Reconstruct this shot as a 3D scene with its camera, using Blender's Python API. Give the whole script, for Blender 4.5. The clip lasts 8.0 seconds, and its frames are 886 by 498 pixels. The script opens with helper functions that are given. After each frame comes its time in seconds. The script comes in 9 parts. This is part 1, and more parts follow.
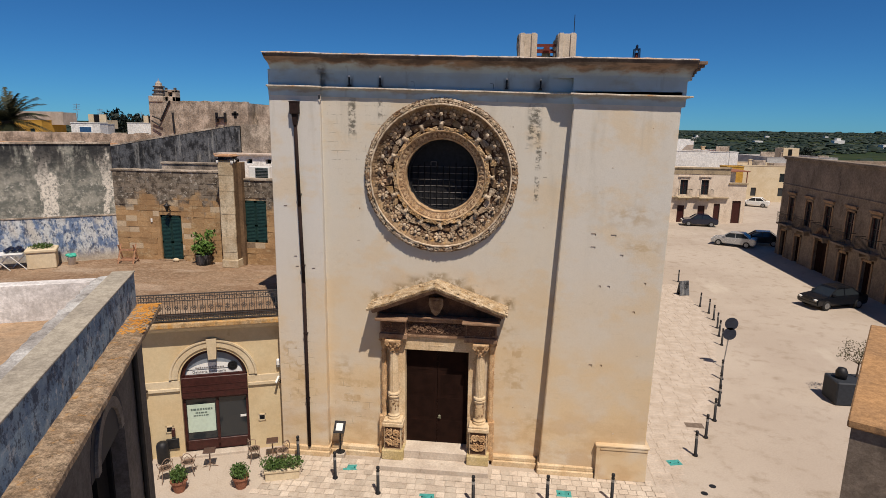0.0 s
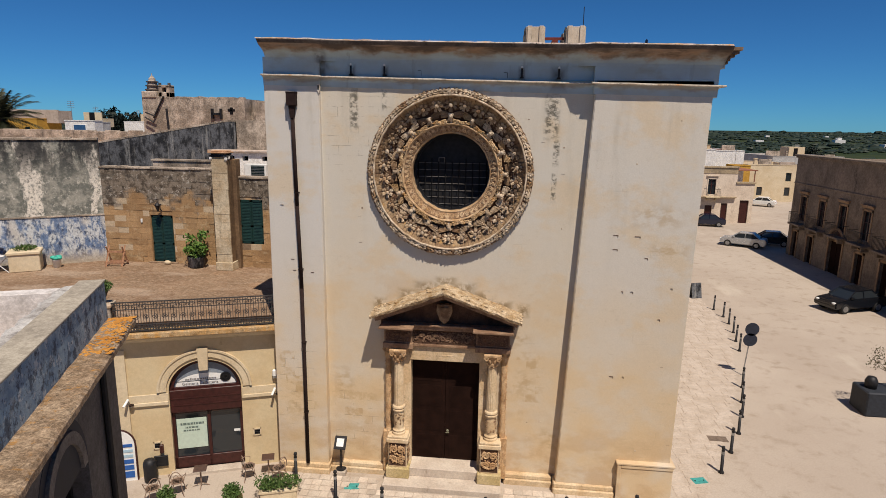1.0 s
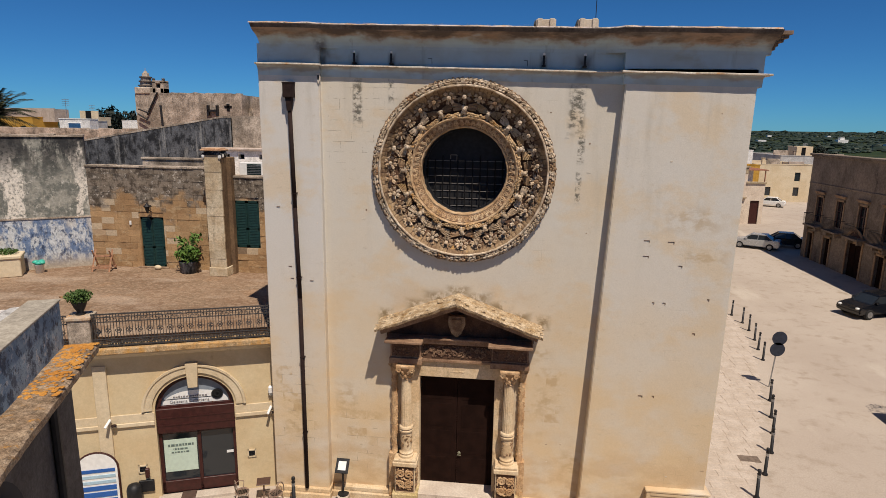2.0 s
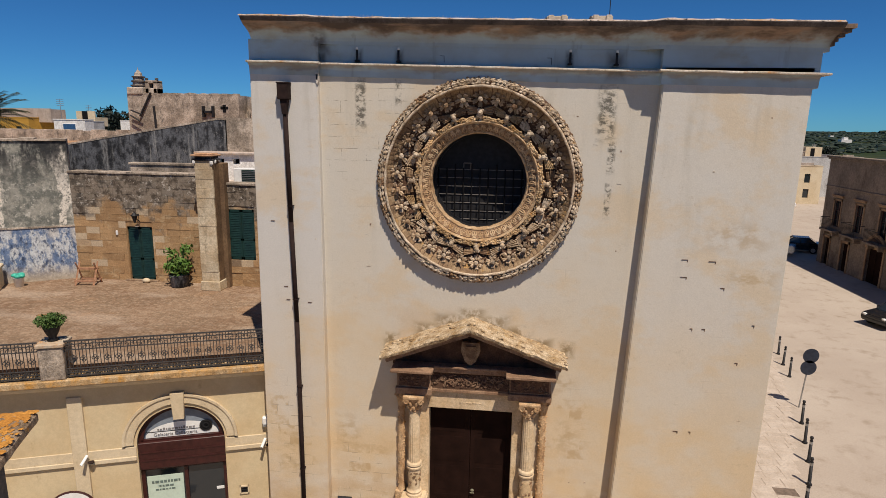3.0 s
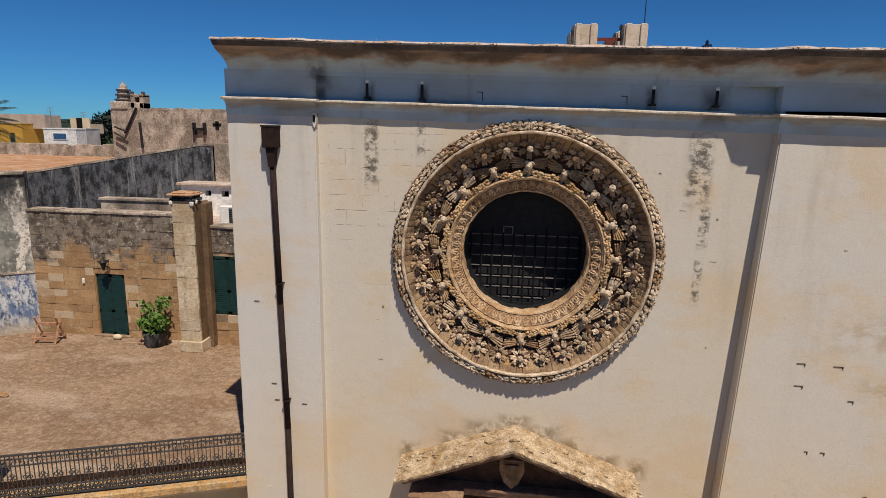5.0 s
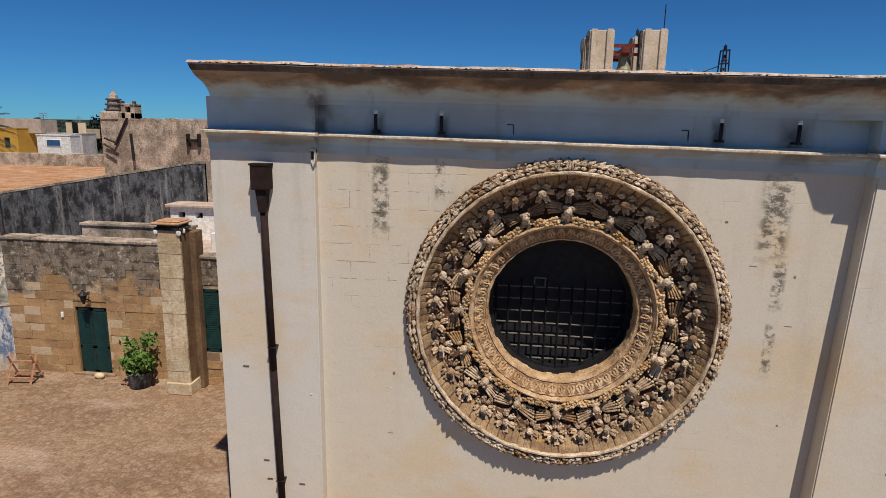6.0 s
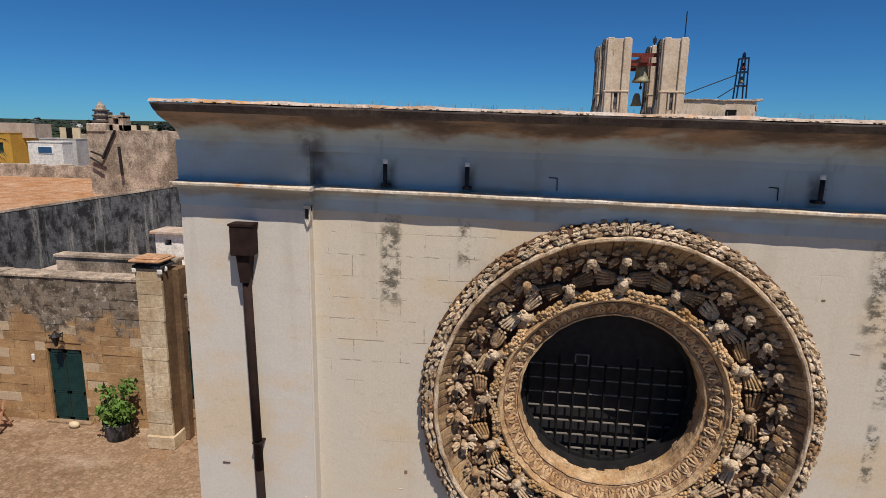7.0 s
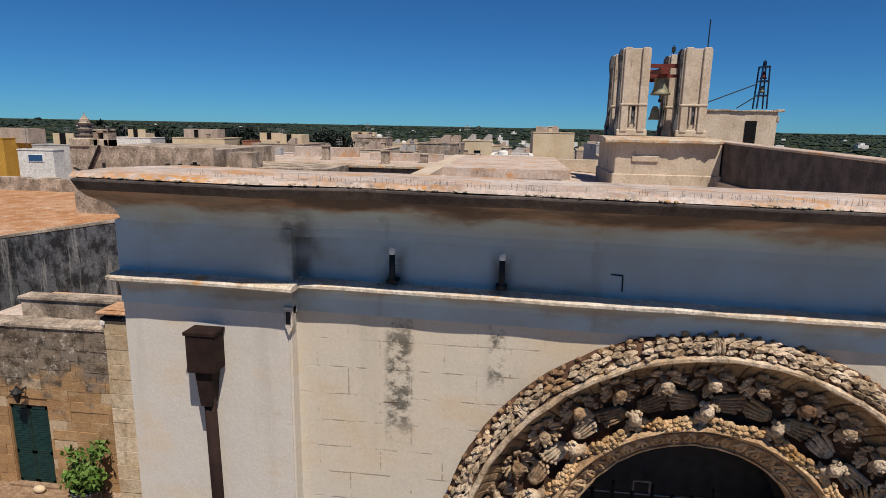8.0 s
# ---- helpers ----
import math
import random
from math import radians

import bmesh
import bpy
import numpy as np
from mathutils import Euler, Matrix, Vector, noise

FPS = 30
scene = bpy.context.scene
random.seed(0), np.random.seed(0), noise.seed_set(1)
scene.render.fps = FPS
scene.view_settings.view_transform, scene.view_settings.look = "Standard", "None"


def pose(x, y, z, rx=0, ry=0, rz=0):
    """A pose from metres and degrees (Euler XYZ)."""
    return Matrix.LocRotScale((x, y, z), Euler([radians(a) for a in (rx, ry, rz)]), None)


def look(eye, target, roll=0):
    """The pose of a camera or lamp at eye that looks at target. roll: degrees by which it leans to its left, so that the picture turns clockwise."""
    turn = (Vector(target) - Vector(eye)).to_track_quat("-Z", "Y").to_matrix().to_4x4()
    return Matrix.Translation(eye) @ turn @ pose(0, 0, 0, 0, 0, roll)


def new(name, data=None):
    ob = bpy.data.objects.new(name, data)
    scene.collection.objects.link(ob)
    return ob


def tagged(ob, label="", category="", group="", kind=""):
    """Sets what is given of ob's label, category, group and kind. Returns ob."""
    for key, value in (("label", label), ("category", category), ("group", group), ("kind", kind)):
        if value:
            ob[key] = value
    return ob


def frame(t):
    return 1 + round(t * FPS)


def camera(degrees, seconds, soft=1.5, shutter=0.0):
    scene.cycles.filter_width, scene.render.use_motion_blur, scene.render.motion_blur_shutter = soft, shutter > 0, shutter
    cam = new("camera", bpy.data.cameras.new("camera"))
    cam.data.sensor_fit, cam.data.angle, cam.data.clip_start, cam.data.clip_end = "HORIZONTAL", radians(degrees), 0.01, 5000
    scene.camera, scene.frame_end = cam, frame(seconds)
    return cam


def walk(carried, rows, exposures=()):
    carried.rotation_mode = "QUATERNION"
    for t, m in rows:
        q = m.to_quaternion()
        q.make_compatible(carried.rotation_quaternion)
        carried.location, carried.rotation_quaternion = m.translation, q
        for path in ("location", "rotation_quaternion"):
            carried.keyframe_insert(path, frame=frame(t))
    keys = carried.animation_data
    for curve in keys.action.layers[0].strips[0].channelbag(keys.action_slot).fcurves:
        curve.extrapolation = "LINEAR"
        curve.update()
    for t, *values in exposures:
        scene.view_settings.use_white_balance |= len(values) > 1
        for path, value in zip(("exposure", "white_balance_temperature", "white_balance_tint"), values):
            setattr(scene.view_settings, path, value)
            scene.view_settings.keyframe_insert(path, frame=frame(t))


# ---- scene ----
cam = camera(73.5, 8.0, soft=0.8)
PATH = [
    (0, (7.999, -19.176, 11.649), (7.792, -17.229, 11.245), 0.9),
    (0.5, (7.803, -18.494, 11.567), (7.596, -16.547, 11.161), 0.8),
    (1, (7.561, -17.782, 11.442), (7.355, -15.834, 11.037), 0.9),
    (1.5, (7.313, -17.013, 11.275), (7.106, -15.065, 10.87), 0.9),
    (3, (6.598, -14.511, 11.413), (6.385, -12.564, 11.006), 0.9),
    (3.5, (6.357, -13.67, 11.597), (6.142, -11.724, 11.191), 0.9),
    (4, (6.085, -12.72, 11.875), (5.866, -10.774, 11.469), 1.0),
    (4.5, (5.842, -11.823, 12.134), (5.619, -9.878, 11.729), 1.1),
    (6, (5.022, -9.126, 12.972), (4.793, -7.181, 12.566), 1.0),
    (6.5, (4.752, -8.246, 13.241), (4.524, -6.301, 12.836), 1.1),
    (7, (4.478, -7.295, 13.578), (4.249, -5.349, 13.174), 1.1),
    (7.5, (4.237, -6.377, 13.909), (4.006, -4.432, 13.505), 1.1),
    (8, (4.0, -5.377, 14.267), (3.769, -3.432, 13.862), 1.1),
]
walk(cam, [(t, look(eye, target, roll)) for t, eye, target, roll in PATH])

# ---- light ----
SUN_AZ, SUN_EL = 29.0, 61.3            # degrees right of the facade's normal, and above the horizon
world = bpy.data.worlds.new("sky")
scene.world = world
world.use_nodes = True
wn = world.node_tree
wn.nodes.clear()
sky = wn.nodes.new("ShaderNodeTexSky")
sky.sky_type = "NISHITA"
sky.sun_disc = False
sky.sun_elevation = radians(SUN_EL)
sky.sun_rotation = radians(180 - SUN_AZ)
sky.altitude = 900
sky.air_density, sky.dust_density, sky.ozone_density = 0.75, 0.05, 4.0
tint = wn.nodes.new("ShaderNodeMixRGB")
tint.blend_type = "MULTIPLY"
tint.inputs[0].default_value = 1.0
tint.inputs[2].default_value = (0.31, 0.80, 1.22, 1)
bg = wn.nodes.new("ShaderNodeBackground")
bg.inputs[1].default_value = 0.058
wo = wn.nodes.new("ShaderNodeOutputWorld")
wn.links.new(sky.outputs[0], tint.inputs[1])
wn.links.new(tint.outputs[0], bg.inputs[0])
wn.links.new(bg.outputs[0], wo.inputs[0])

sun_data = bpy.data.lights.new("sun", "SUN")
sun_data.energy = 5.0
sun_data.angle = radians(0.5)
sun_data.color = (1.0, 0.885, 0.755)
sun = new("sun", sun_data)
_sx, _sy = math.sin(radians(SUN_AZ)) * math.cos(radians(SUN_EL)), -math.cos(radians(SUN_AZ)) * math.cos(radians(SUN_EL))
sun.matrix_world = look((40 * _sx, 40 * _sy, 40 * math.sin(radians(SUN_EL))), (0, 0, 0))
scene.view_settings.exposure = 0.0

# ---- building blocks ----
RNG = random.Random(7)
V = Vector


def finish(name, bm, mat, parent=None, label="", smooth=False):
    me = bpy.data.meshes.new(name)
    bmesh.ops.recalc_face_normals(bm, faces=bm.faces)
    bm.to_mesh(me)
    bm.free()
    if smooth:
        for p in me.polygons:
            p.use_smooth = True
    if mat:
        me.materials.append(mat)
    ob = new(name, me)
    if parent:
        ob.parent = parent
    if label:
        ob["label"] = label
    return ob


def part(name, bm, mat, parent, label="", smooth=False):
    return finish(name, bm, mat, parent, label, smooth)


def piece(name, me, parent, m):
    ob = new(name, me)
    ob.parent = parent
    ob.matrix_basis = m
    return ob


def mesh_of(bm, mat, smooth=False):
    me = bpy.data.meshes.new("shape")
    bmesh.ops.recalc_face_normals(bm, faces=bm.faces)
    bm.to_mesh(me)
    bm.free()
    if smooth:
        for p in me.polygons:
            p.use_smooth = True
    me.materials.append(mat)
    return me


def thing(name, label, category, m=None, group="", kind=""):
    ob = new(name)
    ob.empty_display_size = 0.3
    if m is not None:
        ob.matrix_basis = m
    return tagged(ob, label, category, group, kind)


def single(name, bm, mat, label, category, kind="", group="", smooth=False):
    return tagged(finish(name, bm, mat, None, "", smooth), label, category, group, kind)


def box(bm, x0, x1, y0, y1, z0, z1, m=None, bevel=0.0):
    r = bmesh.ops.create_cube(bm, size=1)
    vs = r["verts"]
    for v in vs:
        v.co = V((x0 + (v.co.x + 0.5) * (x1 - x0), y0 + (v.co.y + 0.5) * (y1 - y0), z0 + (v.co.z + 0.5) * (z1 - z0)))
    if bevel:
        es = list({e for v in vs for e in v.link_edges})
        r = bmesh.ops.bevel(bm, geom=es, offset=bevel, segments=1, affect="EDGES")
        vs = list({v for f in r["faces"] for v in f.verts} | {v for v in vs if v.is_valid})
    if m is not None:
        bmesh.ops.transform(bm, matrix=m, verts=vs)
    return vs


def turned(bm, profile, n=16, m=None, a0=0.0, a1=360.0):
    """A lathe: profile rows of (radius, height) round the z axis."""
    full = abs(a1 - a0) >= 359.9
    cols = n if full else n + 1
    rings, allv = [], []
    for r, z in profile:
        ring = []
        for i in range(cols):
            a = radians(a0 + (a1 - a0) * i / n)
            v = bm.verts.new((r * math.cos(a), r * math.sin(a), z))
            ring.append(v)
        rings.append(ring)
        allv += ring
    for lo, hi in zip(rings, rings[1:]):
        for i in range(n if full else n):
            j = (i + 1) % cols
            try:
                bm.faces.new((lo[i], lo[j], hi[j], hi[i]))
            except ValueError:
                pass
    if full:
        for ring, rz in ((rings[0], profile[0]), (rings[-1], profile[-1])):
            if rz[0] > 1e-4:
                bm.faces.new(ring)
    if m is not None:
        bmesh.ops.transform(bm, matrix=m, verts=allv)
    return allv


def prism(bm, outline, y0, y1, m=None):
    """An outline of (x, z) corners drawn out along y."""
    a = [bm.verts.new((x, y0, z)) for x, z in outline]
    b = [bm.verts.new((x, y1, z)) for x, z in outline]
    bm.faces.new(a)
    bm.faces.new(b[::-1])
    for i in range(len(a)):
        j = (i + 1) % len(a)
        bm.faces.new((a[i], b[i], b[j], a[j]))
    if m is not None:
        bmesh.ops.transform(bm, matrix=m, verts=a + b)
    return a + b


def rod(bm, p, q, r, n=6, r2=None):
    p, q = V(p), V(q)
    d = q - p
    t = Matrix.Translation(p) @ d.to_track_quat("Z", "Y").to_matrix().to_4x4()
    return turned(bm, [(r, 0), (r if r2 is None else r2, d.length)], n, t)


def pipe(bm, pts, r, n=6):
    for p, q in zip(pts, pts[1:]):
        rod(bm, p, q, r, n)


def wall_grid(bm, length, height, thick, holes, m=None):
    """A wall in local x (length) and z (height), front at y = 0, back at y = thick, with rectangular openings (x0, x1, z0, z1) through it."""
    xs = sorted({0.0, length, *[h[0] for h in holes], *[h[1] for h in holes]})
    zs = sorted({0.0, height, *[h[2] for h in holes], *[h[3] for h in holes]})
    vs = {}

    def at(i, j, k):
        if (i, j, k) not in vs:
            vs[i, j, k] = bm.verts.new((xs[i], thick * k, zs[j]))
        return vs[i, j, k]

    def solid(i, j):
        if i < 0 or j < 0 or i >= len(xs) - 1 or j >= len(zs) - 1:
            return False
        cx, cz = (xs[i] + xs[i + 1]) / 2, (zs[j] + zs[j + 1]) / 2
        return not any(h[0] < cx < h[1] and h[2] < cz < h[3] for h in holes)

    for i in range(len(xs) - 1):
        for j in range(len(zs) - 1):
            if not solid(i, j):
                continue
            for k in (0, 1):
                bm.faces.new([at(i, j, k), at(i + 1, j, k), at(i + 1, j + 1, k), at(i, j + 1, k)])
            if not solid(i - 1, j):
                bm.faces.new([at(i, j, 0), at(i, j + 1, 0), at(i, j + 1, 1), at(i, j, 1)])
            if not solid(i + 1, j):
                bm.faces.new([at(i + 1, j, 0), at(i + 1, j + 1, 0), at(i + 1, j + 1, 1), at(i + 1, j, 1)])
            if not solid(i, j - 1):
                bm.faces.new([at(i, j, 0), at(i + 1, j, 0), at(i + 1, j, 1), at(i, j, 1)])
            if not solid(i, j + 1):
                bm.faces.new([at(i, j + 1, 0), at(i + 1, j + 1, 0), at(i + 1, j + 1, 1), at(i, j + 1, 1)])
    if m is not None:
        bmesh.ops.transform(bm, matrix=m, verts=list(vs.values()))


def leaves(bm, centre, radii, n, size, rng, flat=0.0):
    """n small bent leaves through an uneven ellipsoid."""
    for _ in range(n):
        d = V((rng.gauss(0, 1), rng.gauss(0, 1), rng.gauss(0, 1))).normalized() * (rng.random() ** 0.45)
        p = V(centre) + V((d.x * radii[0], d.y * radii[1], d.z * radii[2]))
        s = size * rng.uniform(0.6, 1.3)
        q = Euler((rng.uniform(-1, 1) * (1 - flat) * 1.4, rng.uniform(-1, 1) * (1 - flat) * 1.4, rng.uniform(0, 6.3))).to_matrix()
        c = [p + q @ V(w) for w in ((-s, 0, 0), (0, -s * 0.45, s * 0.12), (s, 0, 0), (0, s * 0.45, s * 0.12))]
        bm.faces.new([bm.verts.new(w) for w in c])


# ---- materials ----
class Mat:
    """A small writer of node materials."""

    def __init__(self, name):
        self.m = bpy.data.materials.new(name)
        self.m.use_nodes = True
        self.t = self.m.node_tree
        self.b = self.t.nodes["Principled BSDF"]
        self.pos = self.node("ShaderNodeNewGeometry").outputs["Position"]

    def node(self, kind):
        return self.t.nodes.new(kind)

    def link(self, a, b):
        self.t.links.new(a, b)

    def scaled(self, s):
        n = self.node("ShaderNodeMapping")
        n.inputs["Scale"].default_value = s
        self.link(self.pos, n.inputs[0])
        return n.outputs[0]

    def noise(self, scale, detail=4.0, stretch=None, rough=0.55):
        n = self.node("ShaderNodeTexNoise")
        n.inputs["Scale"].default_value = scale
        n.inputs["Detail"].default_value = detail
        n.inputs["Roughness"].default_value = rough
        self.link(self.scaled(stretch) if stretch else self.pos, n.inputs["Vector"])
        return n.outputs["Fac"]

    def ramp(self, f, lo, hi):
        n = self.node("ShaderNodeMapRange")
        n.interpolation_type = "SMOOTHSTEP"
        n.inputs[1].default_value, n.inputs[2].default_value = lo, hi
        self.link(f, n.inputs[0])
        return n.outputs[0]

    def math(self, op, a, b=0.0):
        n = self.node("ShaderNodeMath")
        n.operation = op
        for i, v in enumerate((a, b)):
            if isinstance(v, (int, float)):
                n.inputs[i].default_value = v
            else:
                self.link(v, n.inputs[i])
        return n.outputs[0]

    def mix(self, f, a, b, mode="MIX"):
        n = self.node("ShaderNodeMixRGB")
        n.blend_type = mode
        for i, v in enumerate((f, a, b)):
            if isinstance(v, (int, float)):
                n.inputs[i].default_value = v
            elif isinstance(v, tuple):
                n.inputs[i].default_value = (*v, 1)
            else:
                self.link(v, n.inputs[i])
        return n.outputs[0]

    def axis(self, k):
        n = self.node("ShaderNodeSeparateXYZ")
        self.link(self.pos, n.inputs[0])
        return n.outputs[k]

    def patch(self, x, z, wx, wz, soft=0.5):
        """A soft-edged upright patch on a wall that runs along x."""
        dx = self.math("DIVIDE", self.math("ABSOLUTE", self.math("SUBTRACT", self.axis(0), x)), wx)
        dz = self.math("DIVIDE", self.math("ABSOLUTE", self.math("SUBTRACT", self.axis(2), z)), wz)
        d = self.math("MAXIMUM", dx, dz)
        return self.ramp(d, 1.0, 1.0 - soft)

    def out(self, col, rough=0.85, height=None, bump=0.3, dist=0.02, metal=0.0, spec=0.3):
        if isinstance(col, tuple):
            self.b.inputs["Base Color"].default_value = (*col, 1)
        else:
            self.link(col, self.b.inputs["Base Color"])
        if isinstance(rough, float):
            self.b.inputs["Roughness"].default_value = rough
        else:
            self.link(rough, self.b.inputs["Roughness"])
        self.b.inputs["Metallic"].default_value = metal
        self.b.inputs["Specular IOR Level"].default_value = spec
        if height is not None:
            n = self.node("ShaderNodeBump")
            n.inputs["Strength"].default_value = bump
            n.inputs["Distance"].default_value = dist
            self.link(height, n.inputs["Height"])
            self.link(n.outputs[0], self.b.inputs["Normal"])
        return self.m


def rough_stone(name, light, dark, stain=(0.05, 0.045, 0.04), stained=0.5, size=1.0, bump=0.5, vary=0.0, lichen=None, lichen_amount=0.5, grainy=0.55):
    """Weathered stone: two tones in broad clouds, a fine grain, black weathering, and lichen."""
    k = Mat(name)
    col = k.mix(k.ramp(k.noise(0.8 / size, 5), 0.35, 0.65), light, dark)
    grain = k.noise(min(26 / size, 42), 6, rough=0.75)
    col = k.mix(grainy, col, k.mix(k.ramp(grain, 0.3, 0.7), (0.62, 0.6, 0.58), (1.25, 1.25, 1.25)), "MULTIPLY")
    mottle = k.noise(min(7 / size, 24), 6, rough=0.72)
    col = k.mix(min(1.0, grainy * 1.1), col, k.mix(k.ramp(mottle, 0.36, 0.64), (0.70, 0.69, 0.67), (1.22, 1.22, 1.22)), "MULTIPLY")
    if stained:
        st = k.math("MULTIPLY", k.ramp(k.noise(1.6 / size, 7, (1, 1, 0.45), 0.65), 0.66 - 0.22 * stained, 0.74), k.ramp(k.noise(9 / size, 5), 0.3, 0.6))
        col = k.mix(k.math("MULTIPLY", st, 0.85), col, stain)
    if lichen:
        li = k.math("MULTIPLY", k.ramp(k.noise(1.1 / size, 6, None, 0.62), 0.62 - 0.2 * lichen_amount, 0.72), k.ramp(k.noise(13 / size, 4), 0.35, 0.55))
        col = k.mix(li, col, lichen)
    if vary:
        r = k.node("ShaderNodeObjectInfo").outputs["Random"]
        col = k.mix(1.0, col, k.mix(r, (1 - vary, 1 - vary * 1.05, 1 - vary * 1.15), (1 + vary, 1 + vary * 0.95, 1 + vary * 0.85)), "MULTIPLY")
    h = k.math("ADD", k.math("MULTIPLY", k.noise(6 / size, 6, rough=0.65), 0.8), k.math("MULTIPLY", grain, 0.65 * grainy))
    return k.out(col, 0.92, h, bump, 0.025, spec=0.2)


def plain(name, col, rough=0.6, metal=0.0, vary=0.25, scale=8.0, bump=0.15, spec=0.4):
    k = Mat(name)
    n = k.noise(scale, 5)
    fine = k.noise(scale * 9, 4)
    c = k.mix(k.ramp(n, 0.3, 0.7), tuple(v * (1 - vary) for v in col), tuple(min(1, v * (1 + vary)) for v in col))
    return k.out(c, k.math("ADD", rough - 0.1, k.math("MULTIPLY", n, 0.2)), fine, bump, 0.004, metal, spec)


def facade_stone():
    """Pale limewashed limestone: faint courses, damp streaks under the cornice and the lamps, warm worn patches."""
    k = Mat("facade limestone")
    big = k.ramp(k.noise(0.45, 5), 0.35, 0.68)
    col = k.mix(big, (0.60, 0.56, 0.485), (0.615, 0.55, 0.445))
    # paler and greyer on the outer strips
    outer = k.math("MAXIMUM", k.ramp(k.axis(0), 2.02, 1.96), k.math("MULTIPLY", k.ramp(k.axis(0), 9.8, 10.0), 0.5))
    col = k.mix(k.math("MULTIPLY", outer, 0.75), col, (0.60, 0.575, 0.535))
    warm = k.math("MULTIPLY", k.ramp(k.noise(0.6, 6, (1, 1, 1.5), 0.6), 0.49, 0.64), 0.6)
    col = k.mix(warm, col, (0.62, 0.485, 0.315))
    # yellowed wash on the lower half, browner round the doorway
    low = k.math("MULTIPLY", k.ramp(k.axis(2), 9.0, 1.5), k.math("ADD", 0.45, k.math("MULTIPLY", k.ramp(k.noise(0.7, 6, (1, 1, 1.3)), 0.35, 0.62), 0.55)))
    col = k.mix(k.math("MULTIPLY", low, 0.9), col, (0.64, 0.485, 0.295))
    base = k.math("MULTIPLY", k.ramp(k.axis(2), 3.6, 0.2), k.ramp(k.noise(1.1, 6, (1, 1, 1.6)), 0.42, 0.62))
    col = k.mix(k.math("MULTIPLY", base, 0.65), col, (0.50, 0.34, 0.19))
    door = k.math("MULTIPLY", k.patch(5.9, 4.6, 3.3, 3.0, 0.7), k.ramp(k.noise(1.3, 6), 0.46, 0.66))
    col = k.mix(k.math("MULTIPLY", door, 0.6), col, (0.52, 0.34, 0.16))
    specks = k.math("MULTIPLY", k.ramp(k.noise(38, 3, (1, 1, 1.6)), 0.66, 0.73), k.ramp(k.noise(1.4, 5), 0.52, 0.66))
    col = k.mix(k.math("MULTIPLY", specks, 0.5), col, (0.25, 0.21, 0.16))
    grain = k.noise(34, 6, rough=0.7)
    col = k.mix(0.26, col, k.mix(k.ramp(grain, 0.3, 0.7), (0.75, 0.74, 0.72), (1.12, 1.12, 1.12)), "MULTIPLY")
    streak = k.math("MULTIPLY", k.ramp(k.noise(2.2, 5, (1, 1, 0.12)), 0.52, 0.75), k.ramp(k.axis(2), 5.0, 12.5))
    col = k.mix(k.math("MULTIPLY", streak, 0.36), col, (0.34, 0.31, 0.25))
    scuff = k.math("MULTIPLY", k.ramp(k.noise(5.5, 7, (1, 1, 1.7), 0.72), 0.57, 0.68), k.ramp(k.noise(0.9, 5), 0.45, 0.62))
    col = k.mix(k.math("MULTIPLY", scuff, 0.38), col, (0.42, 0.345, 0.24))
    # black damp stains with a shape of their own
    spots = None
    for x, z, wx, wz in ((2.98, 11.9, 0.17, 0.8), (8.78, 11.75, 0.27, 0.8), (8.95, 10.75, 0.12, 0.5), (8.93, 9.75, 0.10, 0.55), (3.9, 12.2, 0.10, 0.4)):
        p = k.patch(x, z, wx, wz, 0.6)
        spots = p if spots is None else k.math("MAXIMUM", spots, p)
    broken = k.math("MULTIPLY", spots, k.ramp(k.noise(5.5, 7, (1, 1, 1.3), 0.74), 0.44, 0.58))
    col = k.mix(k.math("MULTIPLY", broken, 0.85), col, (0.075, 0.07, 0.055))
    moss = None
    for x, z, wx, wz in ((5.2, 6.50, 0.55, 0.30), (4.6, 6.26, 0.4, 0.28), (6.35, 6.50, 0.55, 0.30), (6.95, 6.26, 0.5, 0.30), (5.8, 6.74, 0.5, 0.20), (7.6, 6.0, 0.4, 0.25), (8.2, 5.9, 0.28, 0.3), (3.7, 5.95, 0.3, 0.25)):
        p = k.patch(x, z, wx, wz, 0.9)
        moss = p if moss is None else k.math("MAXIMUM", moss, p)
    moss = k.math("MULTIPLY", moss, k.ramp(k.noise(4.5, 7, None, 0.68), 0.38, 0.56))
    col = k.mix(k.math("MULTIPLY", moss, 0.8), col, (0.21, 0.145, 0.065))
    # brown damp blotches beside the doorway and low on the strips
    damp = None
    for x, z, wx, wz in ((8.35, 3.5, 0.45, 0.7), (8.15, 5.0, 0.5, 0.35), (2.5, 3.2, 0.5, 0.8), (0.9, 2.6, 0.4, 0.9), (9.2, 1.6, 0.4, 0.6), (11.9, 9.0, 1.1, 0.5), (12.3, 8.0, 0.8, 0.3)):
        p = k.patch(x, z, wx, wz, 0.9)
        damp = p if damp is None else k.math("MAXIMUM", damp, p)
    damp = k.math("MULTIPLY", damp, k.ramp(k.noise(2.6, 6, (1, 1, 1.8)), 0.42, 0.60))
    col = k.mix(k.math("MULTIPLY", damp, 0.5), col, (0.40, 0.27, 0.13))
    # courses of blocks that show through the wash
    uv = k.node("ShaderNodeCombineXYZ")
    k.link(k.axis(0), uv.inputs[0])
    k.link(k.axis(2), uv.inputs[1])
    br = k.node("ShaderNodeTexBrick")
    k.link(uv.outputs[0], br.inputs["Vector"])
    br.inputs["Scale"].default_value = 1.0
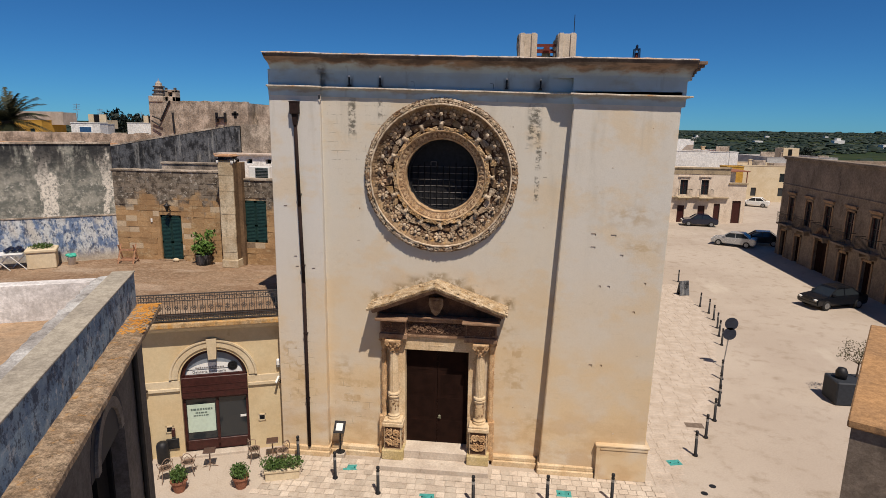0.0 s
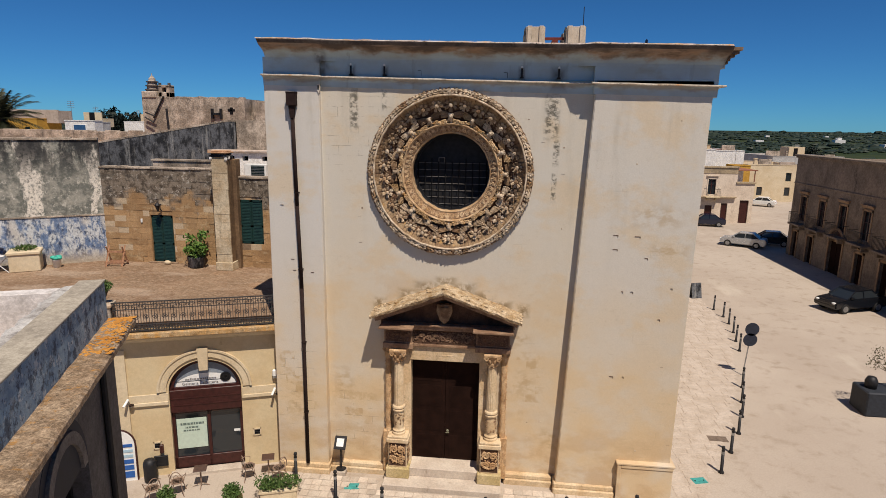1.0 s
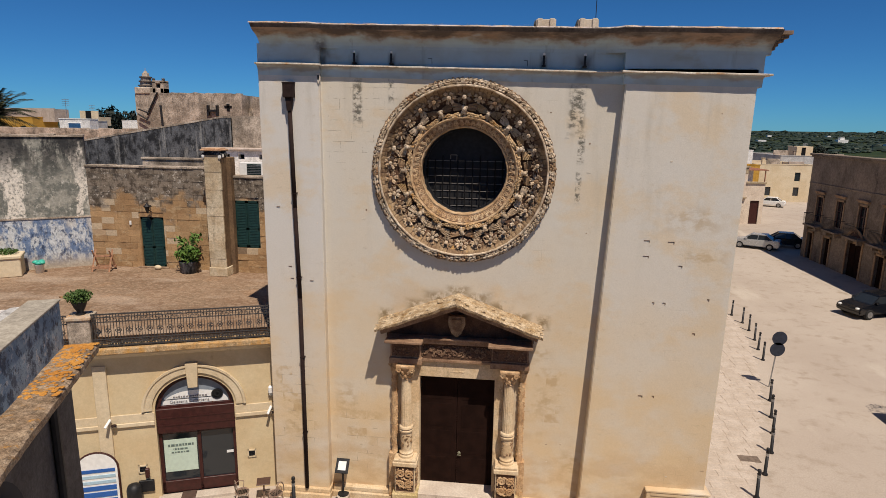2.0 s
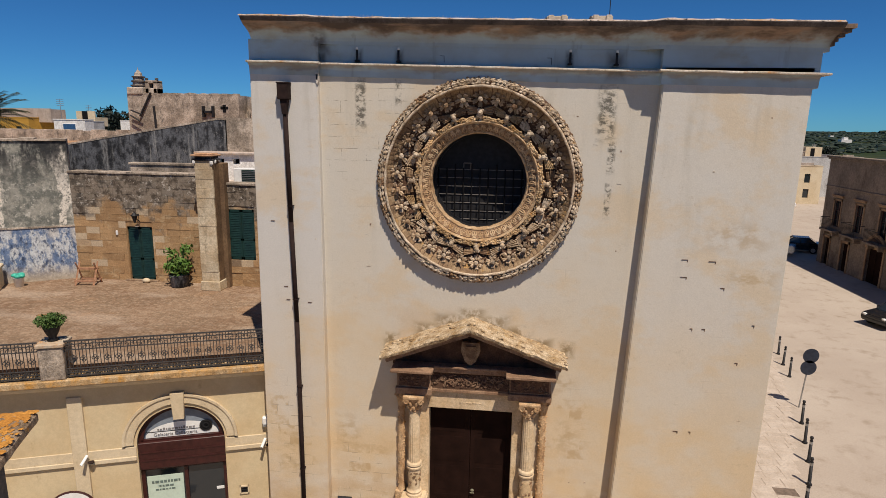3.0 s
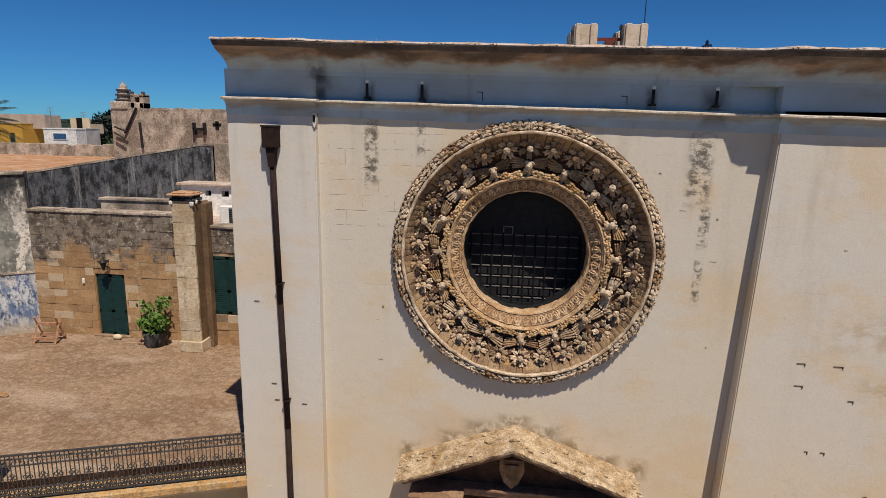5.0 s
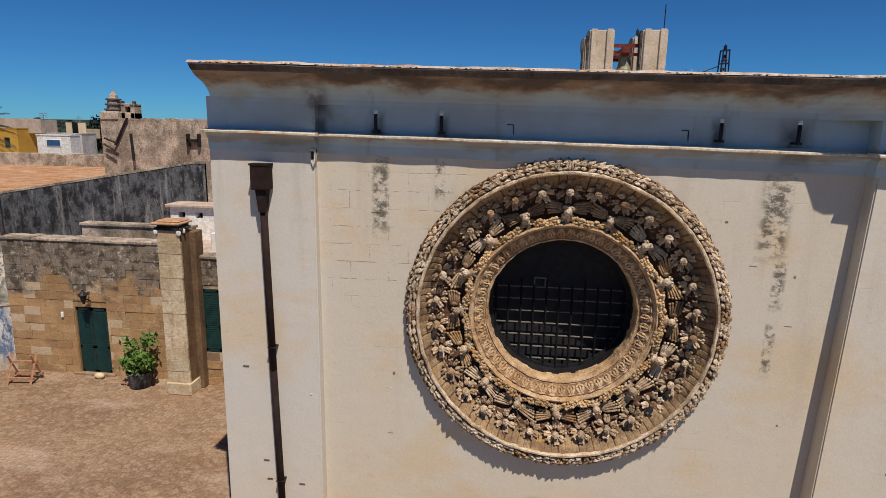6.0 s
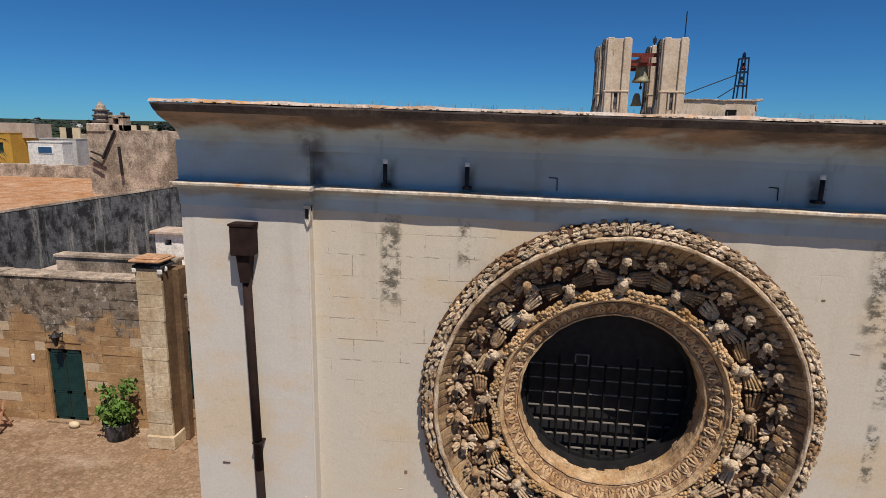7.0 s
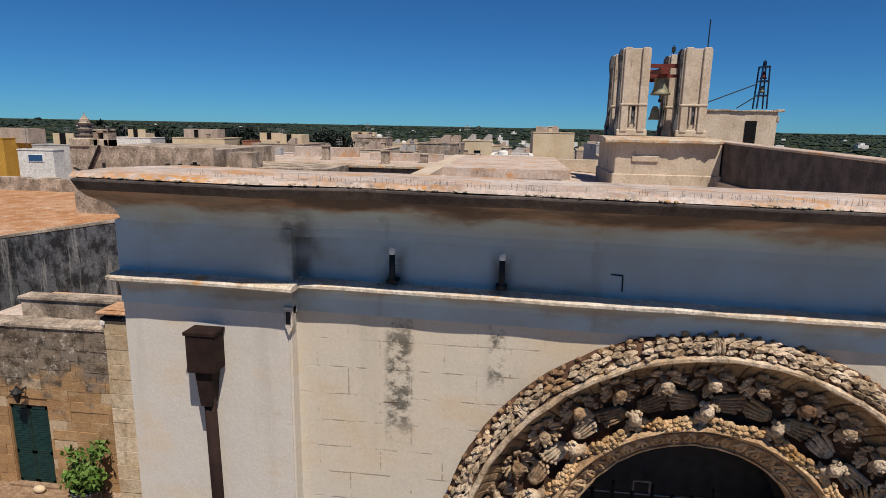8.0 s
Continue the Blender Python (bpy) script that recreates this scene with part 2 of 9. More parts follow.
    br.inputs["Brick Width"].default_value, br.inputs["Row Height"].default_value = 0.62, 0.285
    br.inputs["Mortar Size"].default_value, br.inputs["Mortar Smooth"].default_value = 0.008, 0.3
    seen = k.math("MAXIMUM", k.math("MULTIPLY", k.math("MULTIPLY", k.ramp(k.noise(0.7, 4), 0.52, 0.66), 0.22), k.ramp(k.noise(2.2, 4), 0.46, 0.60)), k.math("MULTIPLY", k.patch(3.25, 11.3, 1.4, 1.3, 0.4), k.ramp(k.noise(5.5, 6, (1, 1, 2.0), 0.65), 0.47, 0.60)))
    seen = k.math("MAXIMUM", seen, k.math("MULTIPLY", k.math("MAXIMUM", k.patch(1.0, 3.2, 0.8, 1.9, 0.5), k.patch(2.9, 1.9, 1.0, 1.4, 0.6)), k.ramp(k.noise(2.8, 5), 0.46, 0.58)))
    br.inputs["Color1"].default_value, br.inputs["Color2"].default_value, br.inputs["Mortar"].default_value = (0, 0, 0, 1), (1, 1, 1, 1), (0, 0, 0, 1)
    tone = k.node("ShaderNodeSeparateXYZ")
    k.link(br.outputs["Color"], tone.inputs[0])
    worn = k.math("MULTIPLY", k.ramp(tone.outputs[0], 0.62, 0.70), k.math("MAXIMUM", k.patch(0.95, 3.3, 0.9, 1.6, 0.6), k.math("MAXIMUM", k.patch(8.35, 3.6, 0.7, 1.5, 0.7), k.patch(2.9, 2.0, 1.0, 1.4, 0.7))))
    col = k.mix(k.math("MULTIPLY", worn, k.math("MULTIPLY", k.ramp(k.noise(3.5, 6), 0.42, 0.6), 0.6)), col, (0.44, 0.30, 0.15))
    joint = k.math("MULTIPLY", br.outputs["Fac"], seen)
    col = k.mix(k.math("MULTIPLY", joint, 0.55), col, (0.17, 0.135, 0.095))
    h = k.math("SUBTRACT", k.math("ADD", k.math("MULTIPLY", grain, 0.3), k.noise(3.0, 6)), k.math("MULTIPLY", joint, 0.7))
    return k.out(col, 0.9, h, 0.35, 0.02, spec=0.2)


def frieze_plaster():
    """Grey-blue frieze plaster: cloudy, rusted in ragged patches below the mouldings, shade-dark under the lip, dark
    beside the lamps, with a few runs.
    """
    k = Mat("grey-blue frieze plaster")
    col = k.mix(k.ramp(k.noise(1.1, 5), 0.35, 0.65), (0.43, 0.53, 0.575), (0.395, 0.45, 0.46))
    edge = k.math("MULTIPLY", k.math("SUBTRACT", k.noise(1.3, 6, (1, 1, 1.5), 0.6), 0.5), 0.55)
    z = k.math("ADD", k.math("ADD", k.axis(2), k.math("MULTIPLY", k.axis(0), 0.016)), edge)
    rust = k.math("MAXIMUM", k.ramp(z, 13.46, 13.60), k.math("MULTIPLY", k.ramp(k.math("ABSOLUTE", k.math("SUBTRACT", z, 12.80)), 0.11, 0.02), 0.55))
    col = k.mix(k.math("MULTIPLY", k.ramp(k.noise(0.8, 6, (1, 1, 1.6), 0.62), 0.52, 0.68), 0.5), col, (0.35, 0.31, 0.22))
    col = k.mix(k.math("MULTIPLY", rust, 0.85), col, k.mix(k.ramp(k.noise(2.2, 6, (0.5, 1, 1.5), 0.65), 0.38, 0.62), (0.34, 0.20, 0.11), (0.22, 0.155, 0.11)))
    # ragged sooty band under the cornice lip, with its shade put into the colour
    soot = k.math("MULTIPLY", k.ramp(z, 13.54, 13.66), k.ramp(k.noise(1.7, 6, (0.5, 1, 2), 0.66), 0.36, 0.56))
    col = k.mix(k.math("MULTIPLY", soot, 0.85), col, (0.085, 0.065, 0.055))
    spots = None
    for x, zz, wx, wz in ((2.93, 12.95, 0.16, 0.3), (3.92, 12.93, 0.14, 0.28), (7.87, 12.9, 0.14, 0.3), (8.9, 12.8, 0.30, 0.45), (2.05, 12.95, 0.14, 0.22), (2.05, 13.3, 0.25, 0.35)):
        p = k.patch(x, zz, wx, wz, 0.9)
        spots = p if spots is None else k.math("MAXIMUM", spots, p)
    col = k.mix(k.math("MULTIPLY", k.math("MULTIPLY", spots, k.ramp(k.noise(4.0, 6), 0.3, 0.55)), 0.7), col, (0.085, 0.07, 0.06))
    drips = k.ramp(k.noise(3.0, 5, (1, 1, 0.12)), 0.60, 0.70)
    col = k.mix(k.math("MULTIPLY", drips, 0.3), col, (0.17, 0.14, 0.12))
    return k.out(col, 0.9, k.noise(9, 6), 0.2, 0.015, spec=0.2)


PALE_RUNS = ((-12.52, 0.34), (-10.5, 0.26), (-15.6, 0.25))


def painted_wall():
    """Old limewash in blue and white over grey plaster, blackened along the top."""
    k = Mat("flaking blue and grey limewash")
    fine = k.noise(9, 7, None, 0.72)
    n1 = k.noise(1.6, 8, (1, 1, 0.35), 0.72)
    col = k.mix(k.ramp(k.noise(2.4, 8, None, 0.72), 0.42, 0.58), (0.16, 0.165, 0.145), (0.33, 0.32, 0.275))
    col = k.mix(k.math("MULTIPLY", k.ramp(k.noise(4.5, 7, None, 0.72), 0.56, 0.64), 0.7), col, (0.52, 0.49, 0.43))
    # pale runs of old lime down the wall
    edge = k.math("MULTIPLY", k.math("SUBTRACT", k.noise(2.0, 6, (1, 1, 0.5)), 0.5), 1.6)
    xx = k.math("ADD", k.axis(0), edge)
    runs = None
    for x, w in PALE_RUNS:
        r = k.ramp(k.math("ABSOLUTE", k.math("SUBTRACT", xx, x)), w, w * 0.6)
        runs = r if runs is None else k.math("MAXIMUM", runs, r)
    col = k.mix(k.math("MULTIPLY", runs, k.ramp(fine, 0.36, 0.52)), col, (0.66, 0.61, 0.53))
    black = k.math("MULTIPLY", k.ramp(k.axis(2), 8.6, 10.3), k.ramp(n1, 0.38, 0.52))
    col = k.mix(k.math("MULTIPLY", black, 0.93), col, (0.026, 0.027, 0.030))
    low = k.ramp(k.math("ADD", k.axis(2), k.math("MULTIPLY", k.noise(3.0, 5), 0.3)), 7.52, 7.44)
    blue = k.mix(k.ramp(k.noise(3.2, 8, (1, 1, 0.5), 0.74), 0.44, 0.56), (0.135, 0.195, 0.32), (0.55, 0.57, 0.58))
    blue = k.mix(k.math("MULTIPLY", k.ramp(k.noise(1.4, 6, (1, 1, 0.4)), 0.52, 0.66), 0.9), blue, (0.55, 0.52, 0.47))
    blue = k.mix(k.math("MULTIPLY", k.ramp(k.noise(7, 7, (1, 1, 0.6), 0.7), 0.50, 0.62), 0.85), blue, (0.035, 0.055, 0.11))
    col = k.mix(low, col, blue)
    col = k.mix(k.ramp(k.axis(2), 6.0, 5.2), col, (0.42, 0.36, 0.28))
    col = k.mix(0.5, col, k.mix(k.ramp(fine, 0.3, 0.7), (0.55, 0.55, 0.55), (1.35, 1.35, 1.35)), "MULTIPLY")
    return k.out(col, 0.92, k.math("ADD", k.noise(4, 7, rough=0.65), fine), 0.6, 0.03, spec=0.2)


def streaked(name, light, mid, black, patchy=0.5):
    """Render that has run with soot: upright streaks over blotches."""
    k = Mat(name)
    fine = k.noise(14, 7, None, 0.72)
    col = k.mix(k.ramp(k.noise(2.2, 8, (1, 1, 0.7), 0.72), 0.42, 0.60), mid, black)
    col = k.mix(k.math("MULTIPLY", k.ramp(k.noise(3.2, 7, (1, 1, 0.10), 0.68), 0.55, 0.64), patchy), col, light)
    col = k.mix(k.math("MULTIPLY", k.ramp(k.noise(5.0, 8, (1, 1, 0.45), 0.75), 0.56, 0.66), patchy), col, light)
    col = k.mix(k.math("MULTIPLY", k.ramp(k.noise(5.2, 7, (1, 1, 0.16), 0.7), 0.56, 0.66), 0.85), col, black)
    col = k.mix(0.6, col, k.mix(k.ramp(fine, 0.32, 0.68), (0.5, 0.5, 0.5), (1.45, 1.45, 1.45)), "MULTIPLY")
    return k.out(col, 0.92, k.math("ADD", k.noise(5, 7, rough=0.65), fine), 0.6, 0.03, spec=0.2)


def speckled_blue():
    """Blue-washed render broken up by dark lichen specks and pale flakes."""
    k = Mat("blue-grey speckled render")
    col = k.mix(k.ramp(k.noise(2.6, 7, None, 0.7), 0.40, 0.60), (0.19, 0.275, 0.36), (0.33, 0.42, 0.475))
    col = k.mix(k.math("MULTIPLY", k.ramp(k.noise(6.5, 7, None, 0.72), 0.55, 0.63), 0.8), col, (0.54, 0.56, 0.55))
    col = k.mix(k.math("MULTIPLY", k.ramp(k.noise(5.0, 8, (1, 1, 0.8), 0.75), 0.50, 0.58), 0.85), col, (0.07, 0.085, 0.11))
    col = k.mix(k.math("MULTIPLY", k.ramp(k.noise(17, 6, None, 0.7), 0.56, 0.64), 0.8), col, (0.05, 0.055, 0.065))
    col = k.mix(k.math("MULTIPLY", k.ramp(k.noise(1.7, 6), 0.58, 0.68), 0.5), col, (0.33, 0.27, 0.18))
    return k.out(col, 0.92, k.math("ADD", k.noise(9, 7, rough=0.65), k.noise(30, 4)), 0.6, 0.02, spec=0.2)


def weathered_tufa():
    """Honey tufa, orange below, grown over with grey and black lichen along the wall's top."""
    k = Mat("lichen-topped tufa")
    col = k.mix(k.ramp(k.noise(1.1, 6, None, 0.6), 0.36, 0.64), (0.42, 0.272, 0.142), (0.335, 0.207, 0.105))
    col = k.mix(k.math("MULTIPLY", k.ramp(k.noise(2.3, 7, (1, 1, 1.6), 0.66), 0.52, 0.66), 0.7), col, (0.50, 0.37, 0.22))
    r = k.node("ShaderNodeObjectInfo").outputs["Random"]
    col = k.mix(1.0, col, k.mix(r, (0.86, 0.855, 0.85), (1.14, 1.135, 1.12)), "MULTIPLY")
    col = k.mix(k.math("MULTIPLY", k.ramp(k.math("FRACT", k.math("MULTIPLY", r, 7.3)), 0.86, 0.92), 0.75), col, (0.55, 0.45, 0.32))
    col = k.mix(k.math("MULTIPLY", k.ramp(k.math("FRACT", k.math("MULTIPLY", r, 13.7)), 0.93, 0.95), 0.6), col, (0.16, 0.135, 0.11))
    edge = k.math("ADD", k.axis(2), k.math("MULTIPLY", k.math("SUBTRACT", k.noise(1.0, 7, None, 0.66), 0.5), 4.2))
    edge = k.math("ADD", edge, k.math("MULTIPLY", k.math("SUBTRACT", r, 0.5), 0.7))
    grown = k.ramp(edge, 7.55, 8.3)
    lich = k.mix(k.ramp(k.noise(3.5, 7, None, 0.7), 0.40, 0.58), (0.055, 0.05, 0.045), (0.22, 0.19, 0.155))
    lich = k.mix(k.ramp(k.noise(6.0, 6, None, 0.7), 0.57, 0.65), lich, (0.42, 0.39, 0.34))
    col = k.mix(k.math("MULTIPLY", grown, 0.9), col, lich)
    fine = k.noise(24, 6, None, 0.7)
    col = k.mix(0.5, col, k.mix(k.ramp(fine, 0.32, 0.68), (0.6, 0.6, 0.6), (1.3, 1.3, 1.3)), "MULTIPLY")
    drips = k.math("MULTIPLY", k.ramp(k.noise(2.4, 5, (1, 1, 0.15)), 0.58, 0.68), k.ramp(k.axis(2), 6.2, 9.0))
    col = k.mix(k.math("MULTIPLY", drips, 0.6), col, (0.05, 0.045, 0.04))
    return k.out(col, 0.93, k.math("ADD", k.noise(7, 6, rough=0.65), fine), 0.6, 0.025, spec=0.15)


def paving():
    """Sun-bleached stone paving of the square, swept with dust and tyre marks."""
    k = Mat("bleached paving")
    col = k.mix(k.ramp(k.noise(0.12, 6), 0.35, 0.65), (0.40, 0.335, 0.275), (0.455, 0.39, 0.325))
    col = k.mix(k.ramp(k.noise(1.1, 7, None, 0.65), 0.5, 0.75), col, (0.31, 0.25, 0.19))
    col = k.mix(k.math("MULTIPLY", k.ramp(k.noise(0.35, 5, (1.0, 0.35, 1)), 0.6, 0.75), 0.6), col, (0.54, 0.48, 0.40))
    g = k.noise(18, 6, rough=0.7)
    col = k.mix(0.4, col, k.mix(k.ramp(g, 0.3, 0.7), (0.7, 0.7, 0.7), (1.15, 1.15, 1.15)), "MULTIPLY")
    v = k.node("ShaderNodeTexVoronoi")
    v.feature = "DISTANCE_TO_EDGE"
    v.inputs["Scale"].default_value = 1.6
    k.link(k.pos, v.inputs["Vector"])
    crack = k.math("MULTIPLY", k.ramp(v.outputs["Distance"], 0.02, 0.0), k.ramp(k.noise(0.5, 4), 0.45, 0.6))
    col = k.mix(k.math("MULTIPLY", crack, 0.2), col, (0.24, 0.19, 0.14))
    return k.out(col, 0.9, k.math("SUBTRACT", g, k.math("MULTIPLY", crack, 0.4)), 0.3, 0.01, spec=0.2)


def terrace_floor():
    """Small uneven flagstones in pinkish lime, with pale dust."""
    k = Mat("worn terrace lime floor")
    col = k.mix(k.ramp(k.noise(0.5, 5), 0.35, 0.65), (0.205, 0.128, 0.080), (0.265, 0.178, 0.115))
    v = k.node("ShaderNodeTexVoronoi")
    v.inputs["Scale"].default_value = 7.5
    k.link(k.pos, v.inputs["Vector"])
    cell = k.node("ShaderNodeSeparateXYZ")
    k.link(v.outputs["Color"], cell.inputs[0])
    col = k.mix(k.math("MULTIPLY", k.ramp(cell.outputs[0], 0.2, 0.9), 0.36), col, (0.42, 0.315, 0.22))
    dark = k.math("MULTIPLY", k.ramp(v.outputs["Distance"], 0.35, 0.6), k.ramp(k.noise(0.7, 4), 0.4, 0.6))
    col = k.mix(k.math("MULTIPLY", dark, 0.5), col, (0.16, 0.11, 0.07))
    col = k.mix(k.math("MULTIPLY", k.ramp(k.noise(0.35, 5), 0.55, 0.7), 0.5), col, (0.40, 0.22, 0.11))
    pale = k.math("MULTIPLY", k.ramp(k.noise(0.55, 6, (0.6, 1.4, 1), 0.62), 0.5, 0.66), 0.55)
    col = k.mix(pale, col, (0.40, 0.315, 0.24))
    grit = k.noise(16, 6, None, 0.72)
    col = k.mix(0.6, col, k.mix(k.ramp(grit, 0.32, 0.68), (0.55, 0.55, 0.55), (1.4, 1.4, 1.4)), "MULTIPLY")
    h = k.math("SUBTRACT", k.noise(9, 6), v.outputs["Distance"])
    return k.out(col, 0.92, h, 0.5, 0.03, spec=0.15)


def fields():
    """Far plain: olive groves, dry fields and hedges."""
    k = Mat("fields")
    col = k.mix(k.ramp(k.noise(0.02, 5), 0.4, 0.6), (0.022, 0.034, 0.016), (0.045, 0.052, 0.022))
    col = k.mix(k.ramp(k.noise(0.008, 4), 0.58, 0.66), col, (0.105, 0.10, 0.05))
    col = k.mix(k.ramp(k.noise(0.12, 6, None, 0.7), 0.45, 0.6), col, (0.028, 0.045, 0.015))
    return k.out(col, 0.95, k.noise(0.2, 6), 0.4, 1.0, spec=0.1)


def glass(name, col=(0.02, 0.025, 0.03), rough=0.08):
    k = Mat(name)
    return k.out(col, rough, k.noise(0.7, 2), 0.05, 0.01, spec=0.6)


def foliage(name, a, b):
    k = Mat(name)
    r = k.node("ShaderNodeNewGeometry").outputs["Random Per Island"]
    c = k.mix(r, a, b)
    k.b.inputs["Subsurface Weight"].default_value = 0.0
    return k.out(c, 0.6, k.noise(60, 2), 0.1, 0.003, spec=0.3)


FACADE = facade_stone()
CARVED = rough_stone("carved honey limestone", (0.40, 0.275, 0.165), (0.22, 0.135, 0.08), (0.05, 0.032, 0.022), 0.95, 0.22, 0.9, vary=0.2, lichen=(0.46, 0.25, 0.09), lichen_amount=0.25)
CARVED_PALE = rough_stone("carved pale limestone", (0.70, 0.585, 0.45), (0.46, 0.345, 0.23), (0.06, 0.043, 0.032), 1.0, 0.2, 1.0, vary=0.2, lichen=(0.52, 0.33, 0.15), lichen_amount=0.25)
# frieze carving takes the pediment's shade into its colour
FRIEZE_CARVE = rough_stone("red-brown frieze carving darkened for shade", (0.26, 0.165, 0.105), (0.17, 0.10, 0.065), (0.05, 0.03, 0.02), 0.8, 0.2, 0.8)
PORTAL = rough_stone("portal limestone", (0.66, 0.53, 0.36), (0.56, 0.41, 0.245), (0.12, 0.075, 0.04), 0.45, 0.5, 0.4, vary=0.05, grainy=0.4)
# ground of deep carving: the shade of the gaps is put into its brown
CARVED_DEEP = rough_stone("shade-dark deep carving", (0.145, 0.082, 0.052), (0.09, 0.05, 0.034), (0.04, 0.026, 0.018), 0.7, 0.3, 0.7, vary=0.12)
LICHEN = rough_stone("limestone with orange lichen", (0.52, 0.45, 0.36), (0.42, 0.35, 0.27), (0.09, 0.07, 0.05), 0.5, 0.6, 0.6, lichen=(0.50, 0.22, 0.04), lichen_amount=0.8)
LEDGE = rough_stone("ochre ledge with dark specks", (0.47, 0.355, 0.245), (0.32, 0.225, 0.145), (0.04, 0.028, 0.02), 1.35, 0.14, 0.9, lichen=(0.50, 0.25, 0.06), lichen_amount=0.35, grainy=0.95)
OLD_WALL = rough_stone("old rubble wall", (0.55, 0.465, 0.38), (0.26, 0.215, 0.17), (0.045, 0.042, 0.04), 0.95, 0.6, 0.8, grainy=0.9)
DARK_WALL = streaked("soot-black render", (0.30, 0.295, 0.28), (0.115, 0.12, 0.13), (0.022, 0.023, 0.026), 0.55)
SHOP_LEDGE = rough_stone("orange-lichened shop ledge", (0.56, 0.41, 0.24), (0.46, 0.29, 0.13), (0.05, 0.035, 0.025), 0.9, 0.25, 0.8, lichen=(0.58, 0.29, 0.06), lichen_amount=0.75, grainy=0.8)
PARAPET_BLUE = speckled_blue()
FRIEZE = frieze_plaster()
# fascia: the shade of its underside is put into the dark colour
FASCIA = rough_stone("fascia darkened for its shade", (0.13, 0.11, 0.10), (0.075, 0.064, 0.062), (0.03, 0.028, 0.028), 0.8, 0.5, 0.5)
# cornice brown: staining, deepened with the shade under the edge
COVE = rough_stone("brown weathered cornice deepened for shade", (0.33, 0.235, 0.165), (0.22, 0.15, 0.105), (0.055, 0.045, 0.042), 0.75, 0.9, 0.4)
CAPSTONE = rough_stone("bleached lichened capping", (0.66, 0.61, 0.54), (0.56, 0.48, 0.38), (0.07, 0.06, 0.05), 0.7, 0.4, 0.7, lichen=(0.55, 0.26, 0.07), lichen_amount=0.35)
ROOF_LIME = rough_stone("pink lime roof", (0.55, 0.475, 0.425), (0.45, 0.365, 0.305), (0.14, 0.11, 0.09), 0.6, 0.9, 0.5, lichen=(0.52, 0.25, 0.07), lichen_amount=0.62)
CAP_LIME = rough_stone("bleached capping with orange lichen", (0.56, 0.50, 0.46), (0.45, 0.375, 0.33), (0.10, 0.08, 0.065), 0.8, 0.7, 0.6, lichen=(0.50, 0.235, 0.06), lichen_amount=0.95)
TOWER = rough_stone("pale tower stone", (0.60, 0.52, 0.42), (0.50, 0.42, 0.325), (0.09, 0.075, 0.06), 0.5, 0.7, 0.5, vary=0.06, grainy=0.4)
ORANGE_CRUST = rough_stone("orange lichen", (0.56, 0.27, 0.06), (0.46, 0.20, 0.04), (0.16, 0.09, 0.04), 0.5, 0.3, 0.7)
CRUST = rough_stone("lichen crust", (0.62, 0.56, 0.46), (0.40, 0.33, 0.24), (0.06, 0.05, 0.035), 0.9, 0.3, 0.8, lichen=(0.55, 0.27, 0.06), lichen_amount=0.6)
ROOF_ORANGE = rough_stone("ochre lime roof", (0.50, 0.31, 0.19), (0.40, 0.20, 0.09), (0.13, 0.09, 0.06), 0.7, 0.7, 0.5, lichen=(0.55, 0.42, 0.32), lichen_amount=0.5, grainy=0.8)
TUFA = weathered_tufa()
OCHRE = rough_stone("ochre plaster", (0.60, 0.49, 0.31), (0.57, 0.44, 0.26), (0.30, 0.20, 0.10), 0.2, 1.1, 0.15, grainy=0.14)
CREAM = rough_stone("cream plaster", (0.64, 0.54, 0.38), (0.58, 0.47, 0.31), (0.3, 0.22, 0.14), 0.3, 1.1, 0.2, grainy=0.2)
GREYWASH = rough_stone("greyed whitewash", (0.50, 0.50, 0.49), (0.40, 0.39, 0.38), (0.16, 0.15, 0.14), 0.5, 1.0, 0.4)
RAIL_IRON = plain("weathered grey-brown rail iron", (0.055, 0.05, 0.047), 0.7, 0.1)
WHITEWASH = rough_stone("whitewash", (0.78, 0.77, 0.74), (0.68, 0.67, 0.65), (0.40, 0.36, 0.32), 0.25, 1.5, 0.25)
PALAZZO = rough_stone("brown palazzo stone", (0.275, 0.22, 0.17), (0.195, 0.155, 0.12), (0.07, 0.057, 0.047), 0.7, 1.3, 0.5)
PINKWASH = rough_stone("pinkish lime wash", (0.50, 0.415, 0.345), (0.40, 0.325, 0.265), (0.17, 0.14, 0.115), 0.6, 0.9, 0.4)
YELLOW = rough_stone("yellow plaster", (0.55, 0.32, 0.06), (0.48, 0.27, 0.05), (0.35, 0.22, 0.08), 0.15, 1.5, 0.15)
TERRACOTTA = rough_stone("terracotta", (0.34, 0.15, 0.09), (0.25, 0.11, 0.07), (0.16, 0.08, 0.05), 0.3, 0.5, 0.3)
BLUEWASH = painted_wall()
MOSSY = rough_stone("weathered limestone slab", (0.60, 0.48, 0.33), (0.41, 0.29, 0.165), (0.05, 0.033, 0.02), 1.0, 0.2, 0.9, lichen=(0.36, 0.22, 0.08), lichen_amount=0.55, grainy=0.95)
BAR = plain("weathered grey grille iron", (0.17, 0.155, 0.14), 0.7, 0.0)
PAVING = paving()
TERRACE = terrace_floor()
FIELDS = fields()
SLAB = rough_stone("pale paving slab", (0.54, 0.475, 0.405), (0.47, 0.40, 0.335), (0.26, 0.20, 0.15), 0.35, 0.5, 0.35, vary=0.18, grainy=0.32)
SIDE_SLAB = rough_stone("worn side paving slab", (0.50, 0.43, 0.365), (0.43, 0.36, 0.295), (0.24, 0.19, 0.15), 0.35, 0.5, 0.3, grainy=0.3)
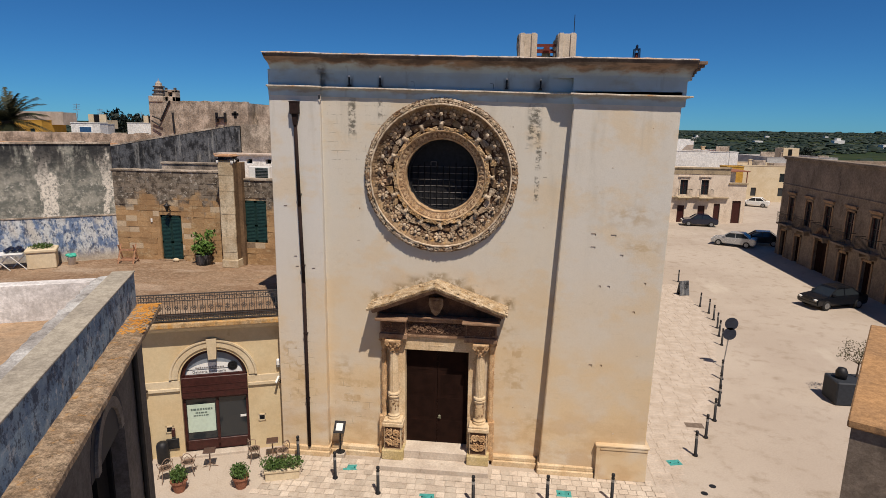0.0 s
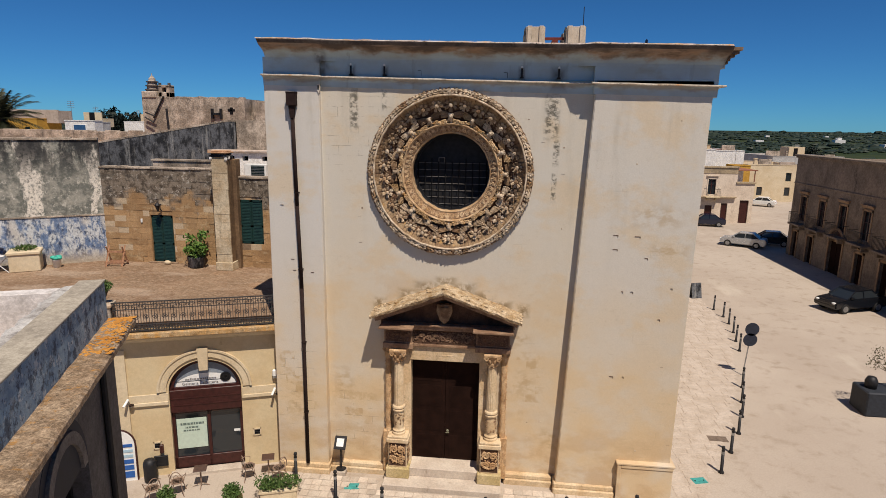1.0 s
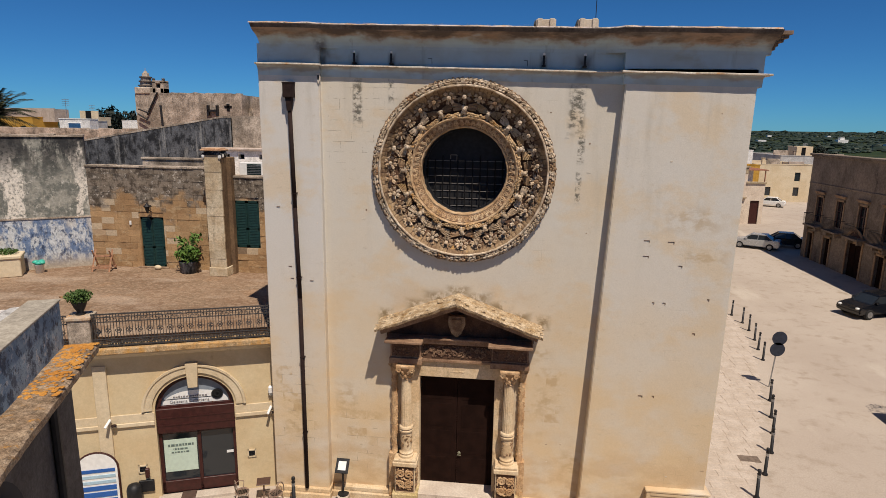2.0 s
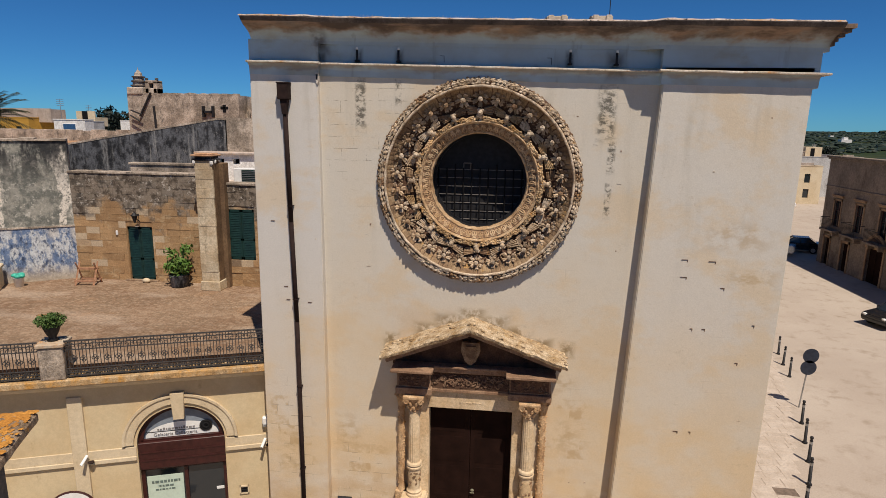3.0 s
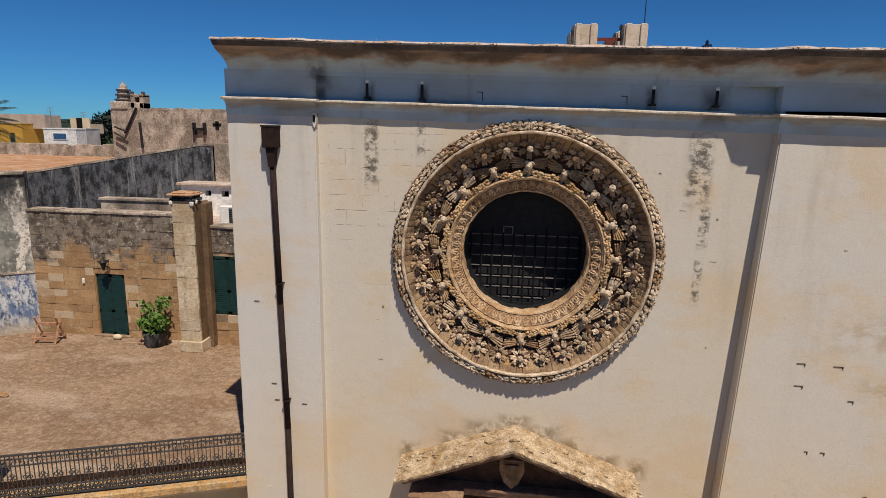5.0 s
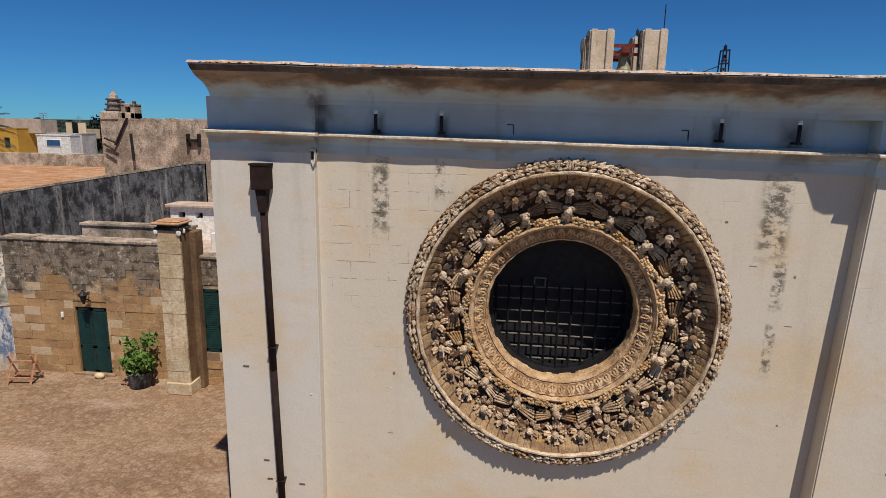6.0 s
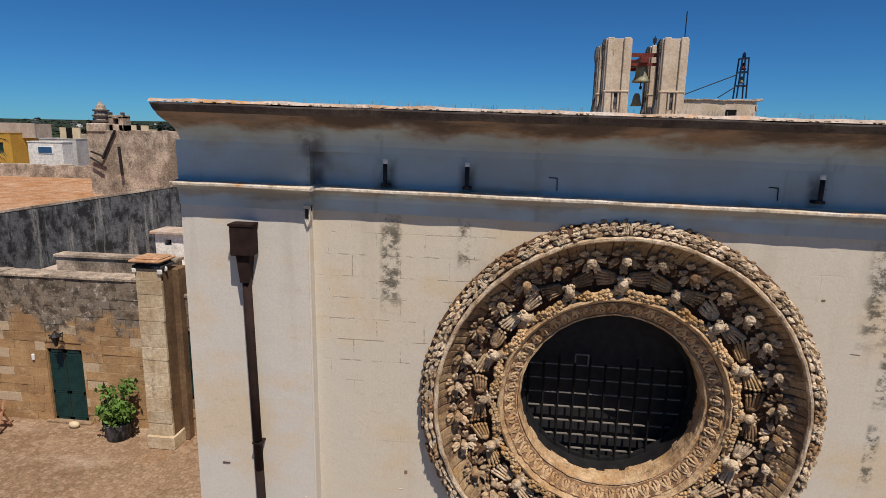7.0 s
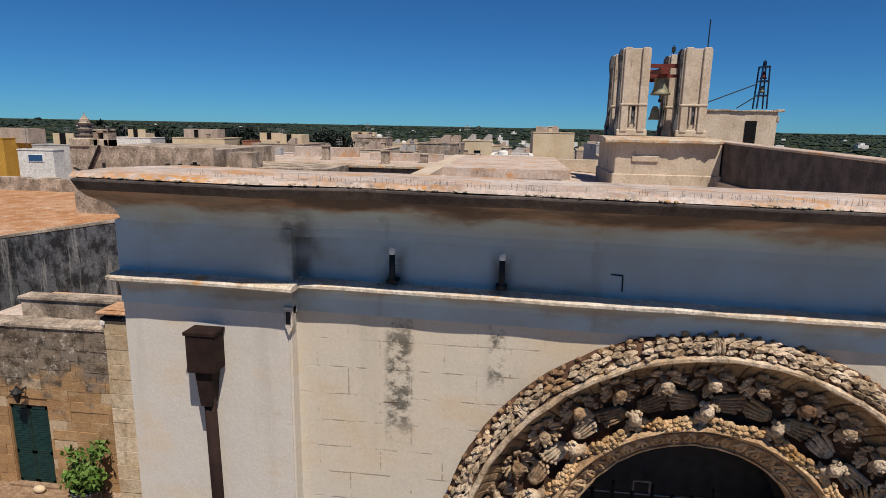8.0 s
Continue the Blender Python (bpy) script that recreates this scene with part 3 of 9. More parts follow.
IRON = plain("black wrought iron", (0.018, 0.018, 0.02), 0.55, 0.3)
RUST = plain("brown painted downpipe", (0.024, 0.014, 0.012), 0.85, 0.0, spec=0.15)
GREEN_PAINT = plain("dark green shutter paint", (0.005, 0.030, 0.027), 0.55)
DOOR_WOOD = plain("near-black walnut wood", (0.016, 0.0075, 0.0055), 0.85, scale=3, spec=0.06)
SHOP_WOOD = plain("dark red-brown painted wood", (0.045, 0.012, 0.010), 0.42)
RAW_WOOD = plain("weathered raw wood", (0.30, 0.17, 0.08), 0.8)
DARK = plain("dark interior", (0.012, 0.012, 0.013), 0.9, spec=0.05)
GLASS = glass("dark window glass")
WHITE = plain("white enamel", (0.75, 0.75, 0.73), 0.4, vary=0.06)
GREY_METAL = plain("galvanised metal", (0.35, 0.36, 0.37), 0.4, 0.8)
BRONZE = plain("weathered bronze", (0.24, 0.235, 0.16), 0.6, 0.25)
RED_IRON = plain("rust-red painted iron", (0.14, 0.022, 0.012), 0.6)
TYRE = plain("black rubber", (0.012, 0.012, 0.012), 0.8)
CARPAINT_BLACK = plain("black car paint", (0.008, 0.009, 0.012), 0.15, vary=0.05, bump=0.0, spec=0.6)
CARPAINT_BLUE = plain("navy car paint", (0.01, 0.014, 0.035), 0.15, vary=0.05, bump=0.0, spec=0.6)
CARPAINT_SILVER = plain("silver car paint", (0.45, 0.46, 0.47), 0.25, 0.4, vary=0.05, bump=0.0)
LEAF = foliage("shrub leaves", (0.035, 0.075, 0.015), (0.10, 0.16, 0.04))
LEAF_FIG = foliage("fig leaves", (0.06, 0.13, 0.02), (0.16, 0.26, 0.06))
LEAF_TREE = foliage("grove leaves", (0.006, 0.012, 0.009), (0.013, 0.021, 0.013))
LEAF_PALM = foliage("palm fronds", (0.008, 0.016, 0.010), (0.05, 0.05, 0.018))
BARK = plain("bark", (0.09, 0.06, 0.04), 0.9, scale=12, bump=0.6)

# ---- ground ----
bm = bmesh.new()
ring = [(0, 0)]
for r in (90, 300, 1200, 4600):
    for i in range(32):
        ring.append((r * math.cos(i * math.pi / 16), r * math.sin(i * math.pi / 16)))
gv = [bm.verts.new((x, y + 30, -0.02 + max(0.0, math.hypot(x, y) - 300) * 0.003)) for x, y in ring]
for i in range(32):
    j = (i + 1) % 32
    bm.faces.new((gv[0], gv[1 + i], gv[1 + j]))
    for k in range(3):
        bm.faces.new((gv[1 + 32 * k + i], gv[1 + 32 * (k + 1) + i], gv[1 + 32 * (k + 1) + j], gv[1 + 32 * k + j]))
single("ground", bm, FIELDS, "flat green plain of fields and olive groves", "ground", "structure")
bm = bmesh.new()
box(bm, -70, 75, -60, 130, -0.4, 0.0)
single("pavement", bm, PAVING, "sun-bleached beige stone paving of the square", "pavement", "structure")

# ---- the church ----
church = thing("church", "pale limestone church with a flat-topped facade", "church")
XL, XR, X1, X2 = 0.30, 13.17, 1.98, 9.93         # outer edges, inner edges of the corner strips
FL, FR = -0.30, -0.40                   # fronts of the two strips
ROSE_X, ROSE_Z = 5.855, 10.07
TOP = 13.80


def batter(bm):
    """The middle bay leans forward a little."""
    for v in bm.verts:
        v.co.y += 0.03 - 0.18 * v.co.z / 12.5


bm = bmesh.new()
# middle bay below the rose window, with the doorway through it
wall_grid(bm, X2 - X1, 7.3, 0.9, [(4.55 - X1, 7.06 - X1, 0.0, 4.3)], pose(X1, 0, 0))
# middle bay round the rose window
cx, cz, x0, x1, z0, z1 = ROSE_X, ROSE_Z, X1, X2, 7.3, 12.75
angles = sorted({*[2 * math.pi * i / 96 for i in range(96)], *[math.atan2(z - cz, x - cx) % (2 * math.pi) for x in (x0, x1) for z in (z0, z1)]})
loops = []
for yy in (0.0, 0.9):
    ins, outs = [], []
    for a in angles:
        c, s = math.cos(a), math.sin(a)
        d = min((x1 - cx) / c if c > 1e-9 else 1e9, (x0 - cx) / c if c < -1e-9 else 1e9, (z1 - cz) / s if s > 1e-9 else 1e9, (z0 - cz) / s if s < -1e-9 else 1e9)
        ins.append(bm.verts.new((cx + 2.38 * c, yy, cz + 2.38 * s)))
        outs.append(bm.verts.new((cx + d * c, yy, cz + d * s)))
    loops.append((ins, outs))
for (ins, outs) in loops:
    for i in range(len(angles)):
        j = (i + 1) % len(angles)
        bm.faces.new((ins[i], ins[j], outs[j], outs[i]))
for i in range(len(angles)):
    j = (i + 1) % len(angles)
    bm.faces.new((loops[0][0][i], loops[0][0][j], loops[1][0][j], loops[1][0][i]))
bmesh.ops.remove_doubles(bm, verts=bm.verts, dist=0.0005)
batter(bm)
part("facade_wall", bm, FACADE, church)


def strip(x0, x1, front, lean=0.0, lean_right=0.0):
    bm = bmesh.new()
    box(bm, x0, x1, front, 0.9, 0.0, 12.75)
    for v in bm.verts:
        if lean:
            v.co.x -= (lean if v.co.x < x0 + 0.1 else lean_right) * (1 - v.co.z / 12.75)
    bmesh.ops.bevel(bm, geom=[e for e in bm.edges if abs(e.verts[0].co.z - e.verts[1].co.z) > 5], offset=0.02, segments=2, affect="EDGES")
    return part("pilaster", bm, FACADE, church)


strip(XL, X1, FL)
strip(X2, XR - 0.10, FR, 0.5, 0.17)


def moulding(name, profile, mat, runs, slope=0.011, rough=0.0, mitre=0.0, parent=None, label=""):
    """A moulding from (projection, height) rows, run along the three bays: (x0, x1, front); a mitre turns it round the first corner."""
    bm = bmesh.new()
    for k0, (x0, x1, front) in enumerate(runs):
        n = max(2, int((x1 - x0) / 0.16))
        rows = []
        for i in range(n + 1):
            x = x0 + (x1 - x0) * i / n
            row = []
            for p, h in profile:
                xx = x - (mitre * max(p, 0.0) if k0 == 0 and i == 0 else 0.0)
                row.append(bm.verts.new((xx, (front(x) if callable(front) else front) - p - (rough * noise.noise((x * 3.1, p * 4, h * 5)) if 0.02 < p else 0), h - slope * (x - 0.3) + rough * 0.7 * noise.noise((x * 2.3, h * 3, 9)))))
            rows.append(row)
        if k0 == 0 and mitre:
            rows.insert(0, [bm.verts.new((v.co.x + 0.03 * noise.noise((h * 9, p, 1)), 0.9, v.co.z)) for v, (p, h) in zip(rows[0], profile)])
        for a, b in zip(rows, rows[1:]):
            for k in range(len(profile) - 1):
                bm.faces.new((a[k], b[k], b[k + 1], a[k + 1]))
        bm.faces.new(rows[0])
        bm.faces.new(rows[-1][::-1])
    return part(name, bm, mat, parent or church, label)


RUNS = [(XL, X1 + 0.03, FL), (X1 + 0.03, X2 - 0.06, -0.13), (X2 - 0.06, XR, FR)]
moulding("architrave", [(-0.9, 12.82), (-0.9, 12.55), (-0.25, 12.55), (0.0, 12.56), (0.01, 12.70), (0.03, 12.76), (0.08, 12.80), (0.10, 12.82)], FRIEZE, [RUNS[0], (RUNS[1][0], RUNS[1][1], -0.175), RUNS[2]], 0.018)
moulding("string_course", [(-0.6, 12.82), (0.17, 12.82), (0.205, 12.83), (0.205, 12.855), (0.16, 12.87), (-0.6, 12.90)], CAPSTONE, [(a - (0 if i != 2 else 0.08), b + (0.16 if i == 2 else 0.06 if i == 0 else 0), f) for i, (a, b, f) in enumerate(RUNS)], 0.018, rough=0.012)
moulding("frieze", [(-0.9, 12.86), (0.0, 12.86), (0.0, 13.36), (-0.9, 13.36)], FRIEZE, RUNS, 0.018)
def crown_front(x):
    """The crowning cornice eases from bay to bay."""
    a = min(1.0, max(0.0, (x - X1 + 0.15) / 0.7))
    b = min(1.0, max(0.0, (x - X2 + 0.55) / 0.4))
    return FL + (-0.14 - FL) * a + (FR + 0.14) * b


CROWN = [(XL + 0.08, XR + 0.12, crown_front)]
moulding("cornice", [(-0.95, 13.28), (0.012, 13.28), (0.02, 13.36), (0.06, 13.43), (0.14, 13.50), (0.25, 13.56), (0.37, 13.61), (0.46, 13.65), (0.52, 13.70), (0.40, 13.74), (-0.95, 13.74)], FRIEZE, CROWN, 0.015, 0.014)
moulding("fascia", [(0.40, 13.70), (0.525, 13.695), (0.56, 13.725), (0.60, 13.775), (0.60, 13.79), (0.40, TOP), (-0.95, TOP - 0.06), (-0.95, 13.70)], FASCIA, CROWN, 0.015, 0.016, 0.0, None, "dark cornice edge with its underside shade painted in")
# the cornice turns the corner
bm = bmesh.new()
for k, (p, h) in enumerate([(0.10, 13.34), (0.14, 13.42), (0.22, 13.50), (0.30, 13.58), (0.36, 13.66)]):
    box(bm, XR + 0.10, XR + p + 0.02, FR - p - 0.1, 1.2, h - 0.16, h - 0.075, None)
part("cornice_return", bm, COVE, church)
# crust of lichen and bird points on the top
bm = bmesh.new()
prev = None
for i in range(74):
    x = XL + 0.02 + (XR - XL + 0.1) * i / 73
    zz = TOP + 0.022 - 0.015 * (x - 0.3)
    w = 0.02 + 0.03 * noise.noise((x * 3.0, 3, 1))
    y0 = crown_front(x) - 0.55
    cur = [bm.verts.new((x, y0, zz - 0.02)), bm.verts.new((x, y0 + 0.05, zz + max(0.0, w) * 0.8)), bm.verts.new((x, y0 + 0.5, zz + 0.01 + max(0, w) * 0.6)), bm.verts.new((x, y0 + 1.7, zz - 0.03))]
    if prev:
        for k in range(3):
            bm.faces.new((prev[k], cur[k], cur[k + 1], prev[k + 1]))
    prev = cur
part("cornice_capping", bm, CAP_LIME, church)
bm = bmesh.new()
rng = random.Random(13)
for i in range(900):
    x = rng.uniform(XL, XR + 0.1)
    if noise.noise((x * 1.7, 5, 2)) < rng.uniform(-0.5, 0.25):
        continue
    y0 = crown_front(x) - 0.59 + rng.random() ** 2 * 0.35
    r = rng.uniform(0.006, 0.017)
    g = bmesh.ops.create_icosphere(bm, subdivisions=1, radius=r)["verts"]
    for v in g:
        v.co = V((v.co.x * rng.uniform(0.9, 1.9) + x, v.co.y + y0, v.co.z * 0.7 + TOP - 0.015 * (x - 0.3) + 0.012))
tagged(part("lichen_crust", bm, CRUST, church, "ragged orange and grey lichen crust"), kind="stuff")
bm = bmesh.new()
rng = random.Random(3)
for i in range(240):
    x = rng.uniform(1.2, 8.2)
    if noise.noise((x * 0.8, 9, 4)) < -0.22:
        continue
    rod(bm, (x, -0.60, 13.78 - 0.015 * x), (x + rng.uniform(-0.02, 0.02), -0.61 + rng.uniform(-0.05, 0.05), TOP + 0.085 - 0.015 * x + rng.uniform(-0.02, 0.01)), 0.0017, 3)
tagged(part("bird_guard", bm, GREY_METAL, church, "fine steel bird points"), kind="stuff")

# plinth, and the stone box at the corner
bm = bmesh.new()
for a, b, f in ((XL - 0.02, X1 + 0.05, FL), (X1 + 0.05, 3.9, -0.06), (7.8, X2 - 0.56, -0.06), (X2 - 0.56, 11.28, FR)):
    bm = bmesh.new()
    box(bm, a, b, f - 0.13, 0.2, -0.05, 0.20, None, 0.03)
    box(bm, a + 0.01, b - 0.01, f - 0.075, 0.2, 0.19, 0.36, None, 0.03)
    for v in bm.verts:
        v.co += V((0, noise.noise(v.co * 2.1) * 0.015, noise.noise(v.co * 1.7) * 0.012))
    part("plinth", bm, PORTAL, church)
bm = bmesh.new()
box(bm, 11.32, XR - 0.18, FR - 0.16, 0.2, 0.0, 1.22, None, 0.03)
box(bm, 11.27, XR - 0.13, FR - 0.20, 0.2, 1.22, 1.30, None, 0.02)
for x0, x1, z0, z1 in ((11.30, 11.42, 0.0, 1.22), (11.42, XR - 0.18, 1.12, 1.22)):
    box(bm, x0, x1, FR - 0.185, FR - 0.15, z0, z1, None, 0.012)
part("stone_box", bm, FACADE, church)
# side walls, back, roof, parapets
bm = bmesh.new()
box(bm, XL + 0.02, XL + 0.7, 0.9, 31, 0, 12.6)
box(bm, XR - 0.7, XR - 0.02, 0.9, 31, 0, 12.2)
box(bm, XL + 0.7, XR - 0.7, 30.3, 31, 0, 12.5)
part("side_wall", bm, TOWER, church)
bm = bmesh.new()
for v in box(bm, XL + 0.7, XR - 0.7, 0.9, 30.3, 11.5, 12.30):
    if v.co.z > 12 and v.co.x > 6:
        v.co.z = 11.45
box(bm, XL + 0.7, 6.2, 19.0, 30.3, 12.25, 12.62)
part("roof", bm, ROOF_LIME, church, "pale pink lime-washed flat roof")
bm = bmesh.new()
box(bm, XL + 0.02, XR - 0.02, 0.55, 0.9, 12.25, 13.62)
part("parapet", bm, ROOF_LIME, church)
# the inner face stands in shade; that darkness is put into the colour
bm = bmesh.new()
for v in box(bm, XR - 0.55, XR - 0.02, 0.9, 31, 11.3, 13.45):
    v.co.z += 0.0155 * v.co.y * (v.co.z > 12)
part("parapet", bm, FASCIA, church, "side parapet with its shaded face painted dark")
bm = bmesh.new()
for v in box(bm, XR - 0.60, XR + 0.03, 0.9, 31, 13.45, 13.53, None, 0.02):
    v.co.z += 0.0155 * v.co.y
part("parapet_coping", bm, ROOF_LIME, church)

# downpipe with its hopper
dp = thing("downpipe", "brown painted downpipe with a square hopper", "downpipe")
bm = bmesh.new()
vs = box(bm, 1.04, 1.32, FL - 0.22, FL - 0.01, 11.97, 12.36, None, 0.012)
box(bm, 1.03, 1.33, FL - 0.23, FL - 0.01, 12.34, 12.37)
prism(bm, [(1.09, 11.97), (1.27, 11.97), (1.23, 11.62), (1.13, 11.62)], FL - 0.17, FL - 0.03)
part("hopper", bm, RUST, dp)
bm = bmesh.new()
pipe(bm, [(1.18, FL - 0.09, 11.7), (1.23, FL - 0.09, 9.0), (1.29, FL - 0.09, 6.4), (1.31, FL - 0.09, 0.38)], 0.058, 10)
part("pipe", bm, RUST, dp, smooth=True)
for z in (2.2, 4.6, 7.0, 9.4):
    bm = bmesh.new()
    box(bm, 1.30 - (z - 6) * 0.02 * (z > 6.4) - 0.065, 1.30 - (z - 6) * 0.02 * (z > 6.4) + 0.065, FL - 0.150, FL + 0.01, z, z + 0.02)
    part("bracket", bm, RUST, dp)

# lamps on the string course
def facade_lamp(x, z):
    t = thing("wall_lamp", "slim grey tube floodlight standing on the string course", "lamp", pose(x, -0.245, z), "floodlights")
    bm = bmesh.new()
    turned(bm, [(0.034, 0.0), (0.034, 0.02), (0.024, 0.03), (0.027, 0.05), (0.027, 0.25)], 10)
    box(bm, -0.05, 0.05, -0.02, 0.16, -0.02, 0.012)
    part("housing", bm, IRON, t, smooth=True)
    bm = bmesh.new()
    turned(bm, [(0.027, 0.25), (0.030, 0.255), (0.030, 0.30), (0.018, 0.31)], 10)
    part("lamp_head", bm, WHITE, t, "pale lamp tip", smooth=True)
    for q in range(3):
        bm = bmesh.new()
        rod(bm, (0.02, 0, 0.07 + q * 0.07), (0.055, 0.0, 0.075 + q * 0.07), 0.005, 4)
        part("clip", bm, GREY_METAL, t)


for x, z in ((2.93, 12.88), (3.92, 12.87), (7.87, 12.83), (8.90, 12.82)):
    facade_lamp(x, z)

# bent wires on the frieze, and the worn stone tongue at the corner of the strip
for x, z in ((4.88, 12.86), (7.36, 12.82)):
    bm = bmesh.new()
    pipe(bm, [(x, -0.137, z + 0.15), (x + 0.10, -0.142, z + 0.145), (x + 0.105, -0.142, z)], 0.006, 4)
    single("wall_wire", bm, IRON, "thin bent wire fixed to the frieze", "wire")
bm = bmesh.new()
prism(bm, [(X1 - 0.055, 12.60), (X1 + 0.03, 12.60), (X1 + 0.03, 12.42), (X1 - 0.01, 12.33), (X1 - 0.04, 12.42)], FL - 0.035, FL + 0.06)
part("corner_tongue", bm, CAPSTONE, church)
bm = bmesh.new()
box(bm, X1 - 0.03, X1 + 0.012, FL - 0.040, FL - 0.02, 12.44, 12.56)
part("corner_slot", bm, IRON, church)

# putlog notches and nail marks on the strips
for x, z, w in ((10.76, 8.42, 0.075), (11.38, 8.40, 0.085), (10.77, 8.0, 0.075), (11.67, 7.77, 0.05), (11.06, 6.74, 0.03), (11.34, 6.74, 0.04), (12.46, 6.89, 0.03), (12.18, 5.93, 0.035), (10.94, 4.05, 0.06), (11.28, 4.06, 0.025)):
    bm = bmesh.new()
    box(bm, x - w, x + w * 0.9, FR - 0.012, FR + 0.04, z, z + 0.012)
    box(bm, x + w * 0.9 - 0.014, x + w * 0.9, FR - 0.012, FR + 0.04, z - 0.045, z)
    part("putlog_mark", bm, CARVED_DEEP, church)
for x, z in ((0.72, 9.0), (1.05, 6.95), (1.62, 6.9), (1.0, 7.3)):
    bm = bmesh.new()
    box(bm, x - 0.05, x + 0.05, FL - 0.012, FL + 0.04, z, z + 0.014)
    part("putlog_mark", bm, CARVED_DEEP, church)

# pits and chipped joints scattered over the facade
rng = random.Random(37)
for i in range(44):
    x, z = rng.uniform(0.5, 12.8), rng.uniform(1.2, 12.0)
    if math.hypot(x - ROSE_X, z - ROSE_Z) < 2.75 or (3.4 < x < 8.3 and z < 7.0) or 1.0 < x < 1.45 or abs(x - X1) < 0.15 or abs(x - X2) < 0.7:
        continue
    y = FL if x < X1 else FR if x > X2 else 0.03 - 0.18 * z / 12.5
    bm = bmesh.new()
    w, h = (rng.uniform(0.03, 0.075), 0.004) if rng.random() < 0.6 else (rng.uniform(0.012, 0.03), rng.uniform(0.012, 0.028))
    box(bm, x - w, x + w, y - 0.005, y + 0.03, z - h, z + h, None, 0.003)
    for v in bm.verts:
        v.co.z += 0.012 * noise.noise((v.co.x * 15, z, 3))
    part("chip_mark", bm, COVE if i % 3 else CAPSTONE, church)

# ---- the rose window ----
rose = thing("rose_window", "round carved limestone rose window with garlands and flowers", "window", pose(ROSE_X, -0.12, ROSE_Z))
FACING = Matrix.Rotation(radians(90), 4, "X")    # lathe axis z to -y


def ring_part(name, profile, mat, label="", n=128, worn=0.014):
    """profile rows of (radius, y), turned round the rose's axis."""
    bm = bmesh.new()
    turned(bm, [(r, -y) for r, y in profile] + [(profile[0][0], -profile[0][1])], n, FACING)
    bmesh.ops.remove_doubles(bm, verts=bm.verts, dist=0.0003)
    bmesh.ops.delete(bm, geom=[f for f in bm.faces if len(f.verts) > 8], context="FACES_ONLY")
    for v in bm.verts:
        v.co += V((noise.noise(v.co * 9), noise.noise(v.co * 9 + V((7, 0, 0))), noise.noise(v.co * 9 + V((0, 7, 0))))) * worn
    return part(name, bm, mat, rose, label, False)


# dark beds behind the relief carry the recess shade in their colour
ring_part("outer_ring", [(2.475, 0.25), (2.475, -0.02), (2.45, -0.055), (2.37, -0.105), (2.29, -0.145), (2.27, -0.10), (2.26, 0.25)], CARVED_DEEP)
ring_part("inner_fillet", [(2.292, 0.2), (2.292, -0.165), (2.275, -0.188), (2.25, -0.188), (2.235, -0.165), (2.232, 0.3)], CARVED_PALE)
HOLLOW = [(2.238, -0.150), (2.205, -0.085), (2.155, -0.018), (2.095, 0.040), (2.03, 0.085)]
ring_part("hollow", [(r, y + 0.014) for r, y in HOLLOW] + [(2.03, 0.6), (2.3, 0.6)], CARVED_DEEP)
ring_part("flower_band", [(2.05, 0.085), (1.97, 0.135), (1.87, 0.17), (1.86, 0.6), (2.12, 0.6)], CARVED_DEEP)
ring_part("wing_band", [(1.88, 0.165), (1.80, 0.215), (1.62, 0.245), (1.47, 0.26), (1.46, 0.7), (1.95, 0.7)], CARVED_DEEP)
INNER_STONE = rough_stone("warm inner ring stone", (0.60, 0.44, 0.275), (0.42, 0.27, 0.145), (0.07, 0.04, 0.026), 0.95, 0.25, 0.8, lichen=(0.50, 0.28, 0.10), lichen_amount=0.35)
ring_part("inner_ring", [(1.482, 0.30), (1.48, 0.16), (1.468, 0.105), (1.445, 0.095), (1.428, 0.125), (1.412, 0.14), (1.405, 0.165), (1.215, 0.295), (1.205, 0.275), (1.185, 0.285), (1.172, 0.34), (1.17, 0.60), (1.5, 0.60)], INNER_STONE)
ring_part("window_frame", [(1.20, 0.56), (1.17, 0.56), (1.17, 1.05), (1.30, 1.05), (1.30, 0.60), (1.20, 0.60)], IRON, "dark iron window lining", worn=0.0)


def polar(r, a, y, tilt=0.0, spin=0.0, s=1.0, sy=None):
    """A pose on the rose at radius r, angle a, depth y; local x along the radius, y along the circle, z to the viewer; a positive tilt faces outwards."""
    c, s_ = math.cos(a), math.sin(a)
    rad, tan, out = V((c, 0, s_)), V((-s_, 0, c)), V((0, -1, 0))
    m = Matrix((rad, tan, out)).transposed().to_4x4()
    m.translation = V((r * c, y, r * s_))
    return m @ Matrix.Rotation(tilt, 4, "Y") @ Matrix.Rotation(spin, 4, "Z") @ Matrix.Diagonal((s, sy or s, s, 1))


def blob(bm, c, r, sub=1):
    vs = bmesh.ops.create_icosphere(bm, subdivisions=sub, radius=1)["verts"]
    for v in vs:
        v.co = V((v.co.x * r[0], v.co.y * r[1], v.co.z * r[2])) + V(c)
    return vs


def set_blob(bm, r, m, sub=1):
    bmesh.ops.transform(bm, matrix=m, verts=blob(bm, (0, 0, 0), r, sub))


def turn_z(a):
    return Matrix.Rotation(a, 4, "Z")


GOLD = rough_stone("honey limestone with gold lichen", (0.58, 0.43, 0.265), (0.47, 0.305, 0.15), (0.09, 0.05, 0.03), 0.7, 0.2, 0.7, vary=0.25, lichen=(0.52, 0.27, 0.08), lichen_amount=0.4)
rng = random.Random(11)


def chipped(bm, s):
    """Worn, uneven carving."""
    for v in bm.verts:
        v.co += V((rng.uniform(-s, s), rng.uniform(-s, s), rng.uniform(-s, s)))


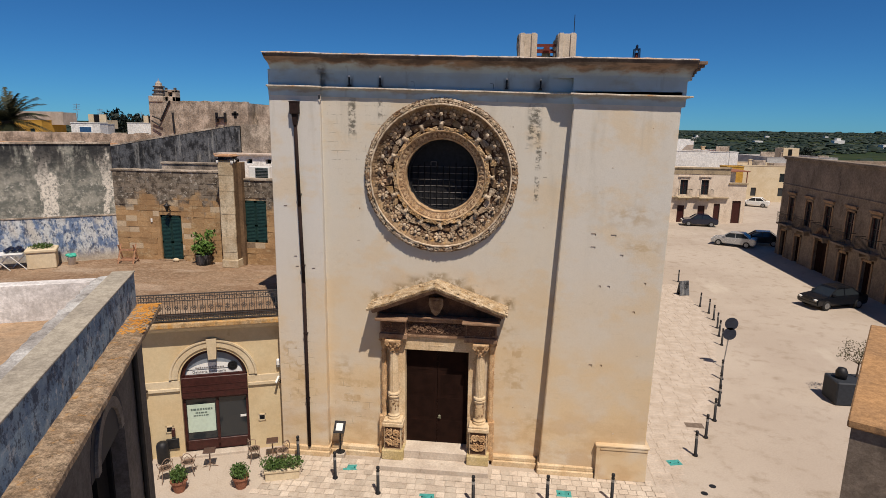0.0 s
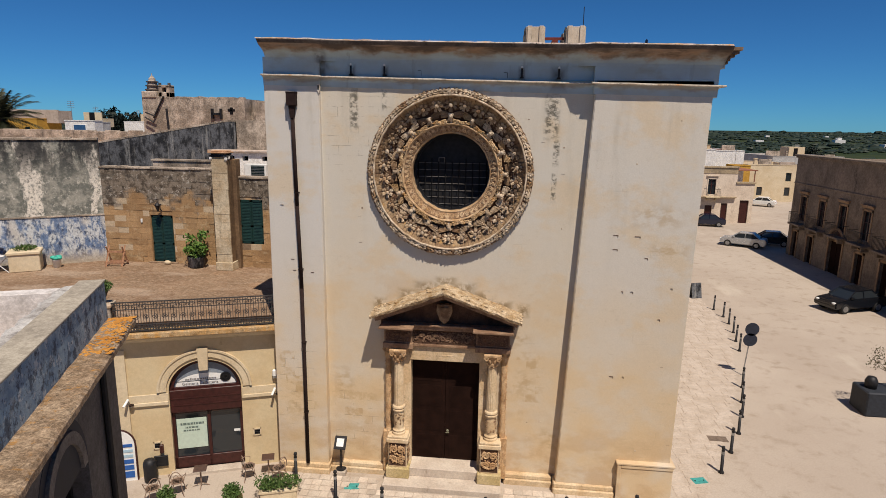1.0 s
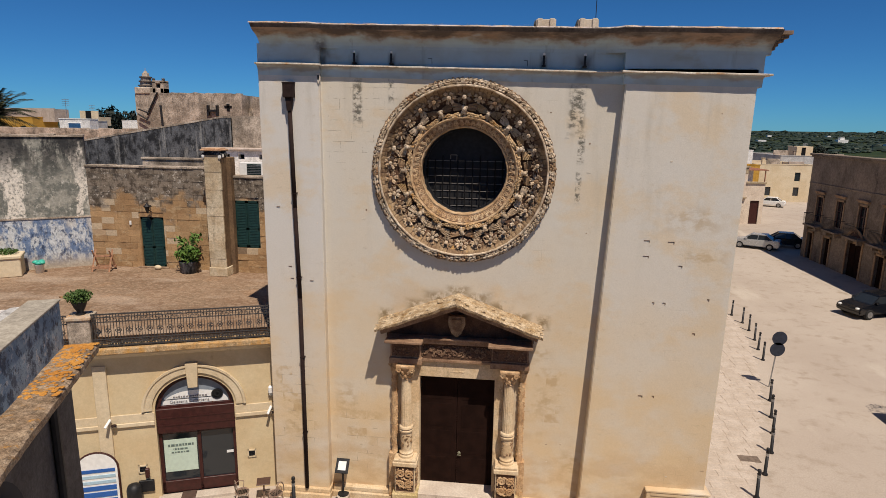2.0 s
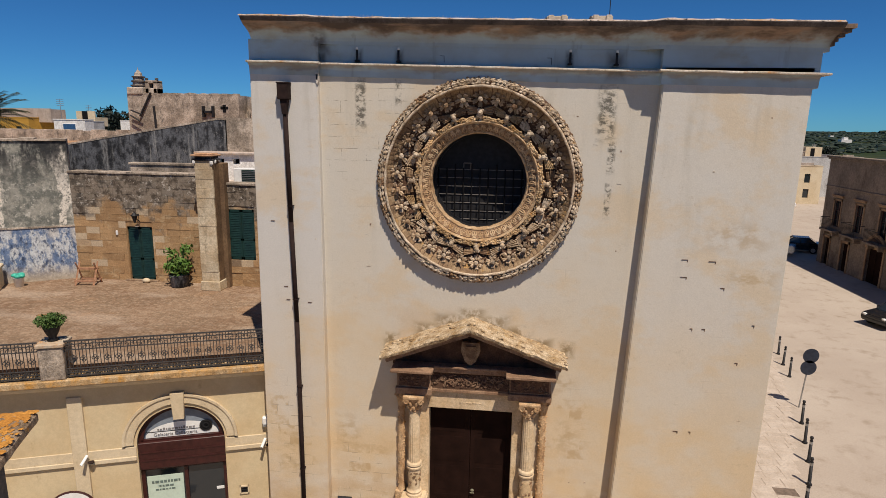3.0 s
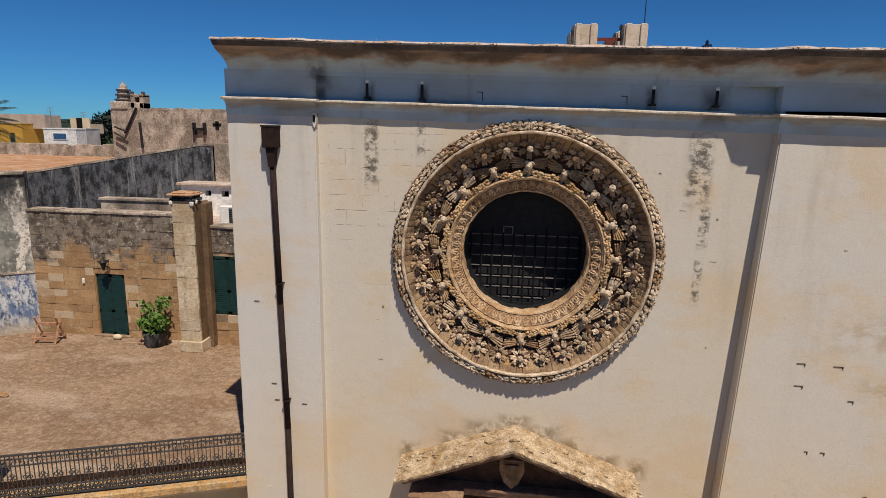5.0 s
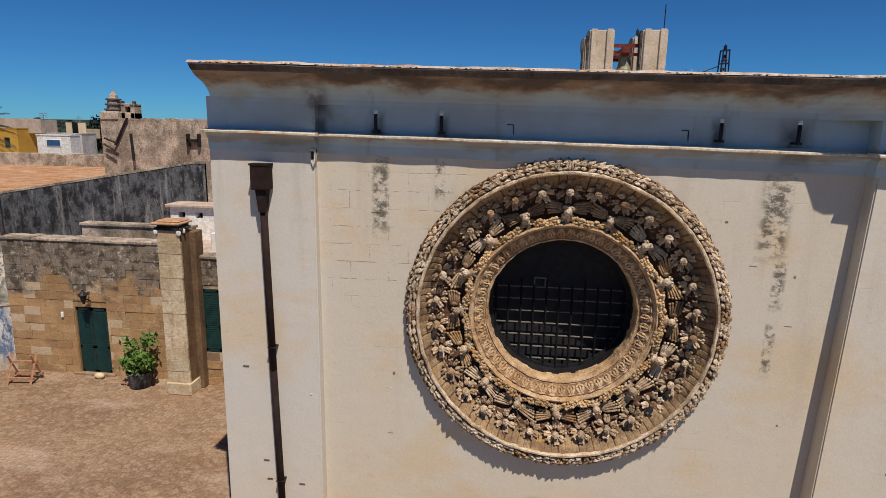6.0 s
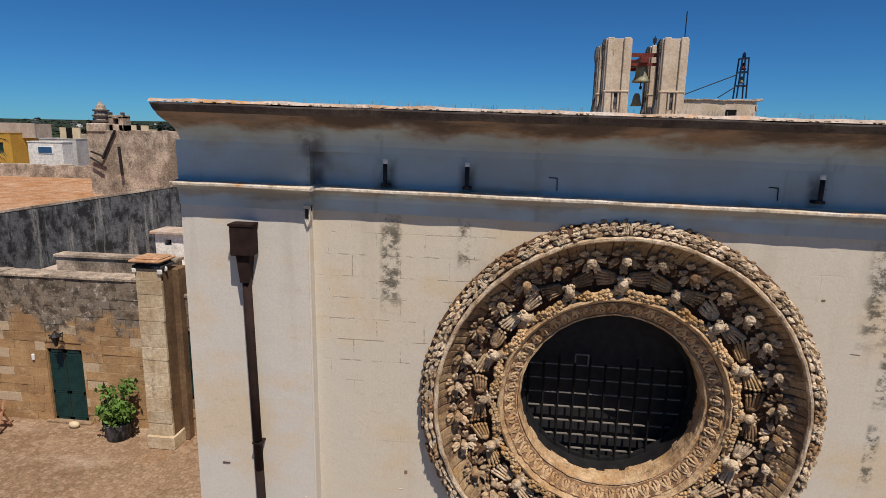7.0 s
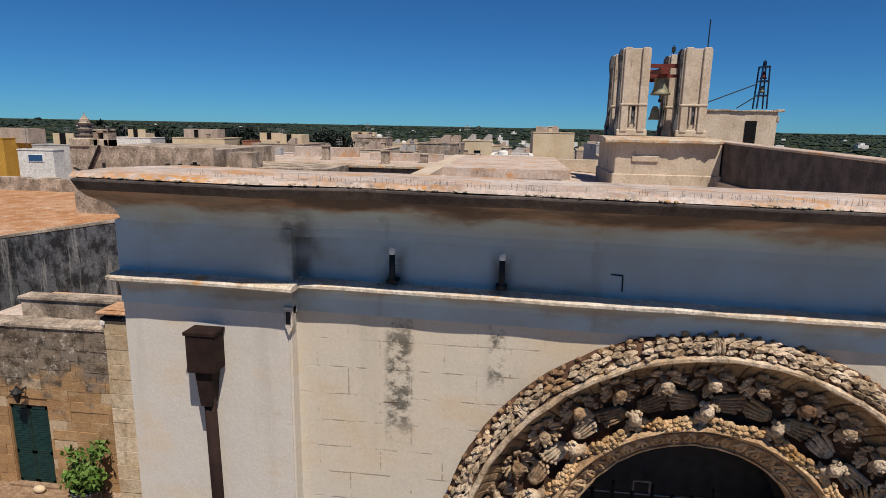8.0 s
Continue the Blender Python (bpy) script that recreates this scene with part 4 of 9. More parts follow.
# the outer garland: overlapping leaves in three rows on a face that slopes back outwards
bundle = []
for kind in range(7):
    bm = bmesh.new()
    for row in range(3):
        ln = (0.070, 0.066, 0.046)[row]
        for q in (-1, 1):
            m = Matrix.Translation(((row - 1) * 0.058 + rng.uniform(-0.008, 0.008), q * 0.052 + (row % 2) * 0.03 + rng.uniform(-0.01, 0.01), (0.004, 0.022, 0.0)[row] + rng.uniform(-0.006, 0.008)))
            m = m @ turn_z(rng.uniform(-0.35, 0.35)) @ Matrix.Rotation(rng.uniform(0.15, 0.45), 4, "X")
            set_blob(bm, (rng.uniform(0.022, 0.031), ln * rng.uniform(0.8, 1.15), rng.uniform(0.026, 0.040)), m, 2)
            if rng.random() < 0.45:
                set_blob(bm, (0.016, 0.02, 0.018), m @ Matrix.Translation((rng.uniform(-0.02, 0.02), ln * 0.8, 0.012)))
    chipped(bm, 0.0115)
    bundle.append(mesh_of(bm, CARVED_PALE if kind else CARVED))
N = 66
for i in range(N):
    a = 2 * math.pi * (i + rng.uniform(-0.10, 0.10)) / N
    piece("garland_leaf", bundle[rng.randrange(7)], rose, polar(2.375 + rng.uniform(-0.008, 0.008), a, -0.112 + rng.uniform(-0.008, 0.008), 0.50, (math.pi if math.cos(a) > 0 else 0) + rng.uniform(-0.12, 0.12), rng.uniform(0.9, 1.08), rng.uniform(0.95, 1.15)))
# bands that tie the garland
bm = bmesh.new()
for k in range(5):
    set_blob(bm, (0.085, 0.016, 0.052), Matrix.Translation((0, (k - 2) * 0.021, 0)) @ turn_z(rng.uniform(-0.2, 0.2)), 2)
chipped(bm, 0.004)
tie = mesh_of(bm, CARVED_PALE)
for i in range(8):
    piece("garland_tie", tie, rose, polar(2.375, math.pi / 2 + 2 * math.pi * (i + 0.02) / 8, -0.105, 0.50, rng.uniform(-0.1, 0.1)))
# worn lumps along the garland's outer edge
bm = bmesh.new()
for i in range(126):
    a = 2 * math.pi * (i + rng.uniform(-0.2, 0.2)) / 126
    if rng.random() < 0.15:
        continue
    set_blob(bm, (rng.uniform(0.022, 0.034), rng.uniform(0.024, 0.048), 0.034), polar(2.462 + rng.uniform(-0.014, 0.012), a, -0.055, 0.6, rng.uniform(-0.4, 0.4)))
chipped(bm, 0.005)
tagged(part("bead_edge", bm, CARVED, rose), kind="stuff")
# hollow stone is browned to stand for the shade inside the recess
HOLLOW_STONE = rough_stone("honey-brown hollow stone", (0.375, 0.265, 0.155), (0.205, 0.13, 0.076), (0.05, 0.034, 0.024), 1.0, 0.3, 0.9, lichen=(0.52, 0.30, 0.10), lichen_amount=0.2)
# leaf flutes of the hollow inside the garland, each a curved tongue with a groove beside it
bm = bmesh.new()
NH = 124
for i in range(NH):
    a0 = 2 * math.pi * (i + rng.uniform(-0.08, 0.08)) / NH
    wide, lift = 2 * math.pi / NH * rng.uniform(0.90, 0.97), rng.uniform(-0.003, 0.004)
    rows = []
    for r, y in HOLLOW:
        row = []
        for q, rise in ((-0.5, 0.012), (-0.42, 0.002), (0.0, -0.004), (0.42, 0.002), (0.5, 0.012)):
            a = a0 + q * wide
            row.append(bm.verts.new((r * math.cos(a), y + rise - lift + rng.uniform(-0.003, 0.003), r * math.sin(a))))
        rows.append(row)
    for p, q in zip(rows, rows[1:]):
        for k in range(4):
            bm.faces.new((p[k], p[k + 1], q[k + 1], q[k]))
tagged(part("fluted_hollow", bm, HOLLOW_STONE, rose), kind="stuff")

PETAL = rough_stone("brown-shaded petal limestone", (0.62, 0.495, 0.355), (0.38, 0.265, 0.165), (0.05, 0.033, 0.023), 1.0, 0.2, 1.0, vary=0.25)
# open flowers: lobed petals round a fruit-like boss
rosettes = []
for kind in range(5):
    bm = bmesh.new()
    n = 6 + kind % 3
    for k in range(n):
        a = 2 * math.pi * (k + rng.uniform(-0.1, 0.1)) / n
        lift = rng.uniform(0.2, 0.5)
        out = turn_z(a) @ Matrix.Translation((0.055, 0, 0.0)) @ Matrix.Rotation(-lift, 4, "Y")
        ln, wd = rng.uniform(0.046, 0.056), (0.044 if n < 8 else 0.036) * rng.uniform(0.85, 1.1)
        set_blob(bm, (ln, wd, 0.014), out @ Matrix.Translation((ln * 0.95, 0, 0)), 2)
        for q in (-1, 1):
            set_blob(bm, (0.022, 0.018, 0.016), out @ Matrix.Translation((ln * 1.75, q * wd * 0.55, 0.008)))
        set_blob(bm, (ln * 0.8, 0.008, 0.012), out @ Matrix.Translation((ln * 0.9, 0, 0.014)))
    chipped(bm, 0.003)
    rosettes.append(mesh_of(bm, CARVED_PALE if kind == 3 else PETAL))
bosses = []
for kind in range(3):
    bm = bmesh.new()
    blob(bm, (0, 0, 0.085), (0.060, 0.056, 0.052), 2)
    rod(bm, (0, 0, -0.05), (0, 0, 0.07), 0.030, 7, 0.036)
    for k in range(4 + kind):
        blob(bm, (0.034 * math.cos(k * 1.4), 0.034 * math.sin(k * 1.4), 0.112), (0.026, 0.024, 0.022))
    chipped(bm, 0.004)
    bosses.append(mesh_of(bm, CARVED if kind == 0 else CARVED_PALE))
NF = 30
for i in range(NF):
    a = 2 * math.pi * (i + 0.5) / NF
    sp = rng.uniform(0, 6)
    r = 2.005 + rng.uniform(-0.012, 0.012)
    piece("rosette", rosettes[rng.randrange(5)], rose, polar(r, a, 0.078, -0.46 + rng.uniform(-0.1, 0.1), sp, rng.uniform(1.14, 1.30)))
    piece("boss", bosses[rng.randrange(3)], rose, polar(r, a, 0.048, -0.22, sp, rng.uniform(0.95, 1.18)))
# small leaves between the flowers
bm = bmesh.new()
for i in range(NF):
    a = 2 * math.pi * i / NF
    for k in range(4):
        set_blob(bm, (rng.uniform(0.03, 0.05), rng.uniform(0.015, 0.022), 0.018), polar(1.97 + (k - 1.5) * 0.055, a + rng.uniform(-0.016, 0.016), 0.10, -0.45, rng.uniform(0, 3.1)))
tagged(part("leaf_carving", bm, CARVED, rose), kind="stuff")

# pairs of broad spread wings, a plain knob between them
wing_kinds = []
for kind in range(4):
    bm = bmesh.new()
    for side in (-1, 1):
        for k in range(5):
            ln = (0.142, 0.146, 0.140, 0.128, 0.110)[k] * rng.uniform(0.93, 1.06)
            ang = side * (math.pi / 2 - (0.20 - 0.07 * k + rng.uniform(-0.03, 0.03)))
            m = Matrix.Translation((0.052 - 0.027 * k, side * 0.070, 0.006 + 0.004 * k)) @ turn_z(ang) @ Matrix.Rotation(-0.10, 4, "Y") @ Matrix.Translation((ln * 0.98, 0, 0))
            set_blob(bm, (ln, 0.0215, 0.034), m, 2)
            set_blob(bm, (0.026, 0.023, 0.036), m @ Matrix.Translation((ln * 0.82, 0, 0.004)))
        set_blob(bm, (0.066, 0.050, 0.046), Matrix.Translation((-0.008, side * 0.098, 0.012)) @ turn_z(side * 0.25), 2)
    chipped(bm, 0.003)
    wing_kinds.append(mesh_of(bm, (CARVED, PETAL, GOLD, CARVED_PALE)[kind]))
bm = bmesh.new()
blob(bm, (0, 0, 0.05), (0.074, 0.064, 0.070), 2)
for k in range(11):
    blob(bm, (0.052 + rng.uniform(-0.012, 0.02), (k - 5) * 0.013, 0.05 + rng.uniform(-0.03, 0.035)), (0.024, 0.020, 0.024))
blob(bm, (-0.085, 0, 0.01), (0.05, 0.075, 0.05), 2)
chipped(bm, 0.005)
knob = mesh_of(bm, CARVED_PALE)
swags = []
for kind in range(3):
    bm = bmesh.new()
    for k in range(15):
        t = k / 14
        for q in range(3 if 0.15 < t < 0.85 else 2):
            m = Matrix.Translation((-0.06 * math.sin(t * math.pi) + (q - 1) * 0.038 + rng.uniform(-0.012, 0.012), (t - 0.5) * 0.52 + rng.uniform(-0.012, 0.012), 0.02 + 0.035 * math.sin(t * math.pi) + rng.uniform(-0.01, 0.02)))
            set_blob(bm, (rng.uniform(0.024, 0.036), rng.uniform(0.026, 0.040), rng.uniform(0.026, 0.040)), m @ turn_z(rng.uniform(-1.2, 1.2)))
    chipped(bm, 0.004)
    swags.append(mesh_of(bm, GOLD))
bm = bmesh.new()
for k in range(6):
    blob(bm, (-0.024 * k, rng.uniform(-0.02, 0.02), rng.uniform(0, 0.03)), (0.024, 0.034, 0.026))
for q in (-1, 1):
    set_blob(bm, (0.062, 0.024, 0.024), Matrix.Translation((0.0, q * 0.058, 0.02)) @ turn_z(q * 0.9))
chipped(bm, 0.005)
tassel = mesh_of(bm, CARVED_PALE)
MW = 16
for i in range(MW):
    a = math.pi / 2 + 2 * math.pi * i / MW
    piece("carved_wings", wing_kinds[rng.randrange(4)], rose, polar(1.720, a, 0.190, -0.34, rng.uniform(-0.05, 0.05), rng.uniform(0.97, 1.05)))
    piece("carved_knob", knob, rose, polar(1.675, a, 0.125, -0.20, rng.uniform(-0.2, 0.2), rng.uniform(0.92, 1.08)))
    piece("swag", swags[rng.randrange(3)], rose, polar(1.570, a + math.pi / MW, 0.160, -0.12, rng.uniform(-0.06, 0.06), rng.uniform(0.97, 1.06)))
    piece("tassel", tassel, rose, polar(1.585, a, 0.17, -0.12, rng.uniform(-0.15, 0.15), rng.uniform(0.9, 1.1)))
bm = bmesh.new()
for i in range(190):
    a, r = rng.uniform(0, 2 * math.pi), rng.choice((rng.uniform(1.49, 1.54), rng.uniform(1.82, 1.89)))
    set_blob(bm, (rng.uniform(0.022, 0.045), rng.uniform(0.016, 0.028), rng.uniform(0.02, 0.03)), polar(r, a, 0.265 if r < 1.7 else 0.205, -0.25, rng.uniform(0, 3.1)))
tagged(part("fine_carving", bm, CARVED, rose), kind="stuff")

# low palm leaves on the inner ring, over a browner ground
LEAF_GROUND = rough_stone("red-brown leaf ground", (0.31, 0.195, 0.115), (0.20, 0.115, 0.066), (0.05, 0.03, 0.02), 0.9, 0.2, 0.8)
SLOPE = -math.atan2(0.13, 0.19)
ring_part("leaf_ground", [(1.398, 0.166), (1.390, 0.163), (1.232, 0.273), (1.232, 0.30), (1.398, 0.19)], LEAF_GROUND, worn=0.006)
teeth = []
for kind in range(4):
    bm = bmesh.new()
    for q in (-1, 1):
        set_blob(bm, (0.055, 0.020, 0.015), Matrix.Translation((0.015, q * 0.028, 0.0)) @ turn_z(-q * 0.35), 2)
        set_blob(bm, (0.034, 0.016, 0.014), Matrix.Translation((-0.050, q * 0.034, 0.0)) @ turn_z(q * 0.6), 2)
    set_blob(bm, (0.060, 0.013, 0.020), Matrix.Translation((0.0, 0, 0.004)), 2)
    set_blob(bm, (0.018, 0.044, 0.014), Matrix.Translation((0.074, 0, 0.0)), 2)
    if kind % 2:
        set_blob(bm, (0.020, 0.022, 0.020), Matrix.Translation((-0.07, 0.0, 0.004)))
    chipped(bm, 0.004)
    teeth.append(mesh_of(bm, INNER_STONE))
NT = 54
for i in range(NT):
    piece("leaf_tooth", teeth[rng.randrange(4)], rose, polar(1.312, 2 * math.pi * i / NT, 0.214, SLOPE, rng.uniform(-0.06, 0.06), rng.uniform(1.0, 1.12), rng.uniform(1.15, 1.4)))

# glass and grille
bm = bmesh.new()
turned(bm, [(1.24, -1.02), (1.24, -0.98)], 64, FACING)
part("glass", bm, plain("dusty dark glass", (0.020, 0.020, 0.022), 0.6, spec=0.2), rose, "dark dusty glass")
bm = bmesh.new()
turned(bm, [(1.12, -0.88), (1.18, -0.88), (1.18, -0.82), (1.12, -0.82), (1.12, -0.88)], 64, FACING)
bmesh.ops.delete(bm, geom=[f for f in bm.faces if len(f.verts) > 8], context="FACES_ONLY")
part("grille_rim", bm, IRON, rose)
GRILLE_TOP = 0.30
for k in range(-5, 6):
    w = math.sqrt(max(0.01, 1.17 ** 2 - (k * 0.212) ** 2))
    bm = bmesh.new()
    rod(bm, (k * 0.212, 0.83, -w), (k * 0.212, 0.83, min(w, GRILLE_TOP + (0.10 if k in (-3, -1, 2) else 0.0))), 0.017, 6)
    part("grille_bar", bm, DARK, rose)
    if k * 0.212 < GRILLE_TOP:
        bm = bmesh.new()
        box(bm, -w, w, 0.85, 0.88, k * 0.212 + 0.034, k * 0.212 + 0.048)
        part("grille_bar", bm, BAR, rose)
bm = bmesh.new()
pipe(bm, [(-0.42, 0.84, 0.28), (-0.42, 0.84, 0.42), (-0.24, 0.84, 0.42), (-0.24, 0.84, 0.28)], 0.013, 5)
part("grille_loop", bm, BAR, rose)

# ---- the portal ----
# darker copy of the portal stone: the shade below the pediment is painted in
PORTAL_SHADED = rough_stone("rust-brown limestone darkened for pediment shade", (0.36, 0.235, 0.15), (0.24, 0.145, 0.09), (0.07, 0.048, 0.035), 0.8, 0.3, 0.6)
PORTAL_CARVE = rough_stone("warm carved portal limestone", (0.64, 0.445, 0.26), (0.47, 0.29, 0.15), (0.08, 0.045, 0.025), 0.85, 0.2, 0.9, lichen=(0.52, 0.27, 0.09), lichen_amount=0.25)
portal = thing("church_portal", "carved limestone portal with two columns and a pediment", "portal")
PX, DOOR_X = 5.84, 5.81
bm = bmesh.new()
box(bm, 3.92, 7.72, -1.0, 0.0, -0.03, 0.20, None, 0.03)
part("step", bm, SLAB, portal)
bm = bmesh.new()
box(bm, 4.62, 7.0, -0.42, 0.3, 0.19, 0.50, None, 0.02)
part("sill", bm, SLAB, portal)
for s in (-1, 1):
    bm = bmesh.new()
    box(bm, DOOR_X + s * 1.10, DOOR_X + s * 1.36, -0.10, 0.8, 0.2, 4.12, None, 0.012)
    box(bm, DOOR_X + s * 1.36, DOOR_X + s * 1.44, -0.04, 0.8, 0.2, 4.4, None, 0.01)
    part("door_jamb", bm, PORTAL, portal)
bm = bmesh.new()
box(bm, PX - 1.44, PX + 1.44, -0.12, 0.8, 4.12, 4.60, None, 0.015)
for q in range(7):
    box(bm, PX - 0.32 + q * 0.085, PX - 0.25 + q * 0.085, -0.13, -0.1, 4.30 - 0.02 * (q % 2), 4.335, None, 0.008)
part("lintel", bm, PORTAL, portal)
door = part("door", bmesh.new(), DOOR_WOOD, portal)
for s in (-1, 1):
    bm = bmesh.new()
    x0, x1 = sorted((DOOR_X + s * 0.006, DOOR_X + s * 1.10))
    box(bm, x0, x1, 0.26, 0.34, 0.5, 4.12)
    for z in (0.62, 1.5, 2.38, 3.26):
        box(bm, x0 + 0.13, x1 - 0.13, 0.254, 0.27, z, z + 0.74, None, 0.004)
    part("leaf", bm, DOOR_WOOD, door, "dark panelled wooden leaf")
bm = bmesh.new()
turned(bm, [(0.035, 0), (0.05, 0.03), (0.02, 0.05)], 10, Matrix.Translation((DOOR_X + 0.09, 0.24, 1.55)) @ FACING)
rod(bm, (DOOR_X + 0.03, 0.2, 1.48), (DOOR_X + 0.15, 0.2, 1.48), 0.012)
part("handle", bm, BRONZE, door, "small brass handle")


def foliate(bm, x0, x1, y, z0, z1, n, rng, s=0.05):
    """Leaf and scroll carving spread over an upright panel."""
    for _ in range(n):
        vs = blob(bm, (0, 0, 0), (s * rng.uniform(0.5, 1.2), 0.03, s * rng.uniform(0.25, 0.6)))
        bmesh.ops.transform(bm, matrix=Matrix.Translation((rng.uniform(x0 + s, x1 - s), y, rng.uniform(z0 + s, z1 - s))) @ Matrix.Rotation(rng.uniform(0, 3.1), 4, "Y"), verts=vs)


def scroll(bm, c, r, turns, y, t, flip=1):
    pts = []
    for k in range(int(14 * turns)):
        a = k / 14 * 2 * math.pi
        rr = r * (1 - k / (14 * turns) * 0.8)
        pts.append((c[0] + flip * rr * math.cos(a), y, c[1] + rr * math.sin(a)))
    pipe(bm, pts, t, 5)


rng = random.Random(21)
MOSSY_BASE = rough_stone("green-tinged pedestal limestone", (0.56, 0.45, 0.26), (0.46, 0.36, 0.17), (0.12, 0.09, 0.04), 0.6, 0.4, 0.6)
for s in (-1, 1):
    cx = PX + s * 1.485
    bm = bmesh.new()
    box(bm, cx - 0.38, cx + 0.38, -0.62, 0.08, 0.19, 0.55, None, 0.025)
    part("pedestal_base", bm, MOSSY_BASE, portal)
    bm = bmesh.new()
    box(bm, cx - 0.30, cx + 0.30, -0.53, 0.08, 0.55, 1.42, None, 0.015)
    box(bm, cx - 0.36, cx + 0.36, -0.59, 0.08, 1.42, 1.56, None, 0.02)
    box(bm, cx - 0.33, cx + 0.33, -0.56, 0.08, 1.56, 1.64, None, 0.02)
    die = part("pedestal", bm, PORTAL, portal)
    # dark panel behind the carving holds the shade of its gaps
    bm = bmesh.new()
    box(bm, cx - 0.27, cx + 0.27, -0.533, -0.4, 0.60, 1.39)
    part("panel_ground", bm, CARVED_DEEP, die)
    bm = bmesh.new()
    foliate(bm, cx - 0.27, cx + 0.27, -0.545, 0.62, 1.38, 34, rng, 0.055)
    for q in (-1, 1):
        for zc, dz in ((0.74, 1), (1.27, -1)):
            pipe(bm, [(cx + q * (0.02 + 0.22 * math.sin(k * 0.32)), -0.56, zc + dz * 0.065 * k * 0.55) for k in range(7)], 0.026, 5)
    for q in (-1, 1):
        scroll(bm, (cx + q * 0.12, 1.18), 0.12, 1.7, -0.56, 0.028, q)
        scroll(bm, (cx + q * 0.12, 0.84), 0.12, 1.7, -0.56, 0.028, q)
    tagged(part("carving", bm, PORTAL_CARVE, die, "undercut leaf carving"), kind="stuff")
    for q in (-1, 1):
        bm = bmesh.new()
        foliate(bm, -0.24, 0.24, -0.01, 0.62, 1.38, 20, rng, 0.07)
        bmesh.ops.transform(bm, matrix=Matrix.Translation((cx + q * 0.31, -0.28, 0)) @ Matrix.Rotation(radians(90), 4, "Z"), verts=bm.verts)
        tagged(part("carving", bm, CARVED, die), kind="stuff")
    col = part("column", bmesh.new(), PORTAL, portal)
    bm = bmesh.new()
    n = 32
    prof = [(0.22, 1.64), (0.22, 1.70), (0.19, 1.73), (0.205, 1.78), (0.165, 1.82), (0.155, 1.85), (0.17, 2.3), (0.165, 2.44)]
    turned(bm, prof, n, Matrix.Translation((cx, -0.27, 0)))
    part("lower_drum", bm, PORTAL, col, smooth=False)
    bm = bmesh.new()
    for _ in range(46):
        a, z = rng.uniform(0, 6.28), rng.uniform(1.9, 2.38)
        vs = blob(bm, (0, 0, 0), (0.05, 0.022, 0.026))
        bmesh.ops.transform(bm, matrix=Matrix.Translation((cx + 0.165 * math.cos(a), -0.27 + 0.165 * math.sin(a), z)) @ Matrix.Rotation(a + 1.57, 4, "Z") @ Matrix.Rotation(rng.uniform(0, 3), 4, "Y"), verts=vs)
    tagged(part("drum_carving", bm, CARVED, col), kind="stuff")
    bm = bmesh.new()
    turned(bm, [(0.165, 2.44), (0.205, 2.46), (0.21, 2.50), (0.17, 2.53), (0.21, 2.56), (0.20, 2.61), (0.165, 2.64)], n, Matrix.Translation((cx, -0.27, 0)))
    part("collar", bm, PORTAL, col)
    bm = bmesh.new()
    rows = []
    for z, r in ((2.63, 0.160), (3.2, 0.158), (3.7, 0.148), (4.12, 0.135)):
        row = []
        for i in range(64):
            a = 2 * math.pi * i / 64
            rr = r - (0.007 if i % 4 in (1, 2) else 0)
            row.append(bm.verts.new((cx + rr * math.cos(a), -0.27 + rr * math.sin(a), z)))
        rows.append(row)
    for lo, hi in zip(rows, rows[1:]):
        for i in range(64):
            bm.faces.new((lo[i], lo[(i + 1) % 64], hi[(i + 1) % 64], hi[i]))
    part("shaft", bm, PORTAL, col, "fluted shaft")
    bm = bmesh.new()
    turned(bm, [(0.14, 4.10), (0.16, 4.12), (0.14, 4.15), (0.17, 4.35), (0.25, 4.50)], 20, Matrix.Translation((cx, -0.27, 0)))
    box(bm, cx - 0.27, cx + 0.27, -0.54, 0.0, 4.50, 4.57, None, 0.01)
    for i in range(8):
        a = i * math.pi / 4
        for z, r, h in ((4.22, 0.185, 0.08), (4.34, 0.215, 0.08)):
            aa = a + (0.39 if z > 4.3 else 0)
            vs = blob(bm, (0, 0, 0), (0.03, 0.05, h))
            bmesh.ops.transform(bm, matrix=Matrix.Translation((cx + r * math.cos(aa), -0.27 + r * math.sin(aa), z)) @ Matrix.Rotation(aa, 4, "Z") @ Matrix.Rotation(0.3, 4, "Y"), verts=vs)
    for q in (-1, 1):
        scroll(bm, (cx + q * 0.19, 4.43), 0.075, 1.7, -0.52, 0.022, q)
    part("capital", bm, PORTAL_CARVE, col, "leafy capital with corner scrolls")
    # the slim carved shaft behind, against the wall
    bx = PX + s * 1.86
    bm = bmesh.new()
    turned(bm, [(0.11, 1.64), (0.09, 1.75), (0.09, 4.12), (0.15, 4.45), (0.16, 4.55)], 14, Matrix.Translation((bx, -0.08, 0)))
    box(bm, bx - 0.16, bx + 0.16, -0.22, 0.05, 0.2, 1.64, None, 0.015)
    for z in range(70):
        a = z * 2.4
        blob(bm, (bx + 0.085 * math.cos(a), -0.09 - 0.058 * abs(math.sin(a)), 1.82 + z * 0.033), (0.038, 0.036, 0.02))
    for q in (-1, 1):
        scroll(bm, (bx + q * 0.09, 4.45), 0.07, 1.5, -0.2, 0.022, q)
    part("wall_shaft", bm, PORTAL_CARVE, portal, "slim carved wall shaft")
    bm = bmesh.new()
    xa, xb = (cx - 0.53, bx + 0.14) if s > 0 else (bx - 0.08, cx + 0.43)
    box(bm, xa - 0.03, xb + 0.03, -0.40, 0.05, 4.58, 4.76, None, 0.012)
